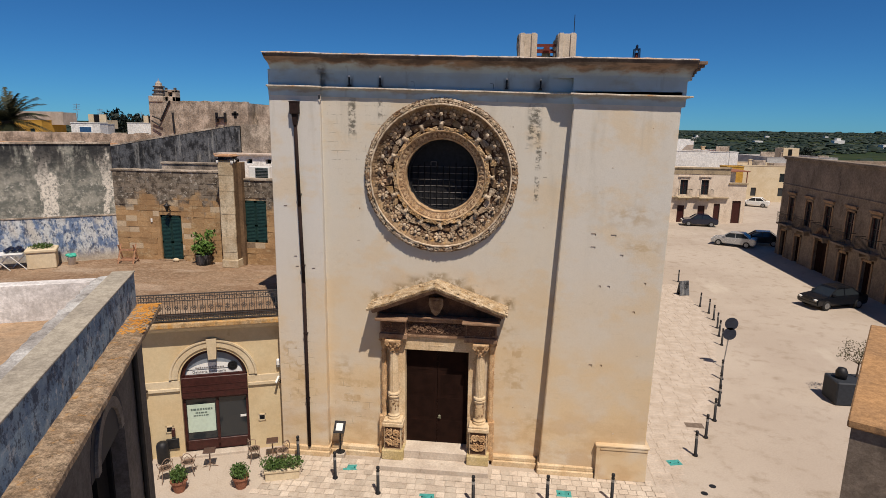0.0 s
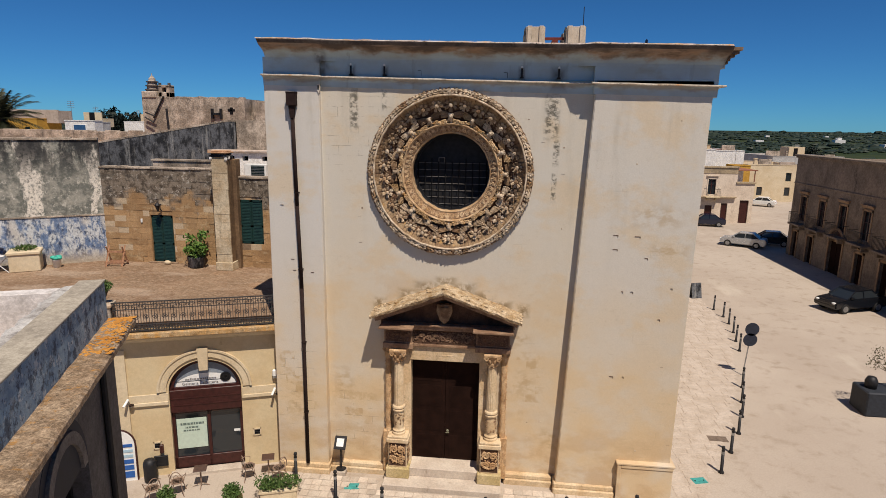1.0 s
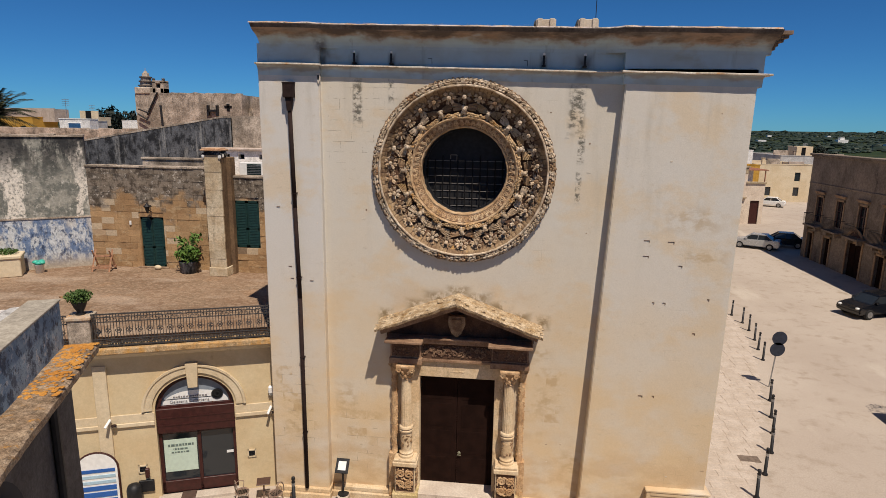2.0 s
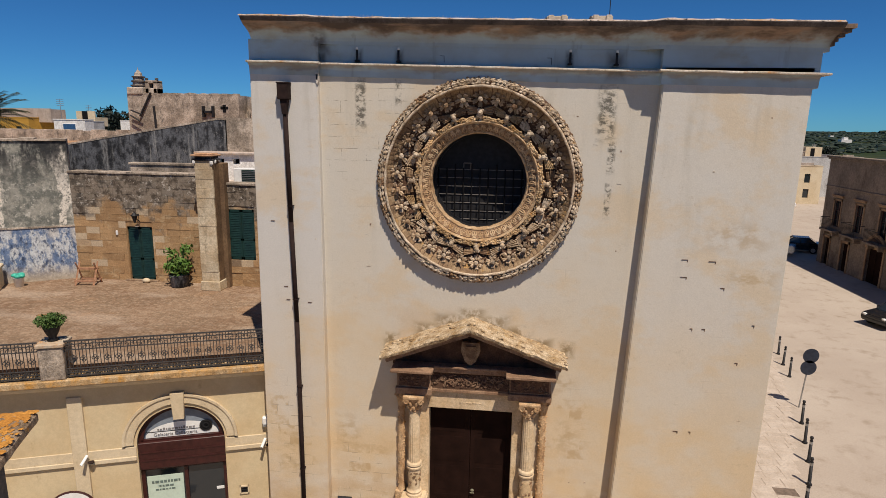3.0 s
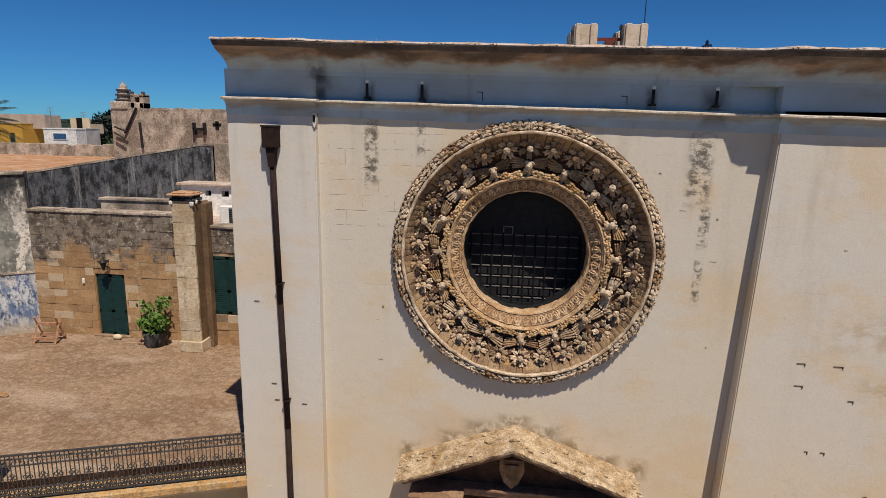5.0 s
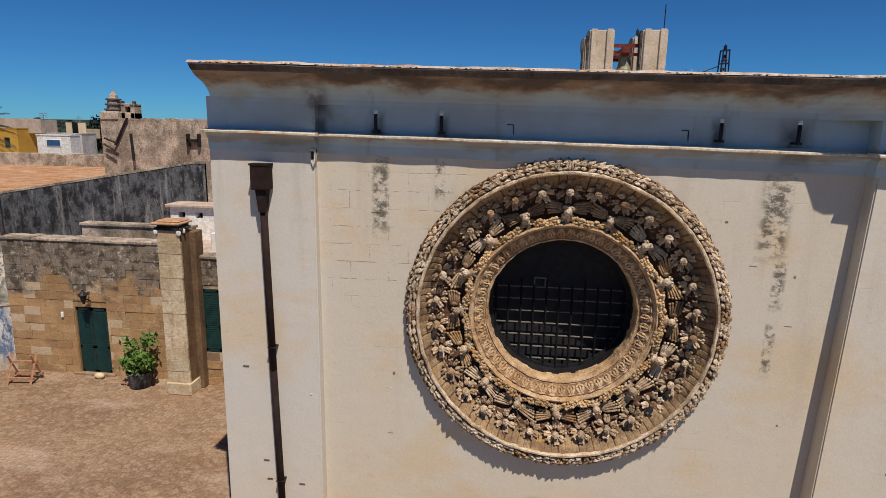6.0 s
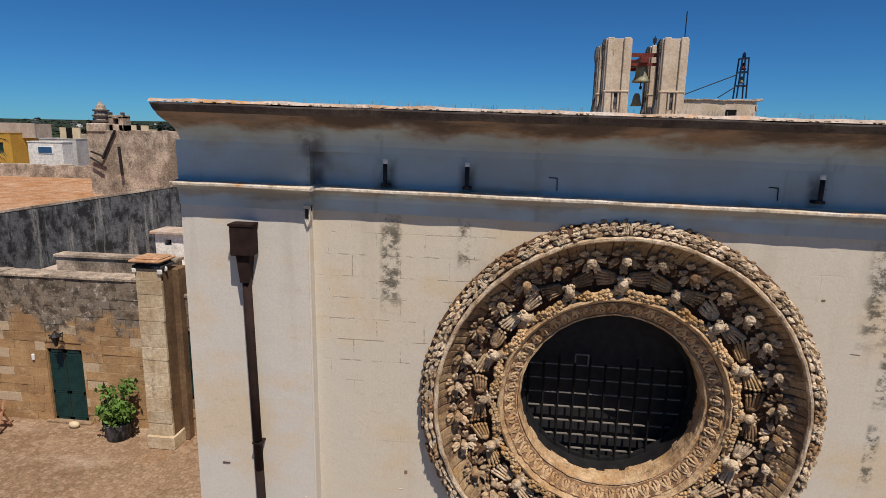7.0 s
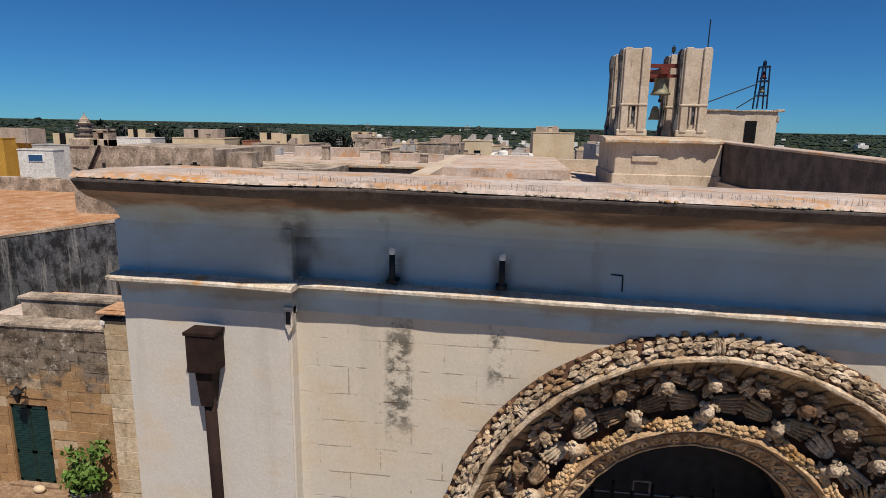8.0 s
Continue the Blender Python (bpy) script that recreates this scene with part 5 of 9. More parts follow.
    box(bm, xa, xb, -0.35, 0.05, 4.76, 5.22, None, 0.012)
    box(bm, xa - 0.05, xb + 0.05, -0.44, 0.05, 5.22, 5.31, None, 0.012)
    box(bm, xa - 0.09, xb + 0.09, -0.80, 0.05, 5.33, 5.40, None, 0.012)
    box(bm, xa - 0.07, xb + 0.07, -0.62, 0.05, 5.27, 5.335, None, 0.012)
    part("entablature_block", bm, PORTAL_SHADED, portal)
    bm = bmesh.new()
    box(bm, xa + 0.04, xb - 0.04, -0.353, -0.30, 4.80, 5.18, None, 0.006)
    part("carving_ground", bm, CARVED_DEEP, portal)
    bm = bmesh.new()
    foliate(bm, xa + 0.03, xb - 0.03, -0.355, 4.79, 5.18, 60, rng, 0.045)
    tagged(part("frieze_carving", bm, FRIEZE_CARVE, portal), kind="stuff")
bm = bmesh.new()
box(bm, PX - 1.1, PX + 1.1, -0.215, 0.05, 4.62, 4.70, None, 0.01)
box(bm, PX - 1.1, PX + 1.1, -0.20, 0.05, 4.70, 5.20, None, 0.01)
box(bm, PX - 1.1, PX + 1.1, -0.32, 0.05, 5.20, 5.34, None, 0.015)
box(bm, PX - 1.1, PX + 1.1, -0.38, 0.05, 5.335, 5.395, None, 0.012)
part("frieze", bm, PORTAL_SHADED, portal)
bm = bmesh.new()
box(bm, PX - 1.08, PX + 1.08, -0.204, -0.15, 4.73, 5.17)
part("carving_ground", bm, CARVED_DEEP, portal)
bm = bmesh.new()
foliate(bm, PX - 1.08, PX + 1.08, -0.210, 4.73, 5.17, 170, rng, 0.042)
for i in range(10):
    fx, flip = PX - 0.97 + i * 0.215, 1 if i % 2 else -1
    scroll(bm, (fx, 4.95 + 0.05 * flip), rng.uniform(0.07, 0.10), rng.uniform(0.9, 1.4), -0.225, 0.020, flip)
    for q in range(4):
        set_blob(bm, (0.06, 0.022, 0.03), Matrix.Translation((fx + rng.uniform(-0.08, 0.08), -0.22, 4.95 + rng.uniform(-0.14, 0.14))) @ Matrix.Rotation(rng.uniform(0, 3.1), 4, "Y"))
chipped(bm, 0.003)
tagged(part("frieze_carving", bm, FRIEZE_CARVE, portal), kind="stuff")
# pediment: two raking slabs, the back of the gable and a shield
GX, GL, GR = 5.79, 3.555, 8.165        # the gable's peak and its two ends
# the gable back gets a dark colour for the shade inside the pediment
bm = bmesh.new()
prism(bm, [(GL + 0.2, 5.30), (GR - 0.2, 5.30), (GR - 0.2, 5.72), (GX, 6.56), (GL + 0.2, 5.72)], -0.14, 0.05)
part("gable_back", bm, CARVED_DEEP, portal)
for s in (-1, 1):
    bm = bmesh.new()
    n = 44
    end = GL if s < 0 else GR
    secs = [(-0.80, -0.05), (-0.90, 0.0), (-0.92, 0.06), (-0.86, 0.10), (-0.66, 0.11), (-0.47, 0.115), (-0.27, 0.125), (-0.08, 0.135), (0.06, 0.14), (0.06, -0.05)]
    rows = []
    for i in range(n + 1):
        t = i / n
        x = end + (GX - end) * t
        z = 5.69 + 0.84 * t
        rows.append([bm.verts.new((x, y + (0.05 * noise.noise((x * 3, s, 2)) + 0.03 * noise.noise((x * 11, s, h * 12))) * (y < -0.7), z + h + (0.026 * noise.noise((x * 2.5, s * 3, y * 3.5)) + 0.014 * noise.noise((x * 9, s, y * 9))) * (y < 0.05))) if 0 < i < n else bm.verts.new((x, y, z + h)) for y, h in secs])
    for a, b in zip(rows, rows[1:]):
        for k in range(len(secs)):
            l = (k + 1) % len(secs)
            bm.faces.new((a[k], b[k], b[l], a[l]))
    bm.faces.new(rows[0])
    bm.faces.new(rows[-1][::-1])
    part("raking_cornice", bm, MOSSY, portal, "weathered lichened sloping slab")
    bm = bmesh.new()
    for y0, y1, d0, d1 in ((-0.76, 0.0, -0.11, -0.04), (-0.66, 0.0, -0.19, -0.11), (-0.40, 0.0, -0.27, -0.19)):
        pr = [(end - s * 0.13, 5.73 + d1), (GX, 6.53 + d1), (GX, 6.53 + d0), (end - s * 0.13, 5.73 + d0)]
        prism(bm, pr, y0, y1)
    part("raking_moulding", bm, PORTAL_SHADED, portal)
bm = bmesh.new()
for q in range(46):
    side = rng.choice((GL, GR))
    t = rng.random() ** 1.5
    x = side + (GX - side) * t
    r = rng.uniform(0.015, 0.05)
    set_blob(bm, (r * 1.6, r, r * 0.7), Matrix.Translation((x, rng.uniform(-0.85, -0.1), 5.69 + 0.84 * t + 0.13)))
chipped(bm, 0.008)
tagged(part("loose_stone", bm, MOSSY, portal, "crumbled stone on the slabs"), kind="stuff")
bm = bmesh.new()
prism(bm, [(GX - 0.22, 6.06), (GX + 0.22, 6.06), (GX + 0.25, 5.84), (GX + 0.14, 5.56), (GX, 5.44), (GX - 0.14, 5.56), (GX - 0.25, 5.84)], -0.34, -0.10)
prism(bm, [(GX - 0.13, 5.97), (GX + 0.13, 5.97), (GX + 0.15, 5.82), (GX, 5.57), (GX - 0.15, 5.82)], -0.38, -0.10)
part("shield", bm, CARVED, portal, "plain carved stone shield")

# ---- the shop beside the church ----
SHOP_TURN = 20.0
SHOP = pose(0.27, 0.185, 0, 0, 0, 180 + SHOP_TURN) @ Matrix.Diagonal((1, -1, 1, 1))   # local x along the front away from the church, y into the house


def at_shop(bm):
    bmesh.ops.transform(bm, matrix=SHOP, verts=bm.verts)
    return bm


shop = thing("shop_building", "low ochre-plastered shop with a terrace on its roof", "building")
DX0, DX1, SPRING, RISE, DC = 1.30, 3.52, 2.92, 1.0, 2.41
bm = bmesh.new()
wall_grid(bm, 10.5, 2.92, 0.45, [(DX0, DX1, 0.0, 2.92), (4.62, 5.75, 0.0, 1.35)])
wall_grid(bm, DX0, 1.75, 0.45, [], pose(0, 0, 2.92))
wall_grid(bm, 10.5 - DX1, 1.75, 0.45, [], pose(DX1, 0, 2.92))
prev = None
for i in range(25):
    a = math.pi * i / 24
    x, z = DC - (DX1 - DX0) / 2 * math.cos(a), SPRING + RISE * math.sin(a)
    cur = [bm.verts.new((x, 0, z)), bm.verts.new((x, 0, 4.67)), bm.verts.new((x, 0.45, z)), bm.verts.new((x, 0.45, 4.67))]
    if prev:
        bm.faces.new((prev[0], cur[0], cur[1], prev[1]))
        bm.faces.new((prev[2], cur[2], cur[3], prev[3]))
        bm.faces.new((prev[0], cur[0], cur[2], prev[2]))
    prev = cur
bmesh.ops.remove_doubles(bm, verts=bm.verts, dist=0.001)
part("wall", at_shop(bm), OCHRE, shop)
bm = bmesh.new()
box(bm, 4.70, 5.05, -0.08, 0.0, 0.0, 4.45, None, 0.01)
part("pilaster", at_shop(bm), CREAM, shop)
bm = bmesh.new()
for a, b in ((0.0, DX0 - 0.02), (DX1 + 0.02, 10.4)):
    box(bm, a, b, -0.07, 0.0, 2.50, 2.62, None, 0.012)
    box(bm, a, b, -0.035, 0.0, 2.62, 2.88, None, 0.008)
part("string_course", at_shop(bm), CREAM, shop)
bm = bmesh.new()
rows = []
for i in range(29):
    a = math.pi * i / 28
    row = []
    for r, y in ((1.18, -0.001), (1.18, -0.05), (1.36, -0.05), (1.40, -0.085), (1.46, -0.085), (1.46, -0.001)):
        row.append(bm.verts.new((DC - r * math.cos(a), y, SPRING + 0.02 + r * 0.93 * math.sin(a))))
    rows.append(row)
for p, q in zip(rows, rows[1:]):
    for k in range(5):
        bm.faces.new((p[k], q[k], q[k + 1], p[k + 1]))
part("arch_moulding", at_shop(bm), CREAM, shop)
bm = bmesh.new()
prism(bm, [(DC - 0.17, 4.36), (DC + 0.17, 4.36), (DC + 0.13, 3.62), (DC - 0.13, 3.62)], -0.15, 0.0)
part("keystone", at_shop(bm), CREAM, shop)
bm = bmesh.new()
box(bm, -0.02, 10.4, -0.04, 0.0, 4.40, 4.67)
part("cornice_bed", at_shop(bm), OCHRE, shop)
bm = bmesh.new()
prism(bm, [(0.0, 4.67), (-0.12, 4.69), (-0.16, 4.76), (-0.28, 4.82), (-0.30, 4.90), (0.3, 4.90), (0.3, 4.67)], -0.02, 10.4, Matrix(((0, 1, 0, 0), (1, 0, 0, 0), (0, 0, 1, 0), (0, 0, 0, 1))))
part("cornice", at_shop(bm), CREAM, shop)
bm = bmesh.new()
box(bm, -0.02, 10.4, -0.42, 0.6, 4.90, 5.07, None, 0.02)
part("ledge", at_shop(bm), SHOP_LEDGE, shop, "projecting ledge with an ochre-lichened edge")
bm = bmesh.new()
box(bm, DX0 - 0.10, DX1 + 0.10, -0.25, 0.1, -0.03, 0.10, None, 0.015)
part("doorstep", at_shop(bm), SLAB, shop)

sd = thing("shop_door", "dark red-brown wooden shop front with glass under an arched fanlight", "door")
bm = bmesh.new()
for a, b, c, d in ((DX0, DX0 + 0.10, 0.1, 2.92), (DX1 - 0.10, DX1, 0.1, 2.92), (DX0, DX1, 2.05, 2.14), (DX0, DX1, 0.1, 0.48), (2.33, 2.43, 0.1, 2.1)):
    box(bm, a, b, 0.14, 0.24, c, d, None, 0.008)
part("frame", at_shop(bm), SHOP_WOOD, sd)
bm = bmesh.new()
box(bm, DX0 + 0.01, DX1 - 0.01, 0.03, 0.22, 2.14, 2.92, None, 0.012)
for z in (2.38, 2.62):
    box(bm, DX0 + 0.01, DX1 - 0.01, 0.015, 0.05, z, z + 0.04)
part("shutter_box", at_shop(bm), SHOP_WOOD, sd)
bm = bmesh.new()
rows = []
for i in range(25):
    a = math.pi * i / 24
    rows.append([bm.verts.new((DC - r * math.cos(a), y, SPRING + r * 0.9 * math.sin(a))) for r, y in ((1.11, 0.12), (1.11, 0.22), (0.98, 0.22), (0.98, 0.12))])
for p, q in zip(rows, rows[1:]):
    for k in range(4):
        bm.faces.new((p[k], q[k], q[(k + 1) % 4], p[(k + 1) % 4]))
box(bm, DX0 + 0.06, DX1 - 0.06, 0.12, 0.22, 2.90, 2.97)
fan = part("fanlight", at_shop(bm), SHOP_WOOD, sd)
bm = bmesh.new()
vs = [bm.verts.new((DC - 0.99 * math.cos(math.pi * i / 24), 0.20, SPRING + 0.9 * math.sin(math.pi * i / 24))) for i in range(25)]
bm.faces.new(vs)
part("pane", at_shop(bm), plain("grey sign glass", (0.22, 0.25, 0.29), 0.2, vary=0.1, bump=0.02), fan)
bm = bmesh.new()
vs = [bm.verts.new((DC - 0.93 * math.cos(math.pi * i / 16), 0.185, SPRING + 0.06 + (0.42 * math.sin(math.pi * i / 16) if 0 < i < 16 else 0))) for i in range(17)]
bm.faces.new(vs)
part("sign_panel", at_shop(bm), WHITE, fan, "white sign panel")
bm = bmesh.new()
turned(bm, [(0.13, 0.0), (0.17, 0.0), (0.17, 0.01), (0.13, 0.01), (0.13, 0.0)], 24, Matrix.Translation((DC - 0.62, 0.175, SPRING + 0.30)) @ FACING)
turned(bm, [(0.05, 0.0), (0.085, 0.0), (0.085, 0.01), (0.05, 0.01), (0.05, 0.0)], 20, Matrix.Translation((DC - 0.62, 0.175, SPRING + 0.30)) @ FACING)
part("round_mark", at_shop(bm), IRON, fan)
SIGN_INK = plain("grey sign ink", (0.20, 0.19, 0.19), 0.6)
bm = bmesh.new()
x, rr = -0.33, random.Random(29)
while x < 0.62:
    w = rr.uniform(0.03, 0.08)
    box(bm, DC + x, DC + min(x + w, 0.62), 0.172, 0.184, SPRING + 0.27, SPRING + 0.27 + rr.uniform(0.03, 0.07))
    x += w + 0.02
part("lettering_bars", at_shop(bm), SIGN_INK, fan)
bm = bmesh.new()
box(bm, DC - 0.46, DC + 0.90, 0.178, 0.186, SPRING + 0.220, SPRING + 0.238)
part("sign_line", at_shop(bm), IRON, fan)


def lettering(text, size, m, mat, parent):
    """Words in the built-in font, as one mesh."""
    cu = bpy.data.curves.new("words", "FONT")
    cu.body, cu.size, cu.extrude = text, size, 0.002
    cu.align_x = "CENTER"
    tmp = bpy.data.objects.new("words", cu)
    scene.collection.objects.link(tmp)
    bpy.context.view_layer.update()
    me = bpy.data.meshes.new_from_object(tmp.evaluated_get(bpy.context.evaluated_depsgraph_get()))
    bpy.data.objects.remove(tmp)
    me.transform(m)
    me.materials.clear()
    me.materials.append(mat)
    ob = new("lettering", me)
    ob.parent = parent
    return ob


_c = SHOP @ V((DC + 0.17, 0.178, SPRING + 0.10))
lettering("Gelateria Caffetteria", 0.135, pose(_c.x, _c.y, _c.z, 90, 0, SHOP_TURN), SIGN_INK, fan)
bm = bmesh.new()
box(bm, DX0 + 0.1, DX1 - 0.1, 0.195, 0.205, 0.48, 2.05)
part("pane", at_shop(bm), GLASS, sd, "dark shop glass")
bm = bmesh.new()
box(bm, 2.47, 3.40, 0.175, 0.19, 0.78, 1.84)
part("poster", at_shop(bm), plain("pale green poster", (0.50, 0.60, 0.50), 0.6, vary=0.06), sd, "pale green poster behind the glass")
bm = bmesh.new()
for z, x0, x1, h in ((1.62, 2.56, 3.30, 0.07), (1.50, 2.74, 3.14, 0.05), (1.40, 2.7, 3.2, 0.04)):
    x = x0
    rr = random.Random(int(z * 100))
    while x < x1:
        w = rr.uniform(0.04, 0.1)
        box(bm, x, min(x1, x + w), 0.165, 0.176, z, z + h)
        x += w + 0.025
part("lettering_bars", at_shop(bm), plain("grey ink", (0.12, 0.16, 0.14)), sd)
bm = bmesh.new()
box(bm, 1.42, 1.62, 0.18, 0.195, 1.22, 1.30)
part("notice", at_shop(bm), WHITE, sd)

for u, z, s in ((0.86, 1.22, 0.13), (3.98, 1.08, 0.13)):
    t = thing("wall_vent", "square dark wall vent in a stone frame", "vent", group="wall vents")
    bm = bmesh.new()
    for a, b, c, d in ((-s, s, -s, -s + 0.04), (-s, s, s - 0.04, s), (-s, -s + 0.04, -s, s), (s - 0.04, s, -s, s)):
        box(bm, u + a, u + b, -0.03, 0.01, z + c, z + d)
    part("frame", at_shop(bm), CREAM, t)
    bm = bmesh.new()
    box(bm, u - s + 0.03, u + s - 0.03, -0.012, 0.005, z - s + 0.03, z + s - 0.03)
    part("backing", at_shop(bm), DARK, t)
    for k in range(3):
        bm = bmesh.new()
        box(bm, u - s + 0.03, u + s - 0.03, -0.025, -0.01, z - 0.07 + k * 0.06, z - 0.045 + k * 0.06)
        part("slat", at_shop(bm), IRON, t)

for u, z, label in ((0.20, 3.30, "white alarm box"), (0.24, 2.72, "small white camera on an arm"), (4.72, 2.75, "small white camera on an arm")):
    if z > 3:
        t = thing("alarm_box", "white plastic alarm box on the wall", "alarm")
        bm = bmesh.new()
        box(bm, u - 0.08, u + 0.08, -0.14, 0.0, z - 0.11, z + 0.13, None, 0.03)
        part("case", at_shop(bm), WHITE, t)
        bm = bmesh.new()
        box(bm, u - 0.07, u + 0.07, -0.12, -0.02, z - 0.17, z - 0.105, None, 0.01)
        part("base", at_shop(bm), GREY_METAL, t)
    else:
        t = thing("security_camera", "small white camera on a wall arm", "camera", group="cameras on the shop")
        bm = bmesh.new()
        rod(bm, (u, 0.0, z), (u, -0.14, z + 0.04), 0.014)
        part("arm", at_shop(bm), WHITE, t)
        bm = bmesh.new()
        rod(bm, (u - 0.02, -0.10, z + 0.06), (u + 0.08, -0.30, z - 0.10), 0.04, 10)
        part("body", at_shop(bm), WHITE, t)
        bm = bmesh.new()
        turned(bm, [(0.0, 0), (0.07, 0.02), (0.08, 0.05), (0.0, 0.07)], 12, Matrix.Translation((u - 0.10, -0.12, z - 0.17)))
        part("junction_box", at_shop(bm), RUST, t)

# second doorway with a tall painted board
board = thing("sign_board", "blue and white arched notice board in a doorway", "sign")
bm = bmesh.new()
prism(bm, [(4.64, 0.0)] + [(5.18 - 0.54 * math.cos(math.pi * i / 12), 1.30 + 0.50 * math.sin(math.pi * i / 12)) for i in range(13)] + [(5.72, 0.0)], -0.13, -0.09)
part("panel", at_shop(bm), WHITE, board)
BOARD_BLUE = plain("blue sign enamel", (0.02, 0.10, 0.35), 0.4, vary=0.08)
BOARD_PALE = plain("pale blue sign enamel", (0.35, 0.5, 0.6), 0.4, vary=0.08)
for z, h, mt in ((1.20, 0.10, BOARD_BLUE), (1.02, 0.09, BOARD_PALE), (0.84, 0.09, BOARD_PALE), (0.62, 0.14, BOARD_BLUE), (0.40, 0.16, BOARD_BLUE), (0.12, 0.22, BOARD_BLUE)):
    bm = bmesh.new()
    box(bm, 4.70, 5.66, -0.145, -0.129, z, z + h)
    part("band", at_shop(bm), mt, board)
bm = bmesh.new()
pipe(bm, [(4.62, -0.11, 0)] + [(5.18 - 0.56 * math.cos(math.pi * i / 12), -0.11, 1.30 + 0.52 * math.sin(math.pi * i / 12)) for i in range(13)] + [(5.74, -0.11, 0)], 0.03, 6)
part("rim", at_shop(bm), SHOP_WOOD, board)
bin_ = thing("litter_bin", "black litter bin beside a dark wall plate", "bin")
bm = bmesh.new()
turned(bm, [(0.16, 0.0), (0.20, 0.05), (0.21, 0.62), (0.17, 0.74), (0.05, 0.80)], 14, SHOP @ Matrix.Translation((4.2, -0.28, 0)))
part("body", bm, IRON, bin_, smooth=True)
bm = bmesh.new()
box(bm, 3.70, 4.12, -0.07, 0.0, 0.35, 0.72, None, 0.01)
part("plate", at_shop(bm), IRON, bin_)
bm = bmesh.new()
box(bm, 3.80, 3.92, -0.10, 0.0, 0.82, 1.12, None, 0.02)
part("soap_dispenser", at_shop(bm), SHOP_WOOD, bin_)

# ---- iron railing along the terrace ----
def railing(u0, u1, z, y):
    t = thing("iron_railing", "black wrought-iron railing with scrolls along the terrace edge", "railing", group="terrace railings")
    L = u1 - u0
    for zz, h in ((z + 0.96, 0.035), (z + 0.05, 0.03), (z + 0.13, 0.02), (z + 0.24, 0.02), (z + 0.74, 0.02), (z + 0.88, 0.016)):
        bm = bmesh.new()
        box(bm, u0, u1, y - 0.018, y + 0.018, zz, zz + h)
        part("rail", at_shop(bm), RAIL_IRON, t)
    bm = bmesh.new()
    box(bm, -0.008, 0.008, -0.008, 0.008, 0, 0.95)
    bar = mesh_of(bm, RAIL_IRON)
    bm = bmesh.new()
    pts = [(0.10 * math.cos(k * math.pi / 8), 0, 0.10 * math.sin(k * math.pi / 8)) for k in range(9)]
    pipe(bm, pts, 0.009, 4)
    for q in (-1, 1):
        pipe(bm, [(q * (0.055 + 0.04 * math.cos(a * 0.7)), 0, -0.02 + 0.04 * math.sin(a * 0.7)) for a in range(8)], 0.008, 4)
    sc = mesh_of(bm, RAIL_IRON)
    bm = bmesh.new()
    for q in range(4):
        pipe(bm, [(0.035 + 0.03 * math.cos(a * 0.9), 0, 0.03 * math.sin(a * 0.9)) for a in range(8)], 0.008, 4)
        bmesh.ops.transform(bm, matrix=Matrix.Rotation(math.pi / 2, 4, "Y"), verts=bm.verts)
    star = mesh_of(bm, RAIL_IRON)
    n = int(L / 0.078)
    base = SHOP @ Matrix.Translation((u0, y, z + 0.05))
    for i in range(n + 1):
        piece("bar", bar, t, base @ Matrix.Translation((L * i / n, 0, 0)))
    m_ = int(L / 0.264)
    for i in range(m_):
        x = L * (i + 0.5) / m_
        piece("scroll", sc, t, base @ Matrix.Translation((x, 0, 0.77)))
        piece("scroll", star, t, base @ Matrix.Translation((x, 0, 0.45)) @ Matrix.Scale(1.25, 4))
        piece("scroll", star, t, base @ Matrix.Translation((x + L / m_ / 2, 0, 0.14)) @ Matrix.Scale(0.8, 4))
        piece("scroll", sc, t, base @ Matrix.Translation((x, 0, 0.06)))
    return t


railing(0.05, 4.86, 5.07, -0.28)
railing(5.46, 10.2, 5.07, -0.28)
post = thing("terrace_pier", "square grey stone pier on the terrace edge", "pier")
bm = bmesh.new()
box(bm, 4.88, 5.44, -0.36, 0.20, 5.07, 5.92, None, 0.02)
part("shaft", at_shop(bm), OLD_WALL, post)
bm = bmesh.new()
box(bm, 4.84, 5.48, -0.40, 0.24, 5.92, 6.02, None, 0.02)
part("cap", at_shop(bm), LICHEN, post)
urn = thing("potted_shrub", "round green shrub in a dark urn on the terrace pier", "potted plant")
bm = bmesh.new()
turned(bm, [(0.11, 6.02), (0.13, 6.05), (0.08, 6.10), (0.15, 6.24), (0.20, 6.38), (0.21, 6.42)], 16, SHOP @ Matrix.Translation((5.16, -0.08, 0)))
part("urn", bm, IRON, urn, smooth=True)
bm = bmesh.new()
leaves(bm, SHOP @ V((5.16, -0.08, 6.54)), (0.36, 0.36, 0.17), 900, 0.045, random.Random(5))
part("shrub", bm, LEAF, urn)

# ---- the terrace ----
FLOOR_Z = 5.24
bm = bmesh.new()
pts = [(0.32, 0.36), (-9.6, -3.2), (-24.0, -8.4), (-24.0, 11.5), (0.32, 11.5)]
lo, hi = [bm.verts.new((x, y, 4.9)) for x, y in pts], [bm.verts.new((x, y, FLOOR_Z)) for x, y in pts]
bm.faces.new(lo[::-1])
bm.faces.new(hi)
for i in range(5):
    bm.faces.new((lo[i], lo[(i + 1) % 5], hi[(i + 1) % 5], hi[i]))
single("terrace_floor", bm, TERRACE, "worn pinkish flagstone floor of the roof terrace", "floor", "structure")
bm = bmesh.new()
pts = [(0.3, 0.7), (-9.6, -2.8), (-23.8, -8.0), (-23.8, 11.3), (0.3, 11.3)]
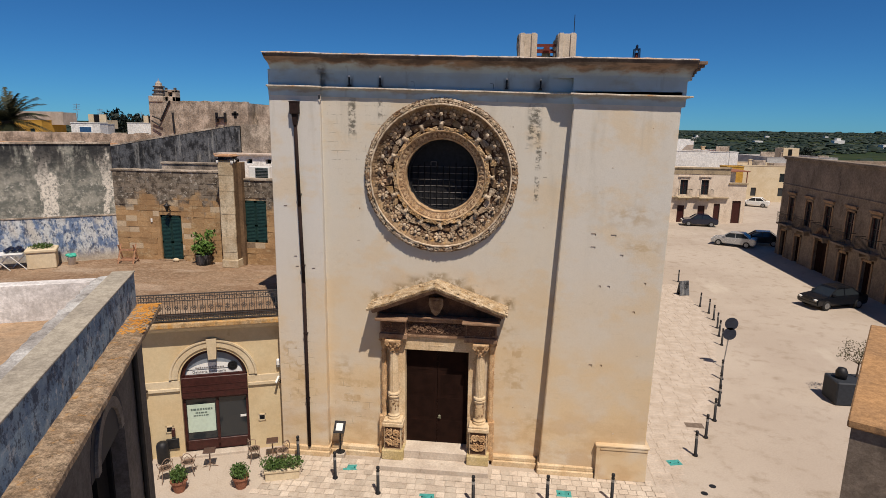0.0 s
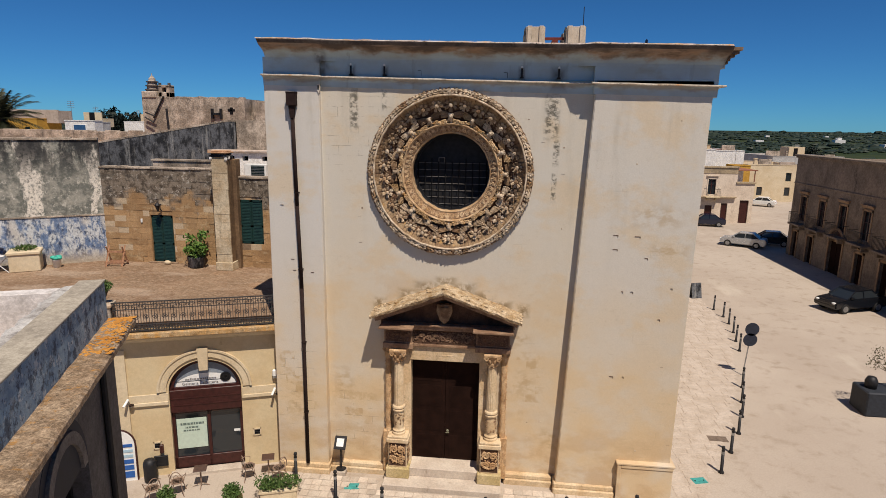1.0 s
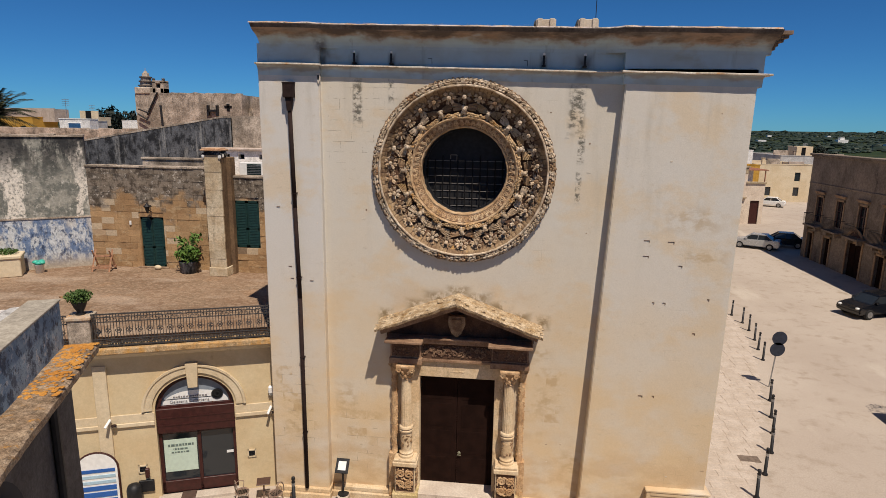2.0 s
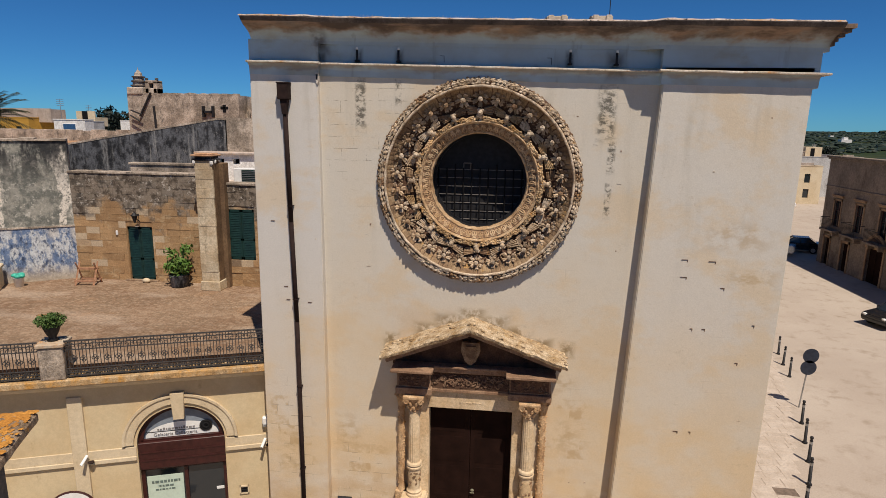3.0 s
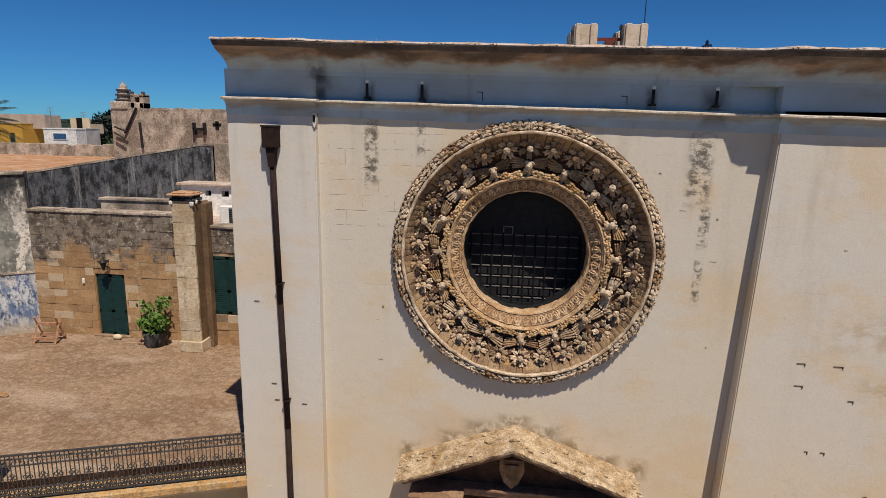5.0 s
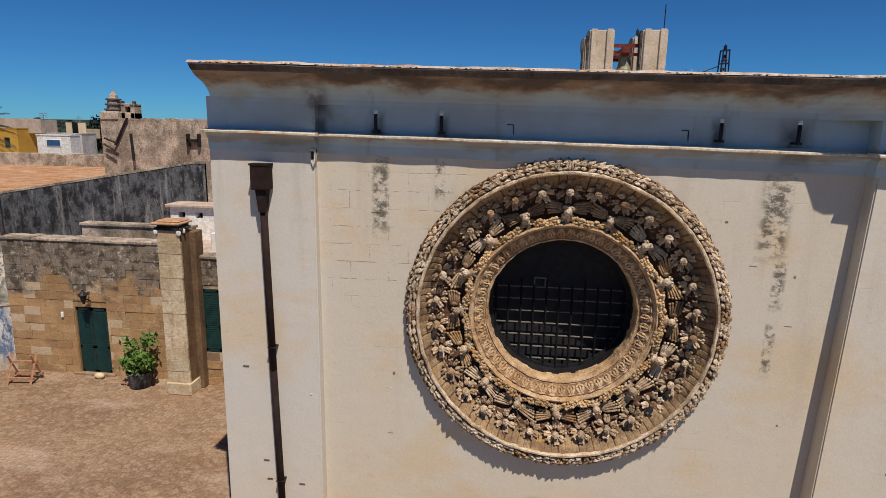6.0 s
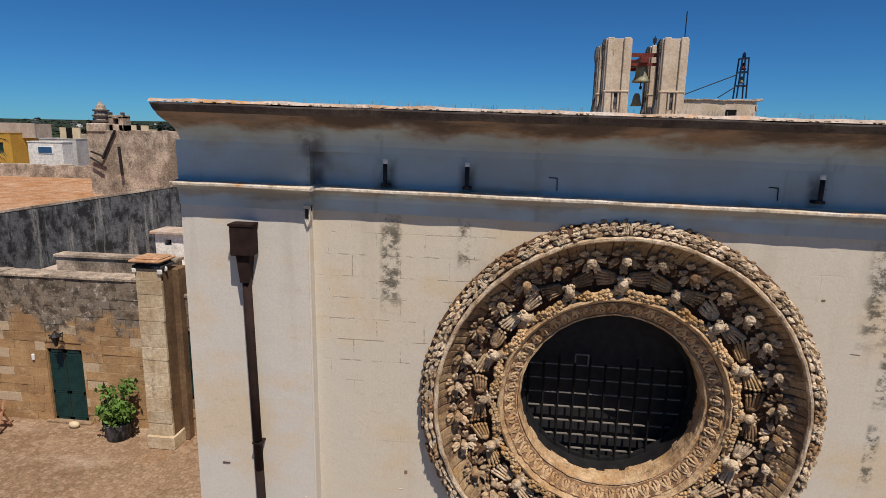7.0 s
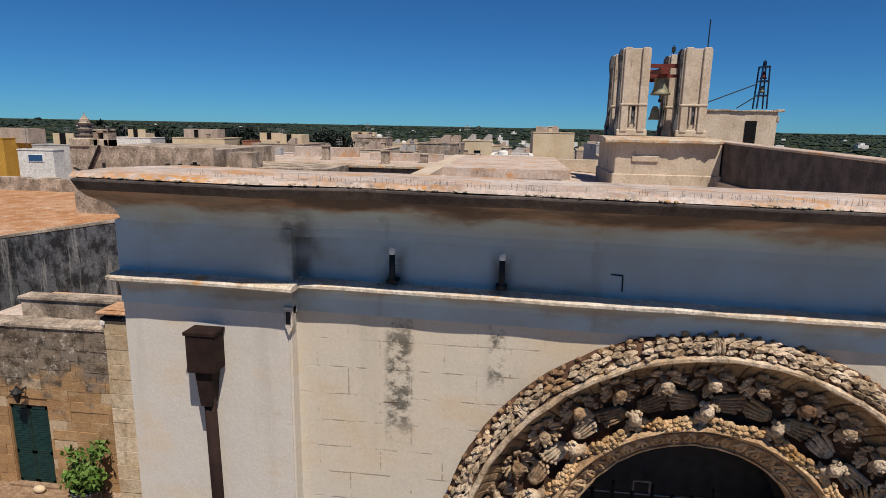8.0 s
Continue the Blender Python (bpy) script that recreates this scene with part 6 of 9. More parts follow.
for (xa, ya), (xb, yb) in zip(pts[2:], pts[3:] + pts[:1]):
    a = [bm.verts.new((xa, ya, 0)), bm.verts.new((xb, yb, 0)), bm.verts.new((xb, yb, 4.9)), bm.verts.new((xa, ya, 4.9))]
    bm.faces.new(a)
bmesh.ops.solidify(bm, geom=bm.faces, thickness=0.3)
single("wall_below_terrace", bm, CREAM, "plain cream walls under the terrace", "wall", "structure")

# the stone wall with the green door, built of courses
BY = 6.72
back = thing("terrace_wall", "wall of honey and grey tufa blocks with a door", "wall", kind="structure")
GX0, GX1, GZ = -8.12, -7.08, 7.40
bm = bmesh.new()
wall_grid(bm, 5.4, 9.42 - FLOOR_Z, 0.5, [(GX0 + 10.3, GX1 + 10.3, 0.0, GZ - FLOOR_Z)], pose(-10.3, BY + 0.03, FLOOR_Z))
part("core", bm, TUFA, back)
bm = bmesh.new()
for k in range(20):
    x = -10.35 + k * 0.2725
    box(bm, x, x + 0.2725, BY - 0.035 + 0.02 * noise.noise((x * 4, 1, 1)), BY + 0.55, 9.42, 9.50 + 0.03 * noise.noise((x * 3, 2, 1)), None, 0.012)
part("coping", bm, OLD_WALL, back)
BLOCKS = []            # stones of the walls: laid at the end of the file


def lay(parent, x0, x1, z0, z1, y, holes, rowh, wid, mats, grey_from, seed):
    BLOCKS.append((parent, x0, x1, z0, z1, y, holes, rowh, wid, mats, grey_from, seed))


lay(back, -10.3, -4.92, FLOOR_Z, 9.42, BY, [(GX0 - 0.02, GX1 + 0.02, FLOOR_Z, GZ + 0.02)], 0.262, 0.56, (TUFA, TUFA), 8.2, 5)


def louvred(name, label, x0, x1, z0, z1, y, rows, group=""):
    t = thing(name, label, "door" if "door" in name else "shutters", group=group)
    mid = (x0 + x1) / 2
    for a, b in ((x0, mid - 0.005), (mid + 0.005, x1)):
        bm = bmesh.new()
        for c, d, e, f in ((a, a + 0.07, z0, z1), (b - 0.07, b, z0, z1), (a, b, z0, z0 + 0.10), (a, b, z1 - 0.09, z1), (a, b, z0 + (z1 - z0) * 0.38, z0 + (z1 - z0) * 0.38 + 0.09)):
            box(bm, c, d, y, y + 0.05, e, f, None, 0.004)
        leaf = part("leaf", bm, GREEN_PAINT, t)
        bm = bmesh.new()
        box(bm, a + 0.05, b - 0.05, y + 0.04, y + 0.055, z0, z1)
        part("backing", bm, GREEN_PAINT, leaf)
        n = int((z1 - z0 - 0.2) / 0.065)
        bm = bmesh.new()
        for i in range(n):
            z = z0 + 0.11 + i * 0.065
            box(bm, 0, b - a - 0.13, 0, 0.06, 0, 0.008, Matrix.Translation((a + 0.065, y + 0.0, z)) @ Matrix.Rotation(radians(75), 4, "X"))
        part("louvres", bm, GREEN_PAINT, leaf)
    return t


louvred("green_door", "closed dark green louvred double door", GX0 + 0.03, GX1 - 0.03, FLOOR_Z + 0.03, GZ - 0.03, BY + 0.06, 2)
bm = bmesh.new()
box(bm, GX0 - 0.15, GX1 + 0.15, BY - 0.12, BY + 0.1, FLOOR_Z, FLOOR_Z + 0.05)
part("threshold", bm, TERRACE, back)
# iron lamp bracket with a tuft of growth over the door
wl = thing("wall_lantern", "dark iron wall lantern over the green door", "lamp")
bm = bmesh.new()
rod(bm, (-7.55, BY, 7.62), (-7.55, BY - 0.28, 7.78), 0.02)
rod(bm, (-7.55, BY, 7.9), (-7.55, BY - 0.28, 7.82), 0.015)
part("bracket", bm, IRON, wl)
bm = bmesh.new()
turned(bm, [(0.03, 7.60), (0.11, 7.86), (0.14, 7.88), (0.03, 8.0), (0.02, 8.04)], 8, Matrix.Translation((-7.55, BY - 0.28, 0)))
for k in range(4):
    rod(bm, (-7.55, BY - 0.28, 7.86), (-7.55 + 0.2 * math.cos(k * 1.57), BY - 0.28 + 0.2 * math.sin(k * 1.57), 7.9), 0.015)
part("lantern", bm, IRON, wl)
bm = bmesh.new()
box(bm, -8.55, -8.47, BY - 0.05, BY, 7.05, 7.22, None, 0.01)
single("door_bell", bm, WHITE, "small white door bell on the stone wall", "bell")

# tall pier and the wall with the shutter
PIER_STONE = rough_stone("pale pier tufa", (0.60, 0.52, 0.385), (0.46, 0.36, 0.235), (0.10, 0.085, 0.065), 0.85, 0.6, 0.5, vary=0.12)
STRIP_BROWN = rough_stone("dark brown strip", (0.20, 0.13, 0.075), (0.14, 0.09, 0.055), (0.04, 0.032, 0.026), 0.7, 0.6, 0.5)
pier = thing("stone_pier", "tall square pier of pale tufa with a capped top", "pier", kind="structure")
bm = bmesh.new()
box(bm, -4.64, -4.01, 5.84, 6.35, FLOOR_Z, 10.05)
part("shaft", bm, PIER_STONE, pier)
rr = random.Random(6)
for k in range(13):
    bm = bmesh.new()
    z = FLOOR_Z + 0.36 + k * 0.3446
    e = rr.uniform(-0.012, 0.012)
    box(bm, -4.66 + e, -3.99 + e, 5.82 + rr.uniform(-0.01, 0.01), 5.90, z, z + 0.340, None, 0.007)
    part("stone_block", bm, PIER_STONE, pier)
bm = bmesh.new()
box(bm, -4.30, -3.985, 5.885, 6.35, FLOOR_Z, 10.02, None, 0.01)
part("side_strip", bm, STRIP_BROWN, pier, "dark brown side of the pier")
bm = bmesh.new()
box(bm, -4.69, -3.94, 5.76, 6.35, FLOOR_Z, FLOOR_Z + 0.36, None, 0.02)
part("foot", bm, PIER_STONE, pier)
bm = bmesh.new()
box(bm, -4.70, -3.95, 5.78, 6.38, 10.05, 10.13, None, 0.015)
box(bm, -4.64, -4.01, 5.84, 6.36, 10.13, 10.21)
part("cap_neck", bm, DARK_WALL, pier, "dark neck under the cap")
bm = bmesh.new()
box(bm, -4.74, -3.93, 5.70, 6.44, 10.21, 10.27, None, 0.02)
box(bm, -4.66, -3.98, 5.82, 6.35, 10.26, 10.32, None, 0.03)
part("cap", bm, ROOF_ORANGE, pier, "orange-lichened flat cap")
bm = bmesh.new()
for x, y, z, s in ((-4.66, 5.80, 10.0, 0.07), (-4.0, 5.81, 9.98, 0.08), (-3.97, 6.0, 10.02, 0.07)):
    blob(bm, (x, y, z), (s, 0.04, s * 1.3), 1)
part("plaster_patch", bm, WHITEWASH, pier)
bm = bmesh.new()
box(bm, -4.62, -3.83, 6.30, 6.75, FLOOR_Z, 9.95, None, 0.02)
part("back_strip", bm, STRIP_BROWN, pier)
bm = bmesh.new()
rod(bm, (-4.83, 6.55, FLOOR_Z), (-4.78, 6.55, 9.4), 0.045, 8)
single("drain_pipe", bm, IRON, "dark drainpipe beside the tall pier", "pipe")
shutw = thing("shutter_wall", "weathered tufa wall with a green shutter", "wall", kind="structure")
SY = 6.55
bm = bmesh.new()
wall_grid(bm, 4.5, 9.12 - FLOOR_Z, 0.5, [(0.35, 1.35, 1.05, 2.98)], pose(-4.2, SY + 0.03, FLOOR_Z))
part("core", bm, TUFA, shutw)
lay(shutw, -3.93, 0.3, FLOOR_Z, 9.12, SY, [(-3.87, -2.83, FLOOR_Z + 1.03, FLOOR_Z + 3.0)], 0.262, 0.56, (TUFA, TUFA), 8.0, 9)
bm = bmesh.new()
box(bm, -3.95, 0.3, SY - 0.05, SY + 0.5, 9.12, 9.22, None, 0.02)
part("coping", bm, OLD_WALL, shutw)
louvred("green_shutters", "closed dark green louvred window shutters", -3.85, -2.85, FLOOR_Z + 1.06, FLOOR_Z + 2.97, SY + 0.02, 2)
# air-conditioning box on top of that wall
ac = thing("air_conditioner", "white air-conditioning box on a roof ledge", "air conditioner")
bm = bmesh.new()
box(bm, -4.05, -3.05, 7.6, 7.95, 9.0, 9.68, None, 0.02)
part("case", bm, WHITE, ac)
bm = bmesh.new()
box(bm, -3.72, -3.12, 7.58, 7.605, 9.07, 9.62)
part("grille", bm, GREEN_PAINT, ac)
for k in range(8):
    bm = bmesh.new()
    box(bm, -3.72, -3.12, 7.56, 7.585, 9.09 + k * 0.068, 9.11 + k * 0.068)
    part("slat", bm, GREY_METAL, ac)

# blue-washed wall: runs towards the camera from the corner
bw_ = thing("blue_washed_wall", "tall wall with flaking blue, white and grey limewash", "wall", kind="structure")
BLUE = pose(-10.28, 6.75, FLOOR_Z, 0, 0, 180 + 33) @ Matrix.Diagonal((1, -1, 1, 1))
bm = bmesh.new()
wall_grid(bm, 16.0, 10.62 - FLOOR_Z, 0.6, [], BLUE)
part("wall", bm, BLUEWASH, bw_)
bm = bmesh.new()
for i in range(32):
    u = i * 0.5
    h = 0.05 + 0.05 * noise.noise((u * 1.4, 4, 1))
    box(bm, u, u + 0.5, -0.06, 0.66, 10.62 - FLOOR_Z, 10.62 - FLOOR_Z + max(0.03, h + 0.04), BLUE, 0.01)
part("coping", bm, OLD_WALL, bw_)
bm = bmesh.new()
box(bm, 0.0, 16, -0.03, 0.0, 2.08, 2.15, BLUE, 0.004)
part("ledge", bm, OLD_WALL, bw_)

# upper walls behind
uw = thing("upper_wall", "high soot-stained rendered wall with a sloping top", "wall", kind="structure")
bm = bmesh.new()
prism(bm, [(-20.0, 8.0), (-5.9, 8.0), (-5.9, 11.52), (-6.4, 11.50), (-14.2, 10.18), (-20.0, 9.2)], 11.0, 11.5)
part("wall", bm, DARK_WALL, uw)
bm = bmesh.new()
prism(bm, [(-20.0, 9.2), (-14.2, 10.18), (-6.4, 11.50), (-5.9, 11.52), (-5.9, 11.60), (-6.4, 11.58), (-14.2, 10.26), (-20.0, 9.28)], 10.985, 11.56)
part("coping", bm, OLD_WALL, uw)
bm = bmesh.new()
box(bm, -5.95, 0.3, 11.0, 11.5, 8.0, 11.6)
part("end_wall", bm, OLD_WALL, uw)
rf = thing("side_roof", "ochre lime-washed roof with a low parapet", "roof", kind="structure")
bm = bmesh.new()
box(bm, -48, -5.9, 11.56, 28.0, 9.5, 9.87)
part("slab", bm, ROOF_ORANGE, rf)
bm = bmesh.new()
for k in range(31):
    x = -48 + k
    box(bm, x, x + 1.0, 28.0, 28.5, 9.5, 10.68 + 0.10 * noise.noise((x * 0.9, 2, 2)), None, 0.02)
part("parapet", bm, OLD_WALL, rf)
bm = bmesh.new()
box(bm, -8.55, -4.9, 7.95, 8.3, 8.6, 9.70)
box(bm, -8.6, -4.85, 7.9, 8.35, 9.70, 9.78, None, 0.01)
part("back_parapet", bm, OLD_WALL, rf)
bm = bmesh.new()
box(bm, -10.2, 0.3, 7.2, 11.0, 8.7, 8.95)
part("lower_slab", bm, ROOF_LIME, rf)
bm = bmesh.new()
turned(bm, [(0.16, 9.15), (0.2, 9.18), (0.22, 9.45), (0.24, 9.46), (0.24, 9.50)], 14, Matrix.Translation((-7.2, 7.62, -0.2)))
single("black_tub", bm, IRON, "black plastic tub on the roof ledge", "tub", smooth=True)

shed = thing("roof_shed", "low whitewashed roof shed with small dark windows", "shed")
bm = bmesh.new()
wall_grid(bm, 6.6, 1.10, 0.6, [(0.3, 0.55, 0.72, 0.92), (0.95, 1.2, 0.72, 0.92), (1.6, 1.9, 0.70, 0.92), (2.6, 2.9, 0.70, 0.92)], pose(-6.9, 10.2, 8.95))
part("wall", bm, WHITEWASH, shed)
bm = bmesh.new()
box(bm, -6.75, -0.4, 10.5, 10.6, 9.5, 9.95)
part("backing", bm, DARK, shed)
bm = bmesh.new()
box(bm, -7.0, -0.25, 10.05, 11.0, 10.05, 10.15, None, 0.02)
part("roof", bm, ROOF_LIME, shed)

# house with the turret and old aerials
hs = thing("turreted_house", "old rough-stone house with a small corner turret", "house")
bm = bmesh.new()
wall_grid(bm, 7.1, 13.0, 7.0, [], pose(-16.8, 20.5, 0))
part("wall", bm, OLD_WALL, hs)
bm = bmesh.new()
prev = None
for i in range(30):
    x = -16.0 + i * 0.215
    top = 13.09 + 0.07 * noise.noise((x * 2, 1, 5)) + 0.05 * noise.noise((x * 6, 2, 5))
    cur = [bm.verts.new((x, 20.495, 12.98)), bm.verts.new((x, 20.495, top)), bm.verts.new((x, 20.9, top)), bm.verts.new((x, 20.9, 12.98))]
    if prev:
        for k in range(4):
            bm.faces.new((prev[k], cur[k], cur[(k + 1) % 4], prev[(k + 1) % 4]))
    else:
        bm.faces.new(cur)
    prev = cur
bm.faces.new(prev)
part("coping", bm, OLD_WALL, hs)
bm = bmesh.new()
box(bm, -16.78, -15.75, 20.44, 21.4, 13.0, 13.42, None, 0.04)
turned(bm, [(0.48, 13.38), (0.42, 13.46), (0.37, 13.5), (0.35, 13.70), (0.31, 13.92), (0.27, 14.10), (0.22, 14.14), (0.20, 14.30), (0.12, 14.34), (0.08, 14.44)], 12, Matrix.Translation((-16.25, 20.95, 0)))
rod(bm, (-16.25, 20.95, 14.25), (-16.25, 20.95, 14.62), 0.05, 6, 0.015)
part("turret", bm, OLD_WALL, hs)
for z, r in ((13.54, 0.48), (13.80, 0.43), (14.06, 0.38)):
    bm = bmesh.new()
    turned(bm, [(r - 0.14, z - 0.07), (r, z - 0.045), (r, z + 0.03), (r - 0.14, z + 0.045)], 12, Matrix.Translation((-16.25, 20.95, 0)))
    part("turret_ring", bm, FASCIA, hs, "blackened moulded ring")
bm = bmesh.new()
for a, b, c, d in ((-15.62, -15.38, 13.0, 13.78), (-15.10, -14.86, 13.0, 13.78), (-15.62, -14.86, 13.66, 13.84), (-15.62, -14.86, 13.0, 13.38)):
    box(bm, a, b, 20.55, 21.2, c, d, None, 0.03)
part("chimney", bm, OLD_WALL, hs, "square stone chimney head with an opening")
bm = bmesh.new()
box(bm, -15.40, -15.08, 20.9, 21.1, 13.36, 13.68)
part("chimney_mouth", bm, DARK_WALL, hs)
for x in (-15.60, -14.95):
    bm = bmesh.new()
    box(bm, x - 0.04, x + 0.12, 20.6, 20.75, 13.83, 13.98, None, 0.02)
    part("chimney_stump", bm, DARK_WALL, hs)
bm = bmesh.new()
box(bm, -10.72, -10.50, 20.46, 20.52, 12.0, 12.45, None, 0.03)
box(bm, -10.86, -10.36, 20.46, 20.52, 12.18, 12.34, None, 0.03)
part("wall_hole", bm, DARK, hs, "small dark cross-shaped opening")
bm = bmesh.new()
box(bm, -11.95, -11.83, 20.3, 20.5, 11.7, 12.35)
box(bm, -11.35, -11.23, 20.3, 20.5, 11.7, 12.35)
box(bm, -11.9, -11.3, 20.3, 20.5, 11.95, 12.08)
part("wall_iron", bm, IRON, hs)
bm = bmesh.new()
rod(bm, (-15.2, 20.4, 13.1), (-16.0, 20.4, 11.7), 0.06, 6)
rod(bm, (-16.45, 20.2, 12.05), (-15.75, 20.2, 11.8), 0.05, 6)
rod(bm, (-16.5, 20.2, 11.75), (-15.9, 20.2, 11.4), 0.05, 6)
part("aerial", bm, IRON, hs, "dark leaning iron bracket")
bm = bmesh.new()
rod(bm, (-15.0, 20.3, 12.3), (-14.95, 20.3, 10.9), 0.07, 6)
part("wall_pipe", bm, IRON, hs)
bm = bmesh.new()
wall_grid(bm, 5.0, 12.2, 5.0, [], pose(-9.7, 21.5, 0))
wall_grid(bm, 1.1, 12.9, 1.2, [], pose(-9.2, 21.0, 0))
part("annex", bm, OLD_WALL, hs)

# ---- things on the terrace ----
TRESTLE_WOOD = plain("sun-bleached reddish wood", (0.36, 0.19, 0.11), 0.8)
sh = thing("sawhorse", "folding weathered wooden trestle standing on the terrace", "trestle", pose(-9.35, 5.95, FLOOR_Z, 0, 0, 8))
for x in (-0.34, 0.34):
    for s in (-1, 1):
        bm = bmesh.new()
        rod(bm, (x, s * 0.30, 0), (x, -s * 0.14, 0.86), 0.036, 4)
        part("leg", bm, TRESTLE_WOOD, sh)
for z, y in ((0.56, 0.04), (0.12, 0.2), (0.12, -0.2)):
    bm = bmesh.new()
    box(bm, -0.40, 0.40, y - 0.035, y + 0.035, z, z + 0.07)
    part("crossbar", bm, TRESTLE_WOOD, sh)
pl = thing("stone_planter", "square pale stone planter with sparse plants", "planter", pose(-12.45, 4.55, FLOOR_Z, 0, 0, 33))
bm = bmesh.new()
box(bm, -0.55, 0.55, -0.45, 0.45, 0, 0.80, None, 0.03)
box(bm, -0.60, 0.60, -0.50, 0.50, 0.72, 0.86, None, 0.03)
part("trough", bm, CREAM, pl)
bm = bmesh.new()
leaves(bm, (0, 0, 0.95), (0.5, 0.4, 0.13), 260, 0.06, random.Random(8))
part("plants", bm, LEAF, pl)
bk = thing("bucket", "white bucket with a green bag in it", "bucket", pose(-11.55, 5.15, FLOOR_Z))
bm = bmesh.new()
turned(bm, [(0.14, 0), (0.18, 0.34), (0.19, 0.35)], 16)
part("pail", bm, WHITE, bk, smooth=True)
bm = bmesh.new()
for k in range(5):
    blob(bm, (0.12 * math.cos(k * 1.3), 0.10 * math.sin(k * 1.3), 0.42 + 0.03 * (k % 2)), (0.13, 0.12, 0.08), 2)
part("bag", bm, plain("green plastic", (0.05, 0.40, 0.30), 0.4), bk, smooth=True)
bm = bmesh.new()
for k in range(6):
    blob(bm, (-8.05 + 0.16 * k % 0.5, 2.1 + 0.05 * (k % 3), FLOOR_Z + 0.03), (0.28, 0.10, 0.05))
for v in bm.verts:
    v.co.z = max(v.co.z, FLOOR_Z)
single("sack", bm, RAW_WOOD, "flattened brown sack lying on the terrace floor", "sack")
# folding table and chairs in white at the far side
tb = thing("garden_table", "white folding garden table beside a dark bundle", "table", pose(-13.35, 3.95, FLOOR_Z, 0, 0, 33))
bm = bmesh.new()
box(bm, -0.6, 0.4, -0.35, 0.35, 0.68, 0.72, None, 0.01)
part("tabletop", bm, WHITE, tb)
for sx in (-0.4, 0.2):
    for s in (-1, 1):
        bm = bmesh.new()
        rod(bm, (sx - s * 0.3, s * 0.3, 0), (sx + s * 0.3, s * 0.3, 0.68), 0.02)
        part("leg", bm, WHITE, tb)
bm = bmesh.new()
for k in range(7):
    blob(bm, (-0.2 + 0.09 * k, 0.05 * (k % 2), 0.82 + 0.05 * (k % 3)), (0.14, 0.13, 0.11), 1)
part("bundle", bm, CARPAINT_BLUE, tb, "dark blue bundle of cloth")
pp = thing("potted_fig", "leafy green fig growing in a dark pot", "potted plant", pose(-5.75, 6.15, FLOOR_Z))
bm = bmesh.new()
turned(bm, [(0.26, 0), (0.30, 0.05), (0.36, 0.46), (0.38, 0.5), (0.33, 0.5), (0.30, 0.4)], 16)
part("pot", bm, DARK_WALL, pp, smooth=True)
bm = bmesh.new()
rr = random.Random(4)
for k in range(9):
    a = rr.uniform(0, 6.28)
    rod(bm, (0, 0, 0.4), (0.4 * math.cos(a), 0.28 * math.sin(a), rr.uniform(0.9, 1.5)), 0.02, 5, 0.008)
part("stems", bm, BARK, pp)
bm = bmesh.new()
for k in range(9):
    leaves(bm, (rr.uniform(-0.45, 0.4), rr.uniform(-0.3, 0.2), rr.uniform(0.65, 1.45)), (0.26, 0.24, 0.24), 60, 0.10, rr)
leaves(bm, (0, -0.1, 0.75), (0.6, 0.4, 0.35), 160, 0.09, rr)
part("leaves", bm, LEAF_FIG, pp)
bm = bmesh.new()
blob(bm, (-7.3, 6.45, FLOOR_Z + 0.09), (0.16, 0.10, 0.10), 2)
for v in bm.verts:
    v.co.z = max(v.co.z, FLOOR_Z + 0.001)
single("white_bowl", bm, CREAM, "small pale bowl by the green door", "bowl", smooth=True)

# ---- near house with the roof parapet ----
NEAR = Matrix(((-0.923, 0.385, 0, 1.21), (-0.385, -0.923, 0, -9.22), (0, 0, 1, 0), (0, 0, 0, 1)))   # local x away from the street, y towards the viewer
nh = thing("near_house", "grey street house with a stained parapet and lichened ledge", "house")
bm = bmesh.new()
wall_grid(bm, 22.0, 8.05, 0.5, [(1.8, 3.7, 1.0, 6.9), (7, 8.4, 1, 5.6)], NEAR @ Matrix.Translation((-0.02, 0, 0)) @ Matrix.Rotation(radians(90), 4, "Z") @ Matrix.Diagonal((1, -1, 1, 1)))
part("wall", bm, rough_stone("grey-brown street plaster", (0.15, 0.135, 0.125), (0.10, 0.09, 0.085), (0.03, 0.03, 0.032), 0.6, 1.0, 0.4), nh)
bm = bmesh.new()
box(bm, 0.49, 9.0, 0.004, 0.4, 0, 8.05, NEAR)
box(bm, 8.6, 9.0, 0.0, 22, 0, 8.05, NEAR)
box(bm, 0.49, 8.6, 21.6, 22, 0, 8.05, NEAR)
part("side_wall", bm, CREAM, nh)
for y0, y1, z1 in ((1.8, 3.7, 6.9), (7.0, 8.4, 5.6)):
    bm = bmesh.new()
    box(bm, 0.25, 0.32, y0, y1, 1.0, z1, NEAR)
    box(bm, 0.18, 0.26, y0 + 0.1, y0 + 0.18, 1.0, z1, NEAR)
    box(bm, 0.18, 0.26, (y0 + y1) / 2 - 0.04, (y0 + y1) / 2 + 0.04, 1.0, z1, NEAR)
    part("window", bm, DARK, nh, "dark tall window")
bm = bmesh.new()
arc = [(2.75 + 0.95 * math.cos(math.pi * i / 20), 6.9 + 0.92 * math.sin(math.pi * i / 20)) for i in range(21)]
lo, hi = [bm.verts.new(NEAR @ V((-0.026, y, z))) for y, z in arc], [bm.verts.new(NEAR @ V((0.0, y, z))) for y, z in arc]
bm.faces.new(lo)
for i in range(20):
    bm.faces.new((lo[i], lo[i + 1], hi[i + 1], hi[i]))
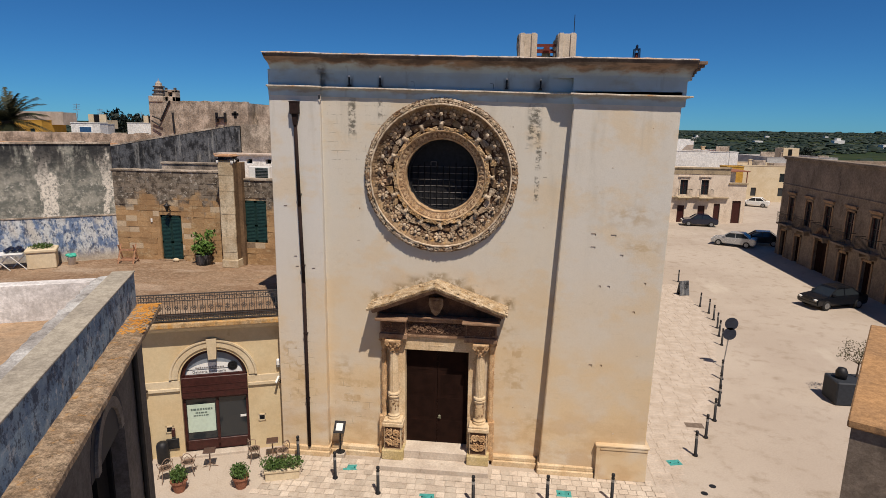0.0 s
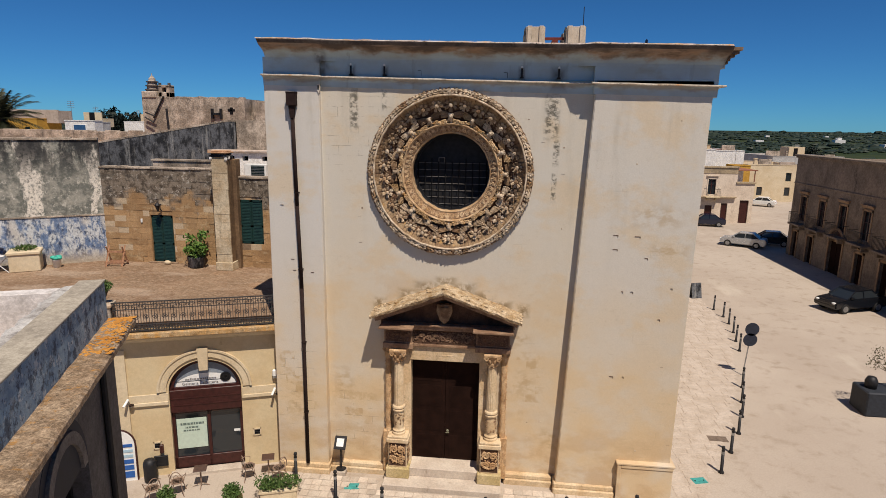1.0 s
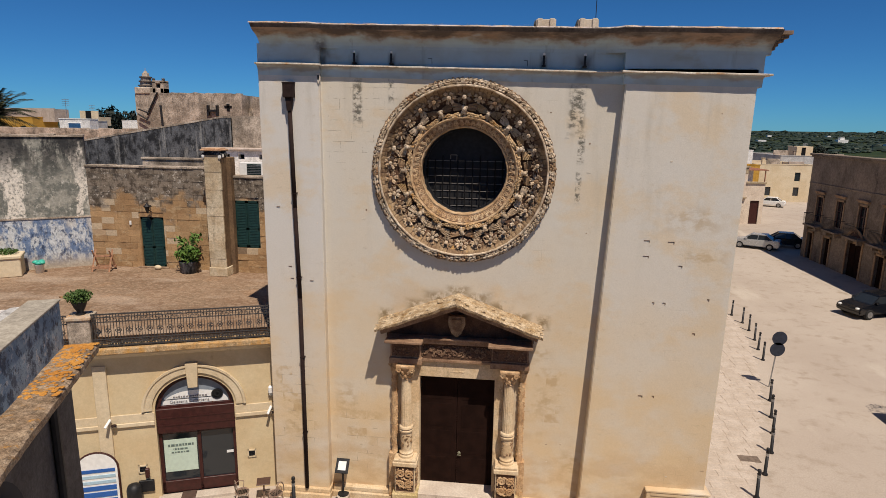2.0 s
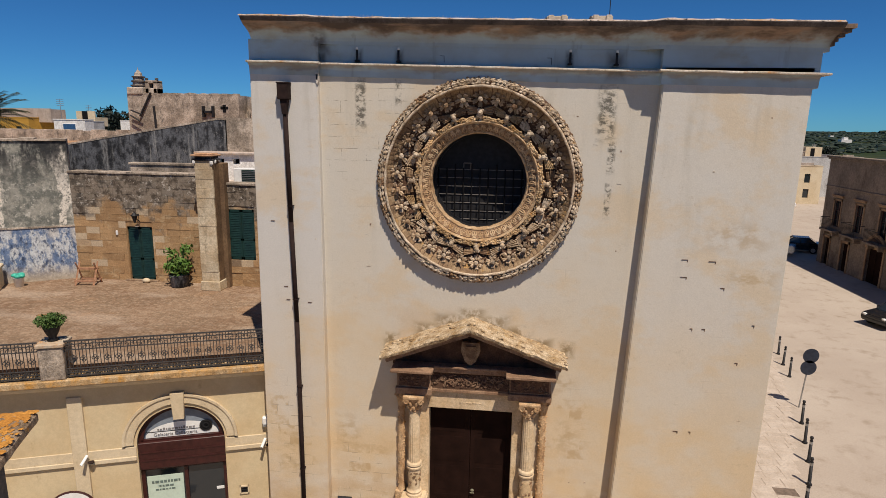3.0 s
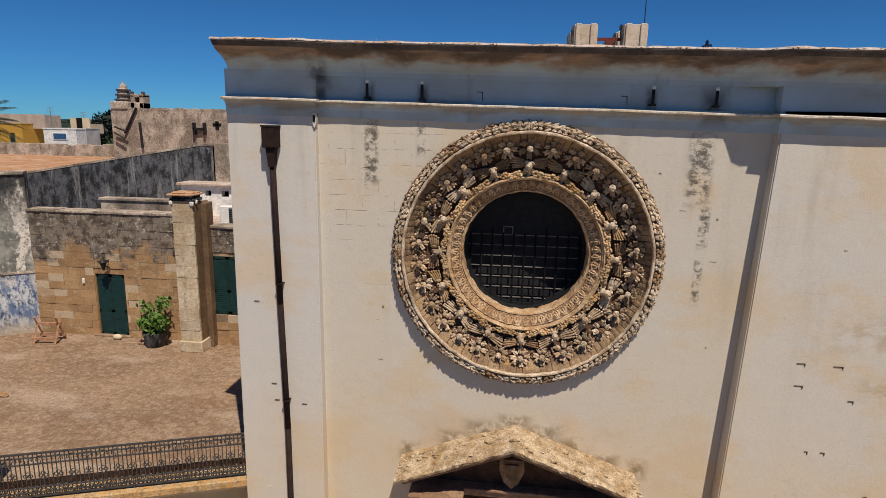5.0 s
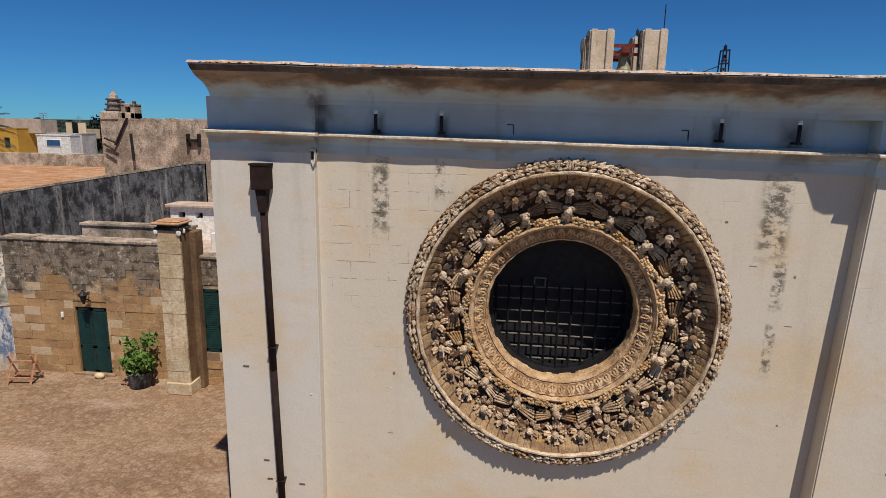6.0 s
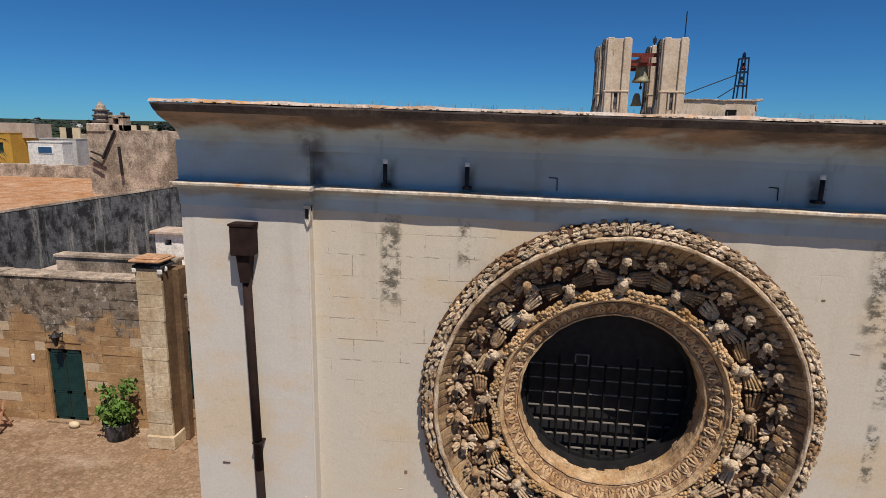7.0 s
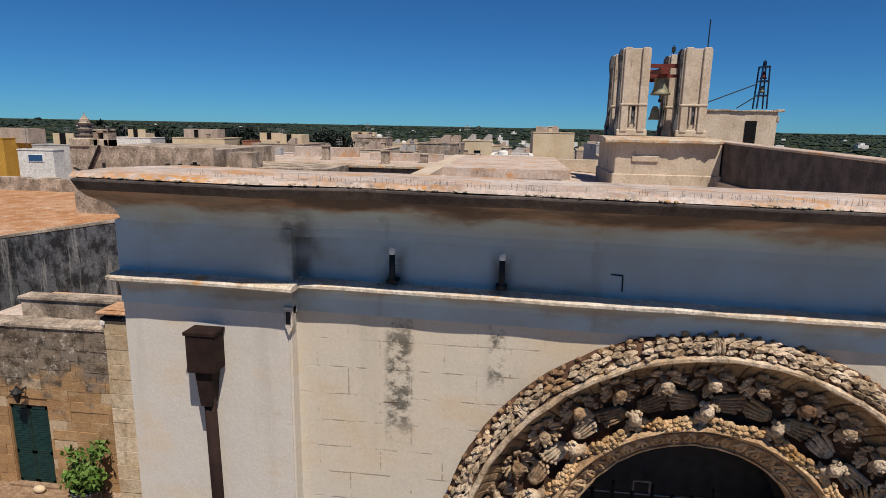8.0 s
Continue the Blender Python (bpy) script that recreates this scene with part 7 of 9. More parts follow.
part("lunette", bm, plain("blue-black lunette", (0.02, 0.022, 0.03), 0.8), nh, "dark blue-black arched head")
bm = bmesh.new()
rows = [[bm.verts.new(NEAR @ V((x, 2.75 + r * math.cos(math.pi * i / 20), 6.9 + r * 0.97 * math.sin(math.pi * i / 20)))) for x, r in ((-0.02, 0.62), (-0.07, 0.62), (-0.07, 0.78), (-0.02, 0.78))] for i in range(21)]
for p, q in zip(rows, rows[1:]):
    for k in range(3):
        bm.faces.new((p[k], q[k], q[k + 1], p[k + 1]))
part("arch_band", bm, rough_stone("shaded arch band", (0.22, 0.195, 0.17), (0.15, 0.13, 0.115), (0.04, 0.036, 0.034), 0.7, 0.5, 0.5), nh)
bm = bmesh.new()
rod(bm, NEAR @ V((-0.075, 0.9, 0.5)), NEAR @ V((-0.075, 0.9, 7.9)), 0.05, 8)
part("drainpipe", bm, IRON, nh)
bm = bmesh.new()
rows = []
for i in range(221):
    u = i * 0.1
    rows.append([bm.verts.new(NEAR @ V((x + 0.010 * noise.noise((u * 6, x * 5, z)) * (x < -0.1), u, z + 0.018 * noise.noise((u * 4, x * 9, 2))))) for x, z in ((0.02, 8.16), (-0.38, 8.16), (-0.405, 8.20), (-0.405, 8.27), (-0.37, 8.30), (-0.2, 8.305), (0.02, 8.31))])
for p, q in zip(rows, rows[1:]):
    for k in range(6):
        bm.faces.new((p[k], q[k], q[k + 1], p[k + 1]))
bm.faces.new(rows[0])
bm.faces.new(rows[-1][::-1])
vs = box(bm, -0.20, 0.0, 0.0, 22, 8.04, 8.17, NEAR)
part("ledge", bm, LEDGE, nh, "stone ledge speckled with orange lichen")
bm = bmesh.new()
rr = random.Random(23)
for q in range(260):
    u, x = 0.02 + 1.7 * rr.random() ** 2.2, rr.uniform(-0.40, 0.0)
    r = rr.uniform(0.012, 0.045)
    g = bmesh.ops.create_icosphere(bm, subdivisions=1, radius=1)["verts"]
    for v in g:
        v.co = NEAR @ V((x + v.co.x * r, u + v.co.y * r * rr.uniform(0.8, 1.3), 8.308 + v.co.z * 0.008))
tagged(part("lichen_crust", bm, ORANGE_CRUST, nh, "orange lichen on the ledge's end"), kind="stuff")
bm = bmesh.new()
box(bm, 0.0, 0.30, 0.0, 22, 8.05, 8.93, NEAR, 0.012)
part("parapet", bm, PARAPET_BLUE, nh)
bm = bmesh.new()
box(bm, -0.015, 0.36, -0.01, 22, 8.93, 8.96, NEAR, 0.006)
part("parapet_cap", bm, rough_stone("grey cement", (0.40, 0.36, 0.29), (0.33, 0.295, 0.24), (0.15, 0.13, 0.12), 0.4, 0.8, 0.3), nh)
bm = bmesh.new()
rows = []
for i in range(150):
    u = 0.05 + i * 0.145
    e = 0.62 + 0.07 * noise.noise((u * 4, 1, 1)) + 0.04 * noise.noise((u * 11, 1, 1))
    rows.append([bm.verts.new(NEAR @ V((x, u, z + 0.015 * noise.noise((u * 5, x * 7, 1))))) for x, z in ((0.37, 8.78), (0.37, 8.90), (e - 0.06, 8.895), (e, 8.87), (e, 8.78))])
for p, q in zip(rows, rows[1:]):
    for k in range(5):
        bm.faces.new((p[k], q[k], q[(k + 1) % 5], p[(k + 1) % 5]))
bm.faces.new(rows[0])
bm.faces.new(rows[-1][::-1])
part("inner_kerb", bm, rough_stone("flaking white kerb", (0.55, 0.54, 0.52), (0.34, 0.32, 0.30), (0.10, 0.09, 0.08), 0.9, 0.35, 0.6), nh)
bm = bmesh.new()
box(bm, 0.62, 9.0, 0.0, 0.28, 8.0, 8.86, NEAR, 0.01)
part("end_parapet", bm, rough_stone("streaked whitewash", (0.72, 0.70, 0.68), (0.60, 0.57, 0.55), (0.36, 0.31, 0.30), 0.3, 1.2, 0.25), nh)
bm = bmesh.new()
box(bm, 0.30, 8.9, 0.25, 21.8, 7.9, 8.2, NEAR)
part("roof", bm, rough_stone("brown mossy roof", (0.42, 0.28, 0.17), (0.34, 0.25, 0.17), (0.18, 0.11, 0.06), 0.5, 1.0, 0.5), nh)

# ---- street things ----
def bollard(x, y, tilt=0.0):
    t = thing("bollard", "black iron bollard with a pale band", "bollard", pose(x, y, 0, tilt, tilt * 0.6, 0), "bollards")
    bm = bmesh.new()
    turned(bm, [(0.09, 0), (0.09, 0.05), (0.055, 0.09), (0.05, 0.72)], 12)
    part("shaft", bm, IRON, t, smooth=True)
    bm = bmesh.new()
    turned(bm, [(0.053, 0.70), (0.053, 0.80)], 12)
    part("band", bm, GREY_METAL, t, "pale band")
    bm = bmesh.new()
    turned(bm, [(0.05, 0.80), (0.06, 0.83), (0.035, 0.87), (0.06, 0.92), (0.05, 0.98), (0.01, 1.0)], 12)
    part("finial", bm, IRON, t, smooth=True)
    return t


for x, y in ((1.05, -0.85), (2.62, -1.68), (4.22, -2.32), (7.3, -2.45), (9.62, -2.1), (11.68, -1.75),
             (15.2, 1.45), (16.0, 2.85), (16.8, 4.32), (17.45, 5.78), (17.95, 7.14), (18.55, 8.72), (20.15, 13.5), (20.5, 15.0), (20.9, 16.5), (21.2, 18.1), (21.35, 19.5), (21.25, 21.0), (21.6, 27.6)):
    bollard(x, y, RNG.uniform(-1.5, 1.5))

sg = thing("road_sign", "two round traffic signs seen from behind on a thin pole", "sign", pose(19.1, 10.2, 0, 0, 4, 0))
bm = bmesh.new()
rod(bm, (0, 0, 0), (0, 0, 2.5), 0.03, 8)
part("pole", bm, GREY_METAL, sg)
for z in (2.34, 1.82):
    bm = bmesh.new()
    turned(bm, [(0.02, -0.01), (0.31, -0.01), (0.32, 0.01), (0.02, 0.01)], 24, Matrix.Translation((0, -0.04, z)) @ FACING)
    part("disc", bm, plain("dark sign back", (0.02, 0.025, 0.04), 0.5), sg)
    bm = bmesh.new()
    box(bm, -0.2, 0.2, -0.035, -0.005, z - 0.02, z + 0.02)
    part("clamp", bm, GREY_METAL, sg)
ab = thing("menu_stand", "dark folding pavement board", "sign", pose(20.9, 23.8, 0, 0, 0, 20))
for s in (-1, 1):
    bm = bmesh.new()
    box(bm, -0.38, 0.38, -0.02, 0.02, 0.02, 1.08, Matrix.Translation((0, s * 0.22, 0)) @ Matrix.Rotation(radians(s * 12), 4, "X"))
    part("panel", bm, DARK_WALL, ab)
bm = bmesh.new()
box(bm, 2.22, 2.58, -0.46, -0.08, 0.0, 0.16, None, 0.02)
single("stone_block", bm, SLAB, "low white stone block under the information lectern", "block")
lec = thing("info_lectern", "small black lectern with a white information sheet", "sign", pose(2.40, -0.26, 0.16))
bm = bmesh.new()
rod(bm, (0, 0, 0), (0, 0, 0.85), 0.03, 8)
turned(bm, [(0.17, 0), (0.17, 0.03), (0.03, 0.05)], 14)
part("post", bm, IRON, lec)
bm = bmesh.new()
box(bm, -0.2, 0.2, -0.02, 0.02, -0.22, 0.22, Matrix.Translation((0, -0.05, 0.98)) @ Matrix.Rotation(radians(-40), 4, "X"), 0.01)
part("panel", bm, IRON, lec)
bm = bmesh.new()
box(bm, -0.12, 0.12, -0.03, -0.021, -0.13, 0.13, Matrix.Translation((0, -0.05, 0.98)) @ Matrix.Rotation(radians(-40), 4, "X"))
part("sheet", bm, WHITE, lec, "white sheet")

TEAL = plain("worn teal painted cover", (0.05, 0.28, 0.26), 0.7)
for x, y, a in ((2.95, -0.98, 8), (5.8, -2.3, 4), (10.2, -1.55, 0), (14.3, 0.85, 15)):
    t = thing("drain_cover", "worn teal inspection cover set in the paving", "drain cover", pose(x, y, 0, 0, 0, a), "teal covers")
    bm = bmesh.new()
    box(bm, -0.24, 0.24, -0.17, 0.17, 0.0, 0.022, None, 0.004)
    part("lid", bm, TEAL, t)
    for s in (-1, 1):
        bm = bmesh.new()
        box(bm, s * 0.15 - 0.02, s * 0.15 + 0.02, -0.03, 0.03, 0.02, 0.026)
        part("lift_hole", bm, DARK, t)
for x, y in ((14.8, -0.9), (15.2, -0.45)):
    bm = bmesh.new()
    turned(bm, [(0.11, 0.0), (0.11, 0.012), (0.09, 0.014)], 14, Matrix.Translation((x, y, 0)))
    single("round_cover", bm, IRON, "small round iron cover in the paving", "drain cover")
bm = bmesh.new()
box(bm, 15.5, 16.2, 3.6, 4.0, 0.0, 0.015)
single("grating", bm, plain("weathered iron grating", (0.16, 0.12, 0.09), 0.7), "brown iron grating in the paving", "grating")


def tub(x, y, s, leafmat, label, seed, long=False, spread=1.0):
    t = thing("potted_plant", label, "potted plant", pose(x, y, 0, 0, 0, 18))
    bm = bmesh.new()
    if long:
        for v in box(bm, -0.55, 0.55, -0.18, 0.18, 0.0, 0.34, None, 0.02):
            pass
        box(bm, -0.58, 0.58, -0.21, 0.21, 0.30, 0.38, None, 0.01)
    else:
        turned(bm, [(0.16 * s, 0), (0.24 * s, 0.34 * s), (0.27 * s, 0.35 * s), (0.27 * s, 0.42 * s), (0.2 * s, 0.4 * s)], 14)
    part("pot", bm, TERRACOTTA if not long else CREAM, t)
    rr = random.Random(seed)
    top = 0.38 if long else 0.42 * s
    bm = bmesh.new()
    for k in range(7):
        c = (rr.uniform(-0.45, 0.45) if long else rr.uniform(-0.12, 0.12) * s, rr.uniform(-0.1, 0.1), top + rr.uniform(0.08, 0.25) * s)
        leaves(bm, c, (0.24 * s * spread, 0.24 * s * spread, 0.2 * s), 170 if long else 120, 0.05 * s, rr)
    tagged(part("foliage", bm, leafmat, t), kind="stuff")


tub(-0.28, -2.55, 1.0, LEAF, "bushy green plant in a terracotta pot", 1)
tub(0.85, -1.85, 1.0, LEAF, "long pale trough of leafy green plants", 2, True, 1.3)
tub(-2.15, -3.0, 1.0, LEAF, "low green plant in a terracotta pot", 6)

CAFE_IRON = plain("brown-painted cafe iron", (0.24, 0.165, 0.12), 0.65)


def cafe_chair(x, y, turn):
    t = thing("cafe_chair", "brown wrought-iron cafe chair with a round seat", "chair", pose(x, y, 0, 0, 0, turn), "cafe chairs")
    bm = bmesh.new()
    turned(bm, [(0.17, 0.43), (0.20, 0.43), (0.21, 0.445), (0.20, 0.46), (0.17, 0.455), (0.17, 0.43)], 16)
    for k in range(5):
        box(bm, -0.17, 0.17, -0.15 + k * 0.07, -0.13 + k * 0.07, 0.443, 0.452)
    part("seat", bm, CAFE_IRON, t)
    for sx in (-1, 1):
        for sy in (-1, 1):
            bm = bmesh.new()
            pipe(bm, [(sx * 0.13, sy * 0.13, 0.44), (sx * 0.15, sy * 0.15, 0.25), (sx * 0.21, sy * 0.21, 0.0)], 0.013, 5)
            part("leg", bm, CAFE_IRON, t)
    bm = bmesh.new()
    pipe(bm, [(0.20 * math.cos(a), 0.15 + 0.04 * math.sin(a), 0.44 + 0.42 * math.sin(a)) for a in [math.pi * i / 10 for i in range(11)]], 0.014, 5)
    pipe(bm, [(0.10 * math.cos(a), 0.165, 0.46 + 0.28 * math.sin(a)) for a in [math.pi * i / 8 for i in range(9)]], 0.009, 5)
    part("backrest", bm, CAFE_IRON, t)
    for sx in (-1, 1):
        bm = bmesh.new()
        pipe(bm, [(sx * 0.18, 0.16, 0.66), (sx * 0.25, 0.0, 0.67), (sx * 0.24, -0.13, 0.62), (sx * 0.19, -0.10, 0.45)], 0.011, 5)
        part("armrest", bm, CAFE_IRON, t)


def cafe_table(x, y, turn):
    t = thing("cafe_table", "small square cafe table with a dark top", "table", pose(x, y, 0, 0, 0, turn), "cafe tables")
    bm = bmesh.new()
    box(bm, -0.20, 0.20, -0.20, 0.20, 0.60, 0.625, None, 0.008)
    part("tabletop", bm, plain("dark brown tabletop", (0.075, 0.04, 0.03), 0.5), t)
    bm = bmesh.new()
    rod(bm, (0, 0, 0.03), (0, 0, 0.60), 0.025, 8)
    part("column", bm, CAFE_IRON, t)
    for k in range(4):
        bm = bmesh.new()
        pipe(bm, [(0, 0, 0.12), (0.14 * math.cos(k * 1.571), 0.14 * math.sin(k * 1.571), 0.05), (0.26 * math.cos(k * 1.571), 0.26 * math.sin(k * 1.571), 0.0)], 0.014, 5)
        part("foot", bm, CAFE_IRON, t)


cafe_table(-1.85, -1.55, 20)
cafe_chair(-2.35, -2.05, 200)
cafe_chair(-2.9, -2.5, 230)
cafe_table(0.02, -0.62, 20)
cafe_chair(-0.52, -0.95, 130)
cafe_chair(0.50, -0.90, 250)

# tree tub by the wall
tt = thing("planter_tree", "small bare-twigged tree in a dark tub with a bin beside it", "planter", pose(23.4, 7.1, 0))
bm = bmesh.new()
box(bm, -0.85, 0.85, -0.6, 0.6, 0, 1.05, None, 0.05)
part("tub", bm, plain("blue-black tub paint", (0.022, 0.026, 0.034), 0.7), tt)
bm = bmesh.new()
blob(bm, (0.45, -0.62, 0.7), (0.36, 0.05, 0.3), 2)
part("bag", bm, plain("dark blue plastic sack", (0.01, 0.03, 0.10), 0.35), tt, smooth=True)
bm = bmesh.new()
turned(bm, [(0.22, 1.0), (0.24, 1.35), (0.16, 1.52), (0.02, 1.56)], 14, Matrix.Translation((-0.45, 0, 0)))
part("bin", bm, IRON, tt, smooth=True)
bm = bmesh.new()
rr = random.Random(12)
rod(bm, (0.3, 0.2, 1.0), (0.32, 0.2, 1.7), 0.04, 6, 0.03)
tips = []
for k in range(14):
    a = rr.uniform(0, 6.28)
    p = (0.32 + 0.85 * math.cos(a) * rr.uniform(0.4, 1), 0.2 + 0.7 * math.sin(a) * rr.uniform(0.4, 1), rr.uniform(1.9, 2.5))
    rod(bm, (0.32, 0.2, 1.65), p, 0.016, 4, 0.005)
    tips.append(p)
part("branches", bm, BARK, tt)
bm = bmesh.new()
for p in tips:
    leaves(bm, p, (0.32, 0.32, 0.22), 45, 0.05, rr)
part("crown", bm, foliage("grey-green leaves", (0.07, 0.07, 0.035), (0.15, 0.13, 0.07)), tt)

# near house on the street's other side
A, Bp = V((12.62, -11.45, 0)), V((15.2, -7.3, 0))
along = (Bp - A).normalized()
RW = Matrix(((along.x, along.y, 0, A.x), (along.y, -along.x, 0, A.y), (0, 0, 1, 0), (0, 0, 0, 1)))
rh = thing("corner_house", "brown stone corner house with a lichened roof edge", "house")
bm = bmesh.new()
box(bm, 0.0, 4.9, 0.0, 14, 0.0, 7.86, RW)
part("wall", bm, PALAZZO, rh)
bm = bmesh.new()
box(bm, -0.05, 4.95, -0.05, 14, 7.86, 7.98, RW, 0.02)
part("roof", bm, rough_stone("orange-brown lichened roof", (0.42, 0.24, 0.11), (0.34, 0.20, 0.10), (0.16, 0.10, 0.06), 0.6, 0.7, 0.6), rh)

# ---- cars ----
def car(name, label, paint, m):
    t = thing(name, label, "car", m, "parked cars")
    side = [(-2.05, 0.30), (2.05, 0.30), (2.12, 0.55), (2.02, 0.78), (1.15, 0.92), (0.45, 1.40), (-0.95, 1.45), (-1.65, 1.10), (-2.05, 0.98), (-2.12, 0.60)]
    bm = bmesh.new()
    prism(bm, side[:5] + [(1.15, 0.92), (-1.65, 0.98)] + side[8:], -0.86, 0.86)
    bmesh.ops.remove_doubles(bm, verts=bm.verts, dist=0.001)
    bmesh.ops.bevel(bm, geom=list(bm.edges), offset=0.07, segments=2, affect="EDGES")
    part("body", bm, paint, t)
    bm = bmesh.new()
    vs = prism(bm, [(1.05, 0.90), (0.42, 1.36), (-0.92, 1.41), (-1.62, 0.96)], -0.72, 0.72)
    for v in vs:
        if v.co.z > 1.2:
            v.co.y *= 0.82
    part("cabin_glass", bm, GLASS, t)
    bm = bmesh.new()
    vs = prism(bm, [(0.46, 1.36), (0.40, 1.43), (-0.92, 1.47), (-1.0, 1.40)], -0.61, 0.61)
    for x in (0.40, -0.92):
        for s in (-1, 1):
            pb = bmesh.new()
            rod(pb, (x, s * 0.60, 1.40), (1.06 if x > 0 else -1.6, s * 0.74, 0.93), 0.04, 4)
            part("pillar", pb, paint, t)
    for s in (-1, 1):
        pb = bmesh.new()
        rod(pb, (-0.2, s * 0.61, 1.40), (-0.2, s * 0.74, 0.93), 0.03, 4)
        part("pillar", pb, paint, t)
    part("roof", bm, paint, t)
    for x in (-1.3, 1.32):
        for s in (-1, 1):
            w = part("wheel", bmesh.new(), TYRE, t)
            bm = bmesh.new()
            turned(bm, [(0.18, -0.10), (0.31, -0.10), (0.33, -0.05), (0.33, 0.05), (0.31, 0.10), (0.18, 0.10)], 20, Matrix.Translation((x, s * 0.80, 0.33)) @ FACING)
            part("tyre", bm, TYRE, w)
            bm = bmesh.new()
            turned(bm, [(0.06, -0.11), (0.20, -0.105), (0.20, 0.105), (0.06, 0.11)], 14, Matrix.Translation((x, s * 0.81, 0.33)) @ FACING)
            part("rim", bm, GREY_METAL, w)
    for s in (-1, 1):
        bm = bmesh.new()
        blob(bm, (2.02, s * 0.62, 0.68), (0.10, 0.18, 0.09), 1)
        part("headlight", bm, WHITE, t)
        bm = bmesh.new()
        blob(bm, (-2.06, s * 0.66, 0.80), (0.06, 0.14, 0.11), 1)
        part("tail_light", bm, plain("red lens", (0.25, 0.01, 0.01), 0.2), t)
        bm = bmesh.new()
        box(bm, 0.72, 0.9, s * 0.80 - 0.1, s * 0.80 + 0.1, 0.95, 1.08, None, 0.02)
        part("door_mirror", bm, paint, t)
    return t


car("parked_car", "black car parked at the edge of the palazzo's shade", CARPAINT_BLACK, pose(30.4, 22.6, 0, 0, 0, 200))
car("parked_car", "silver car parked at the shade's end", CARPAINT_SILVER, pose(31.6, 44.2, 0, 0, 0, 150))
car("parked_car", "dark car parked in the shade", CARPAINT_BLACK, pose(34.6, 45.5, 0, 0, 0, 160))
car("parked_car", "navy car parked in front of the cream house", CARPAINT_BLUE, pose(32.0, 57.2, 0, 0, 0, 172))
car("parked_car", "white car parked far down the side street", WHITE, pose(47.1, 79.3, 0, 0, 0, 150))

# ---- houses ----
def window_set(house, m, x0, x1, z0, z1, frame_mat, head=True, shutter=None):
    w = part("window", bmesh.new(), frame_mat, house)
    bm = bmesh.new()
    for a, b, c, d in ((x0 - 0.14, x0, z0, z1 + 0.14), (x1, x1 + 0.14, z0, z1 + 0.14), (x0 - 0.14, x1 + 0.14, z1, z1 + 0.14)):
        box(bm, a, b, -0.05, 0.02, c, d, m)
    if head:
        box(bm, x0 - 0.28, x1 + 0.28, -0.18, 0.02, z1 + 0.36, z1 + 0.48, m)
        box(bm, x0 - 0.22, x1 + 0.22, -0.10, 0.02, z1 + 0.26, z1 + 0.36, m)
    part("surround", bm, frame_mat, w)
    bm = bmesh.new()
    box(bm, x0, x1, 0.16, 0.18, z0, z1, m)
    part("pane", bm, shutter or GLASS, w)
    bm = bmesh.new()
    for a, b, c, d in ((x0, x0 + 0.06, z0, z1), (x1 - 0.06, x1, z0, z1), ((x0 + x1) / 2 - 0.04, (x0 + x1) / 2 + 0.04, z0, z1), (x0, x1, z1 - 0.06, z1), (x0, x1, z0 + (z1 - z0) * 0.6, z0 + (z1 - z0) * 0.6 + 0.05)):
        box(bm, a, b, 0.12, 0.17, c, d, m)
    part("frame", bm, SHOP_WOOD, w)


def balcony(house, m, x0, x1, z):
    b_ = part("balcony", bmesh.new(), PALAZZO, house)
    bm = bmesh.new()
    box(bm, x0, x1, -0.75, 0.0, z - 0.16, z, m, 0.02)
    for x in (x0 + 0.3, x1 - 0.45):
        box(bm, x, x + 0.15, -0.5, 0.0, z - 0.5, z - 0.15, m)
    part("slab", bm, PALAZZO if house.name.startswith("palazzo") else CREAM, b_)
    bm = bmesh.new()
    for k in range(int((x1 - x0) / 0.14) + 1):
        x = x0 + 0.03 + k * 0.14
        box(bm, x, x + 0.018, -0.73, -0.71, z, z + 0.95, m)
    box(bm, x0, x1, -0.74, -0.70, z + 0.93, z + 0.97, m)
    for x in (x0, x1 - 0.04):
        box(bm, x, x + 0.04, -0.74, 0.0, z + 0.93, z + 0.97, m)
    part("railing", bm, IRON, b_)


# palazzo along the street: faces -x
pz = thing("palazzo", "long two-storey brown stone palazzo in its own shade", "building")
PM = pose(34.4, 41.2, 0, 0, 0, -90)
L = 27.0
HEADS = rough_stone("ochre window surrounds", (0.40, 0.27, 0.165), (0.31, 0.20, 0.12), (0.10, 0.07, 0.05), 0.5, 0.8, 0.4)
wins = [(1.7 + 3.25 * k, 2.75 + 3.25 * k, 3.5, 5.7) for k in range(8)]
doors = [(0.9, 1.8, 0.0, 2.4), (3.7, 4.7, 0.0, 2.4), (7.3, 9.3, 0.0, 2.7), (11.2, 12.2, 0.0, 2.4), (14.4, 15.5, 0, 2.4), (17.6, 18.7, 0, 2.4), (21.0, 22.4, 0, 2.5)]
bm = bmesh.new()
wall_grid(bm, L, 9.1, 0.6, wins + doors, PM)
part("wall", bm, PALAZZO, pz)
bm = bmesh.new()
box(bm, 0.0, 0.6, 0.6, 14, 0, 9.1, PM)
box(bm, L - 0.6, L, 0.6, 14, 0, 9.1, PM)
box(bm, 0.6, L - 0.6, 13.4, 14, 0, 9.1, PM)
part("side_wall", bm, PALAZZO, pz)
bm = bmesh.new()
box(bm, 0.6, L - 0.6, 0.6, 13.4, 8.5, 8.8, PM)
part("roof", bm, ROOF_LIME, pz)
bm = bmesh.new()
box(bm, -0.12, L + 0.1, -0.14, 0.5, 9.1, 9.25, PM, 0.02)
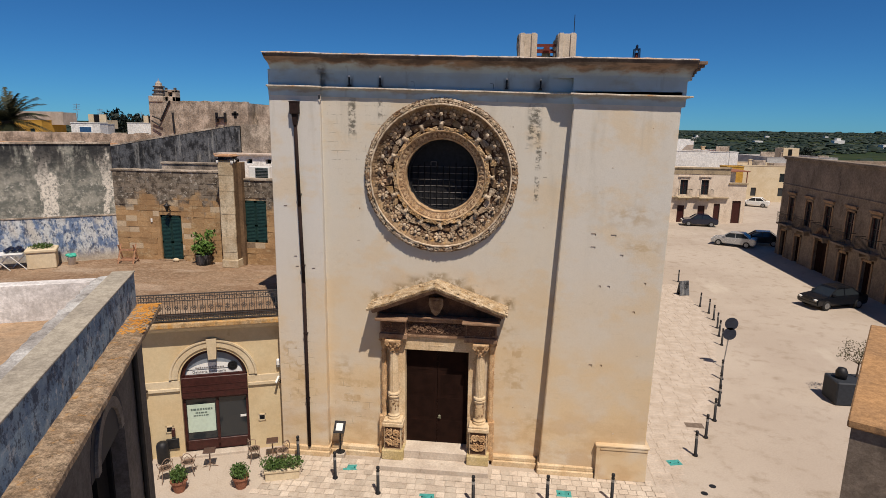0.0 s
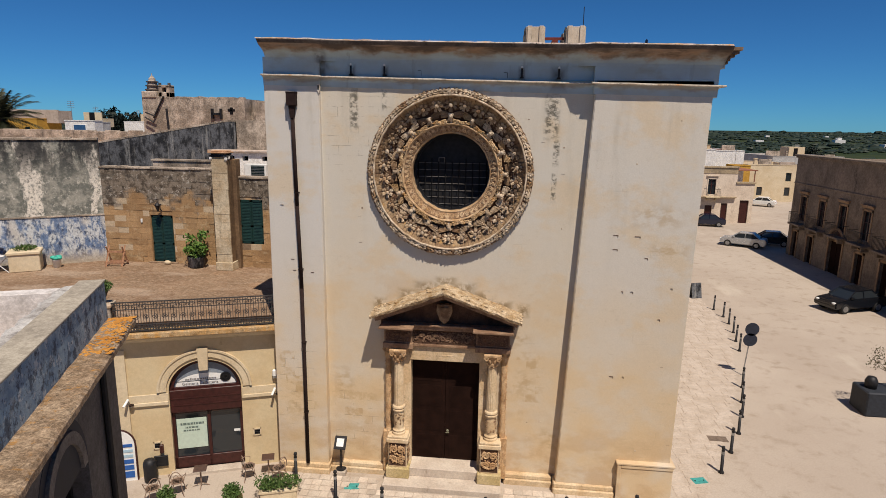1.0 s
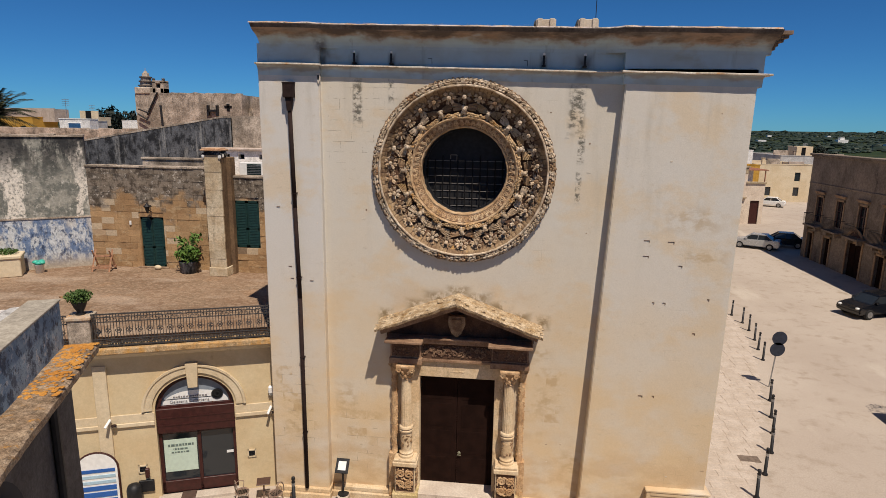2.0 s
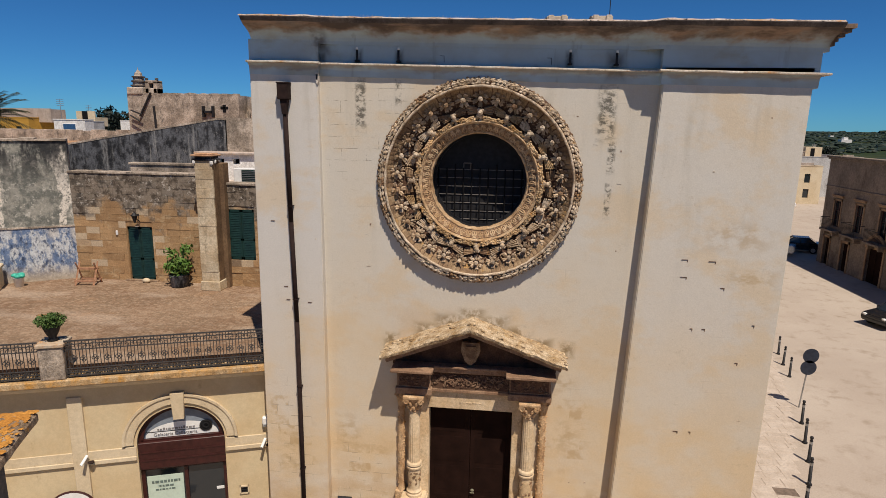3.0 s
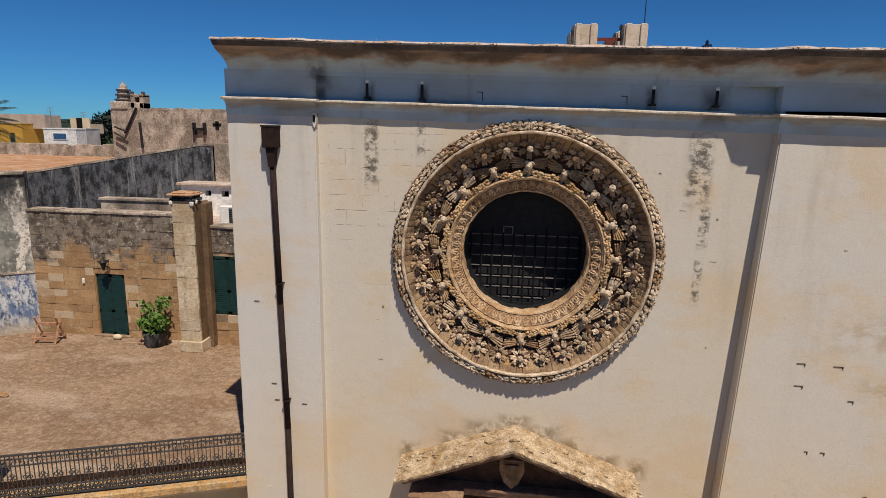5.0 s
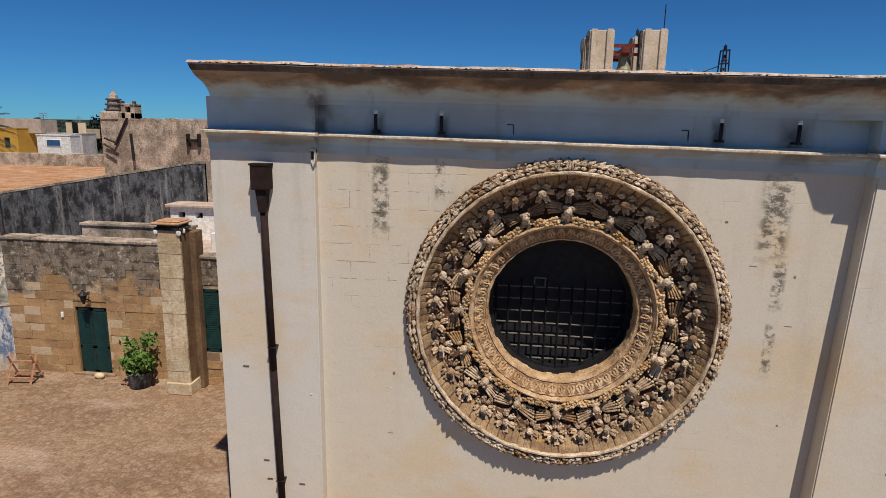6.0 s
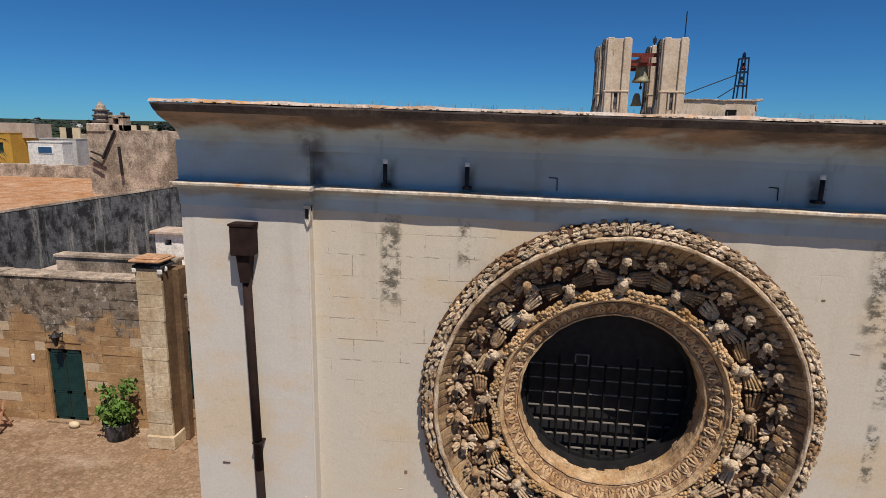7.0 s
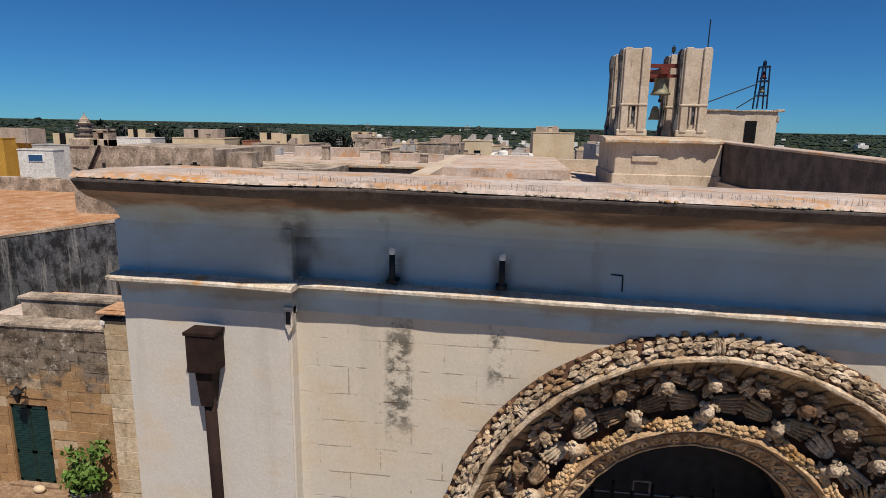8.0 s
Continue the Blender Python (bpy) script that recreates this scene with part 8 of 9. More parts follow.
box(bm, -0.2, L + 0.2, -0.26, 0.55, 9.25, 9.42, PM, 0.03)
box(bm, 0, L, -0.10, 0.0, 2.95, 3.08, PM, 0.02)
box(bm, 0, L, -0.06, 0.0, 6.75, 6.87, PM, 0.02)
part("cornice", bm, PALAZZO, pz)
for k, (a, b, c, d) in enumerate(wins):
    window_set(pz, PM, a, b, c, d, HEADS, True)
    balcony(pz, PM, a - 0.5, b + 0.5, 3.25)
for a, b, c, d in doors:
    w = part("door", bmesh.new(), DOOR_WOOD, pz)
    bm = bmesh.new()
    box(bm, a, b, 0.2, 0.28, c, d, PM)
    for k in range(2):
        for z in (0.2, 1.4):
            box(bm, a + 0.12 + k * (b - a) / 2, a + (k + 1) * (b - a) / 2 - 0.12, 0.17, 0.21, z, z + 1.0, PM)
    part("leaf", bm, DOOR_WOOD, w)
    bm = bmesh.new()
    for p, q, r, s in ((a - 0.18, a, c, d + 0.18), (b, b + 0.18, c, d + 0.18), (a - 0.18, b + 0.18, d, d + 0.18)):
        box(bm, p, q, -0.06, 0.02, r, s, PM)
    part("surround", bm, HEADS, w)

bm = bmesh.new()
outline = [(8.3 - 1.0 * math.cos(math.pi * i / 16), 2.7 + 0.95 * math.sin(math.pi * i / 16)) for i in range(17)]
prism(bm, outline, -0.03, 0.02, PM)
part("arched_head", bm, plain("red-brown door paint", (0.10, 0.038, 0.022), 0.7), pz, "red-brown arched door head")
bm = bmesh.new()
rows = [[bm.verts.new(PM @ V((8.3 - r * math.cos(math.pi * i / 16), y, 2.7 + r * 0.95 * math.sin(math.pi * i / 16)))) for r, y in ((1.0, -0.02), (1.0, -0.10), (1.25, -0.10), (1.25, -0.02))] for i in range(17)]
for p, q in zip(rows, rows[1:]):
    for k in range(3):
        bm.faces.new((p[k], q[k], q[k + 1], p[k + 1]))
part("arch_surround", bm, HEADS, pz)
bm = bmesh.new()
turned(bm, [(0.30, 0.0), (0.42, 0.0), (0.42, 0.08), (0.30, 0.08), (0.30, 0.0)], 18, PM @ Matrix.Translation((11.7, 0.0, 3.05)) @ FACING)
part("round_niche", bm, HEADS, pz)

# cream house that closes the square
PALE_STUCCO = rough_stone("pale pinkish stucco", (0.70, 0.60, 0.49), (0.60, 0.50, 0.40), (0.3, 0.22, 0.16), 0.4, 1.0, 0.25, grainy=0.3)
ch = thing("cream_house", "two-storey cream stone house with balconied windows", "house")
CM = pose(29.0, 59.6, 0, 0, 0, 4)
bm = bmesh.new()
cw = [(1.0, 1.95, 3.6, 5.5), (3.65, 4.6, 3.6, 5.5)]
cd = [(0.9, 1.8, 0, 2.2), (3.5, 4.4, 0, 2.2), (5.5, 6.3, 0.3, 2.5), (7.8, 8.9, 0, 2.9)]
wall_grid(bm, 7.2, 6.9, 0.5, cw + cd[:3], CM)
wall_grid(bm, 2.2, 5.0, 0.5, [(0.6, 1.7, 0, 2.9)], CM @ pose(7.2, 0, 0))
part("wall", bm, PALE_STUCCO, ch)
bm = bmesh.new()
box(bm, 0, 7.2, 0.5, 12, 0, 6.5, CM)
box(bm, 7.2, 9.4, 0.5, 9, 0, 4.7, CM)
part("block", bm, PALE_STUCCO, ch)
bm = bmesh.new()
box(bm, -0.1, 7.3, -0.15, 0.5, 6.9, 7.1, CM, 0.02)
box(bm, 0.0, 7.2, -0.05, 0.3, 6.2, 6.9, CM, 0.02)
box(bm, 0, 7.2, -0.35, 0, 3.2, 3.35, CM, 0.02)
box(bm, 7.1, 9.5, -0.15, 0.5, 5.0, 5.2, CM, 0.02)
part("cornice", bm, rough_stone("weathered cornice band", (0.45, 0.36, 0.24), (0.34, 0.27, 0.18), (0.12, 0.10, 0.08), 0.7, 1.0, 0.4), ch)
for a, b, c, d in cw:
    window_set(ch, CM, a, b, c, d, PALE_STUCCO, True)
    balcony(ch, CM, a - 0.4, b + 0.4, 3.36)
for a, b, c, d in cd:
    bm = bmesh.new()
    box(bm, a, b, 0.15, 0.2, c, d, CM)
    part("door", bm, SHOP_WOOD, ch)
bm = bmesh.new()
box(bm, 7.3, 9.2, 3.0, 6.0, 4.7, 6.5, CM)
part("roof_room", bm, WHITEWASH, ch)
bm = bmesh.new()
box(bm, 7.2, 10.2, 1.2, 6.2, 6.5, 6.62, CM)
for x in (9.9,):
    for y in (1.4, 5.9):
        box(bm, x, x + 0.1, y, y + 0.1, 4.7 if y < 9 else 0, 6.5, CM)
part("roof_shade", bm, TERRACOTTA, ch, "reddish roof slab")


def flat_house(x, y, w, d, h, mat, turn=0.0, label="low flat-roofed house", windows=2, room=None, colour_cap=None, seed=0):
    """A block with a parapet round a flat roof, openings with frames, and sometimes a room on the roof."""
    t = thing("flat_roofed_house", label, "house", pose(x, y, 0, 0, 0, turn), "houses of the town")
    rr = random.Random(seed + int(x * 7 + y * 3))
    holes = []
    n = max(1, int(w / 3.2))
    for k in range(n):
        c = (k + 0.5) * w / n
        for z in ((h - 2.3,) if h < 6 else (1.0, h - 2.6)):
            if rr.random() < 0.75:
                holes.append((c - 0.45, c + 0.45, z, z + 1.4))
    bm = bmesh.new()
    wall_grid(bm, w, h, 0.3, holes, pose(-w / 2, 0, 0))
    box(bm, -w / 2, -w / 2 + 0.3, 0.3, d, 0, h)
    box(bm, w / 2 - 0.3, w / 2, 0.3, d, 0, h)
    box(bm, -w / 2 + 0.3, w / 2 - 0.3, d - 0.3, d, 0, h)
    part("wall", bm, mat, t)
    bm = bmesh.new()
    box(bm, -w / 2 + 0.3, w / 2 - 0.3, 0.3, d - 0.3, h - 0.9, h - 0.6)
    part("roof", bm, ROOF_LIME if rr.random() < 0.7 else ROOF_ORANGE, t)
    bm = bmesh.new()
    for a, b, c, e in ((-w / 2 - 0.04, w / 2 + 0.04, -0.05, 0.33), (-w / 2 - 0.04, w / 2 + 0.04, d - 0.33, d + 0.04), (-w / 2 - 0.04, -w / 2 + 0.33, 0.33, d - 0.33), (w / 2 - 0.33, w / 2 + 0.04, 0.33, d - 0.33)):
        box(bm, a, b, c, e, h, h + 0.1)
    part("coping", bm, colour_cap or mat, t)
    for a, b, c, e in holes:
        bm = bmesh.new()
        box(bm, a - w / 2, b - w / 2, 0.15, 0.2, c, e)
        part("window", bm, rr.choice((GLASS, GREEN_PAINT, SHOP_WOOD)), t)
    if room:
        rw_, rd, rh_ = room
        ox = rr.uniform(-0.2, 0.2) * w
        bm = bmesh.new()
        wall_grid(bm, rw_, rh_, 0.2, [(rw_ * 0.3, rw_ * 0.3 + 0.8, 0.2, 2.0)], pose(ox - rw_ / 2, d * 0.4, h - 0.6))
        box(bm, ox - rw_ / 2, ox + rw_ / 2, d * 0.4 + 0.2, d * 0.4 + rd, h - 0.6, h - 0.6 + rh_)
        part("roof_room", bm, rr.choice((PINKWASH, CREAM, mat)), t)
        bm = bmesh.new()
        box(bm, ox - rw_ / 2 + rw_ * 0.3, ox - rw_ / 2 + rw_ * 0.3 + 0.8, d * 0.4 + 0.1, d * 0.4 + 0.16, h - 0.4, h + 1.4)
        part("roof_door", bm, DARK, t)
    for k in range(rr.randrange(2, 6) if d > 5 else 0):
        kind = rr.randrange(4)
        ux, uy = rr.uniform(-0.38, 0.38) * w, rr.uniform(0.08, 0.6) * d
        bm = bmesh.new()
        if kind == 0:
            turned(bm, [(0.45, 0.0), (0.48, 0.1), (0.48, 0.95), (0.3, 1.1), (0.12, 1.12)], 12, Matrix.Translation((ux, uy, h - 0.6)))
            part("water_tank", bm, rr.choice((GREY_METAL, WHITEWASH)), t)
        elif kind == 1:
            box(bm, ux - rr.uniform(0.6, 1.6), ux + rr.uniform(0.6, 1.6), uy, uy + 0.25, h - 0.6, h + rr.uniform(0.2, 0.9), None, 0.02)
            part("roof_wall", bm, rr.choice((PINKWASH, OLD_WALL, CREAM)), t)
        elif kind == 2:
            box(bm, ux - 0.25, ux + 0.25, uy, uy + 0.4, h - 0.6, h + 0.7, None, 0.02)
            box(bm, ux - 0.32, ux + 0.32, uy - 0.07, uy + 0.47, h + 0.7, h + 0.8, None, 0.02)
            part("chimney", bm, rr.choice((CREAM, OLD_WALL)), t)
        else:
            prism(bm, [(ux - 1.0, h - 0.6), (ux + 1.0, h - 0.6), (ux + 1.0, h + 0.9), (ux + 0.4, h + 0.9)], uy, uy + 0.9)
            part("stair_head", bm, rr.choice((PINKWASH, GREYWASH)), t)
    if rr.random() < 0.6:
        ax = rr.uniform(-0.4, 0.4) * w
        bm = bmesh.new()
        rod(bm, (ax, d * 0.5, h - 0.6), (ax, d * 0.5, h + 2.2), 0.03, 4)
        for k in range(4):
            rod(bm, (ax - 0.4, d * 0.5, h + 1.5 + k * 0.2), (ax + 0.4, d * 0.5, h + 1.5 + k * 0.2), 0.02, 4)
        part("aerial", bm, GREY_METAL, t)
    return t

# ---- the town behind ----
flat_house(33.5, 74, 9, 12, 8.6, WHITEWASH, 4, "white two-storey house with a flat roof", room=(4, 3, 2.3))
flat_house(37.5, 78, 12, 12, 8.4, WHITEWASH, 4, "wide white house with a flat roof", room=(5, 3, 2.2))
flat_house(40.6, 71, 2.4, 2.5, 6.6, YELLOW, 4, "narrow house with bright yellow plaster")
flat_house(51.5, 86, 9, 12, 6.0, CREAM, 4, "cream house down the side street")
flat_house(62, 98, 13, 12, 7.0, GREYWASH, 6, "grey stone house with a flat roof", room=(3, 3, 2.2))
flat_house(49, 30, 14, 12, 9.6, CREAM, -86, "cream house behind the palazzo", room=(5, 4, 2.2))
flat_house(58, 46, 14, 12, 8.8, WHITEWASH, -86, "white house behind the palazzo", room=(3, 4, 2.0))
flat_house(75, 60, 14, 14, 8.0, YELLOW, -60, "yellow house at the town's edge")
flat_house(-69.5, 66, 13.4, 5, 11.6, YELLOW, 0, "yellow-plastered house with a flat roof", room=(12.6, 3, 1.9))
bh = flat_house(-40.0, 45, 3.4, 1.5, 11.4, WHITEWASH, 4, "whitewashed low house with a blue window")
bm = bmesh.new()
box(bm, -0.75, 0.75, -0.06, 0.02, 10.35, 11.05, None, 0.02)
part("window_frame", bm, WHITE, bh)
bm = bmesh.new()
box(bm, -0.66, 0.66, -0.075, -0.05, 10.42, 10.98)
part("window_pane", bm, plain("blue window paint", (0.03, 0.09, 0.20), 0.4), bh, "blue window")
flat_house(-51, 60, 4.5, 3, 11.2, GREYWASH, 6, "white house with a low roof terrace", room=(2.5, 3, 1.2))
flat_house(-60, 88, 7, 5, 11.4, WHITEWASH, 5, "white house with a low roof room", room=(3, 3, 1.3))
flat_house(-49, 90, 9, 8, 11.5, CREAM, 3, "pale house with an open roof pavilion", room=(6, 3, 2.1))
flat_house(-38, 92, 8, 8, 11.2, TERRACOTTA, 8, "small terracotta-washed flat-roofed house", room=(4, 3, 1.4))
flat_house(-17, 80, 4.4, 6, 12.4, OLD_WALL, 2, "narrow grey weathered tower house")
flat_house(8.5, 70, 5.0, 6, 13.7, CREAM, 2, "tall cream house with two small windows")
flat_house(-4.0, 55, 3.8, 6, 12.5, OLD_WALL, -4, "grey rendered house with a blank wall")
flat_house(-1.2, 75, 4.0, 6, 12.4, CREAM, 3, "cream house with arched dark windows")
flat_house(3.6, 52, 4.0, 6, 11.6, WHITEWASH, 0, "white roof house beside a yard")
rng = random.Random(31)
tones = (PINKWASH, CREAM, GREYWASH, PINKWASH, OLD_WALL, TOWER, WHITEWASH)
for row, (yy, hh) in enumerate(((47, 9.3), (60, 10.0), (76, 10.4), (94, 10.4), (114, 10.2), (136, 10.0))):
    x = -22 - row * 6
    while x < 21:
        w = rng.uniform(3.5, 8)
        flat_house(x + w / 2, yy + rng.uniform(-3, 3), w, rng.uniform(8, 12), hh + rng.uniform(-1.4, 1.6), rng.choice(tones), rng.uniform(-6, 6), "pale flat-roofed town house", room=(rng.uniform(2.5, 5), 3, rng.uniform(1.8, 2.4)) if rng.random() < (0.0, 0.08, 0.25, 0.3, 0.3, 0.3)[row] else None)
        x += w + rng.uniform(0.5, 4)

# neighbour's roof beside the church, with an overhanging stone edge
nr = thing("neighbour_house", "house with a pink lime roof behind an overhanging edge", "house")
bm = bmesh.new()
box(bm, -12.0, -0.3, 25.6, 40.0, 0.0, 12.0)
part("wall", bm, PINKWASH, nr)
bm = bmesh.new()
for k in range(24):
    x = -12.0 + k * 0.4875
    e = 0.08 * noise.noise((x * 2, 4, 4))
    box(bm, x, x + 0.48, 25.1 + e, 26.2, 12.06, 12.20 + 0.05 * noise.noise((x * 3, 5, 4)), None, 0.02)
part("roof_edge", bm, LICHEN, nr)
bm = bmesh.new()
box(bm, -12.0, -0.3, 26.2, 40.0, 12.0, 12.12)
box(bm, -5.0, -0.4, 31.0, 31.3, 12.1, 12.6, None, 0.02)
box(bm, -11.0, -6.5, 34.0, 34.3, 12.1, 12.75, None, 0.02)
part("roof", bm, ROOF_LIME, nr)
for x, y, h in ((-3.4, 28.0, 0.7), (-1.4, 29.5, 0.5), (-7.6, 30.2, 0.8)):
    bm = bmesh.new()
    box(bm, x - 0.22, x + 0.22, y, y + 0.4, 12.1, 12.1 + h, None, 0.03)
    box(bm, x - 0.28, x + 0.28, y - 0.06, y + 0.46, 12.1 + h, 12.18 + h, None, 0.02)
    part("chimney", bm, OLD_WALL, nr)

# ---- bell tower on the roof ----
bt = thing("bell_tower", "open stone bell tower of four piers on the church roof", "bell tower")
TY0, TY1 = 22.0, 26.2
bm = bmesh.new()
box(bm, 8.20, 12.55, 21.0, TY1, 11.0, 13.74, None, 0.03)
box(bm, 8.9, 10.0, 20.93, 21.1, 12.95, 13.2, None, 0.02)
box(bm, 8.12, 12.60, 20.92, TY1, 11.0, 12.42, None, 0.03)
part("base", bm, TOWER, bt)
bm = bmesh.new()
rows = []
for i in range(41):
    x = 7.72 + 4.75 * i / 40
    e = 0.10 * noise.noise((x * 2.2, 3, 3)) + 0.06 * noise.noise((x * 6, 3, 3))
    rows.append([bm.verts.new(c) for c in ((x, TY1 + 0.2, 13.70), (x, 20.78 + e, 13.72), (x, 20.68 + e, 13.77 + e * 0.3), (x, 20.69 + e, 13.86 + e * 0.5), (x, 20.85, 13.93 + e * 0.4), (x, 22.1, 14.0), (x, TY1 + 0.2, 14.0))])
for p, q in zip(rows, rows[1:]):
    for k in range(7):
        bm.faces.new((p[k], q[k], q[(k + 1) % 7], p[(k + 1) % 7]))
bm.faces.new(rows[0])
bm.faces.new(rows[-1][::-1])
part("ledge", bm, LICHEN, bt, "broken lichened ledge")
for sx in (0, 1):
    for sy in (0, 1):
        px0 = 8.42 if sx == 0 else 10.95
        py0 = TY0 + 0.25 if sy == 0 else TY1 - 1.35
        bm = bmesh.new()
        box(bm, px0, px0 + 1.20, py0, py0 + 1.1, 14.0, 17.72, None, 0.03)
        box(bm, px0 - 0.06, px0 + 1.26, py0 - 0.06, py0 + 1.16, 14.0, 14.3, None, 0.04)
        box(bm, px0 + 0.08, px0 + 0.38, py0 - 0.1, py0, 14.2, 17.76, None, 0.02)
        box(bm, px0 + 0.82, px0 + 1.12, py0 - 0.1, py0, 14.2, 17.76, None, 0.02)
        part("pier", bm, TOWER, bt)
        bm = bmesh.new()
        prism(bm, [(px0 - 0.10, 14.0), (px0 + 0.02, 14.0), (px0 + 0.02, 17.5), (px0 - 0.06, 17.72), (px0 - 0.13, 17.5), (px0 - 0.13, 17.2), (px0 - 0.07, 16.8), (px0 - 0.08, 14.9), (px0 - 0.16, 14.4)], py0 + 0.05, py0 + 0.5)
        part("scroll_buttress", bm, DARK_WALL, bt, "dark scroll along the edge")
        bm = bmesh.new()
        box(bm, px0 + 0.44, px0 + 0.76, py0 - 0.012, py0 + 0.02, 14.55, 15.3)
        part("niche", bm, DARK_WALL, bt)
        for q in (0.46, 0.70):
            bm = bmesh.new()
            rod(bm, (px0 + q + 0.02, py0 - 0.05, 14.55), (px0 + q + 0.02, py0 - 0.05, 15.3), 0.045, 7)
            part("colonnette", bm, TOWER, bt)
        bm = bmesh.new()
        box(bm, px0 + 0.02, px0 + 1.18, py0 - 0.13, py0 + 0.02, 15.32, 15.40, None, 0.02)
        part("band", bm, TOWER, bt)
for x0, x1, y0, y1 in ((9.6, 10.97, TY0 + 0.6, TY0 + 0.72), (9.6, 10.97, TY1 - 0.9, TY1 - 0.78)):
    bm = bmesh.new()
    box(bm, x0, x1, y0, y1, 16.95, 17.12)
    box(bm, x0, x1, y0, y1, 16.55, 16.68)
    part("beam", bm, RED_IRON, bt, "rust-red iron beam")
bm = bmesh.new()
box(bm, 10.1, 10.45, TY0 + 0.4, TY1 - 0.6, 16.68, 16.95)
part("yoke", bm, RED_IRON, bt)
bell = part("bell", bmesh.new(), BRONZE, bt)
bm = bmesh.new()
turned(bm, [(0.0, 16.70), (0.14, 16.70), (0.25, 16.62), (0.28, 16.40), (0.30, 16.12), (0.36, 15.95), (0.43, 15.86), (0.41, 15.82), (0.33, 15.92), (0.25, 16.1), (0.20, 16.4), (0.0, 16.55)], 24, Matrix.Translation((10.28, TY0 + 1.0, 0)))
part("bell_cup", bm, BRONZE, bell, "weathered bronze bell", True)
bm = bmesh.new()
rod(bm, (10.28, TY0 + 1.0, 16.5), (10.28, TY0 + 1.0, 15.6), 0.03)
blob(bm, (10.28, TY0 + 1.0, 15.58), (0.08, 0.08, 0.1), 1)
part("clapper", bm, IRON, bell)
bm = bmesh.new()
turned(bm, [(0.0, 15.35), (0.1, 15.35), (0.17, 15.2), (0.22, 14.9), (0.3, 14.75)], 16, Matrix.Translation((10.25, TY0 + 1.6, 0)))
part("small_bell", bm, BRONZE, bt, smooth=True)
for x, y, h in ((11.3, TY1 - 0.6, 18.3), (12.0, TY0 + 0.6, 18.95)):
    bm = bmesh.new()
    rod(bm, (x, y, 17.6), (x, y, h), 0.025, 5)
    if h < 18.5:
        box(bm, x - 0.08, x + 0.08, y - 0.05, y + 0.05, h - 0.35, h - 0.1)
    part("lightning_rod", bm, IRON, bt)
# stair block behind with a small iron bell frame
sb = thing("roof_stair_block", "pale stone stair block on the church roof", "stair block")
bm = bmesh.new()
wall_grid(bm, 5.75, 15.4, 3.0, [], pose(12.9, 31.2, 0.0))
part("wall", bm, TOWER, sb)
bm = bmesh.new()
for k in range(13):
    x = 12.8 + k * 0.463
    e = 0.10 * noise.noise((x * 3.3, 1, 8))
    box(bm, x, x + 0.46, 31.1 + e * 0.5, 34.3, 15.4, 15.50 + max(-0.06, e), None, 0.03)
box(bm, 18.6, 19.0, 31.15, 31.9, 15.42, 15.56, None, 0.04)
box(bm, 18.55, 18.78, 31.2, 31.6, 14.8, 15.2, None, 0.06)
part("coping", bm, OLD_WALL, sb)
bm = bmesh.new()
box(bm, 16.95, 17.55, 31.13, 31.25, 12.6, 14.9)
part("doorway", bm, DARK, sb)
bf = thing("iron_belfry", "small dark iron belfry with two little bells", "belfry")
for x in (17.68, 18.22):
    for y in (31.8, 32.4):
        bm = bmesh.new()
        rod(bm, (x, y, 15.6), (x + (17.95 - x) * 0.35, y, 18.0), 0.05, 5)
        part("post", bm, CARPAINT_BLUE, bf)
for z, w in ((16.3, 0.27), (17.1, 0.23), (17.9, 0.18)):
    bm = bmesh.new()
    box(bm, 17.95 - w, 17.95 + w, 31.78, 32.42, z, z + 0.1)
    part("cross_beam", bm, CARPAINT_BLUE, bf)
for z in (16.45, 17.25):
    bm = bmesh.new()
    turned(bm, [(0.04, z + 0.46), (0.10, z + 0.42), (0.13, z + 0.2), (0.20, z + 0.05)], 12, Matrix.Translation((17.95, 32.1, 0)))
    part("bell", bm, RED_IRON if z > 17 else BRONZE, bf, smooth=True)
bm = bmesh.new()
blob(bm, (17.95, 32.1, 18.15), (0.12, 0.12, 0.2), 1)
part("finial", bm, CARPAINT_BLUE, bf)
bm = bmesh.new()
rod(bm, (17.6, 31.9, 17.0), (14.2, 31.9, 15.62), 0.03, 4)
rod(bm, (17.6, 31.9, 16.3), (16.6, 31.9, 15.62), 0.03, 4)
part("stay", bm, IRON, bf)

# ---- trees ----
def tree(x, y, h, w, seed, mat=LEAF_TREE, base=0.0):
    t = thing("tree", "dark green bushy tree between the houses", "tree", pose(x, y, base), "trees of the town")
    rr = random.Random(seed)
    bm = bmesh.new()
    rod(bm, (0, 0, 0), (0.1, 0, h * 0.45), 0.05 * h * 0.5, 7, 0.03 * h * 0.5)
    tops = []
    for k in range(6):
        a = k * 1.05 + rr.random()
        p = (w * 0.32 * math.cos(a), w * 0.32 * math.sin(a), h * rr.uniform(0.55, 0.85))
        rod(bm, (0.1, 0, h * 0.42), p, 0.012 * h, 5, 0.005 * h)
        tops.append(p)
    part("trunk", bm, BARK, t)
    bm = bmesh.new()
    for p in tops + [(0, 0, h * 0.8)]:
        for _ in range(3):
            c = V(p) + V((rr.gauss(0, 0.10), rr.gauss(0, 0.10), rr.gauss(0, 0.06))) * w
            leaves(bm, c, (w * 0.2, w * 0.2, w * 0.15), 90, w * 0.045, rr)
    part("crown", bm, mat, t)


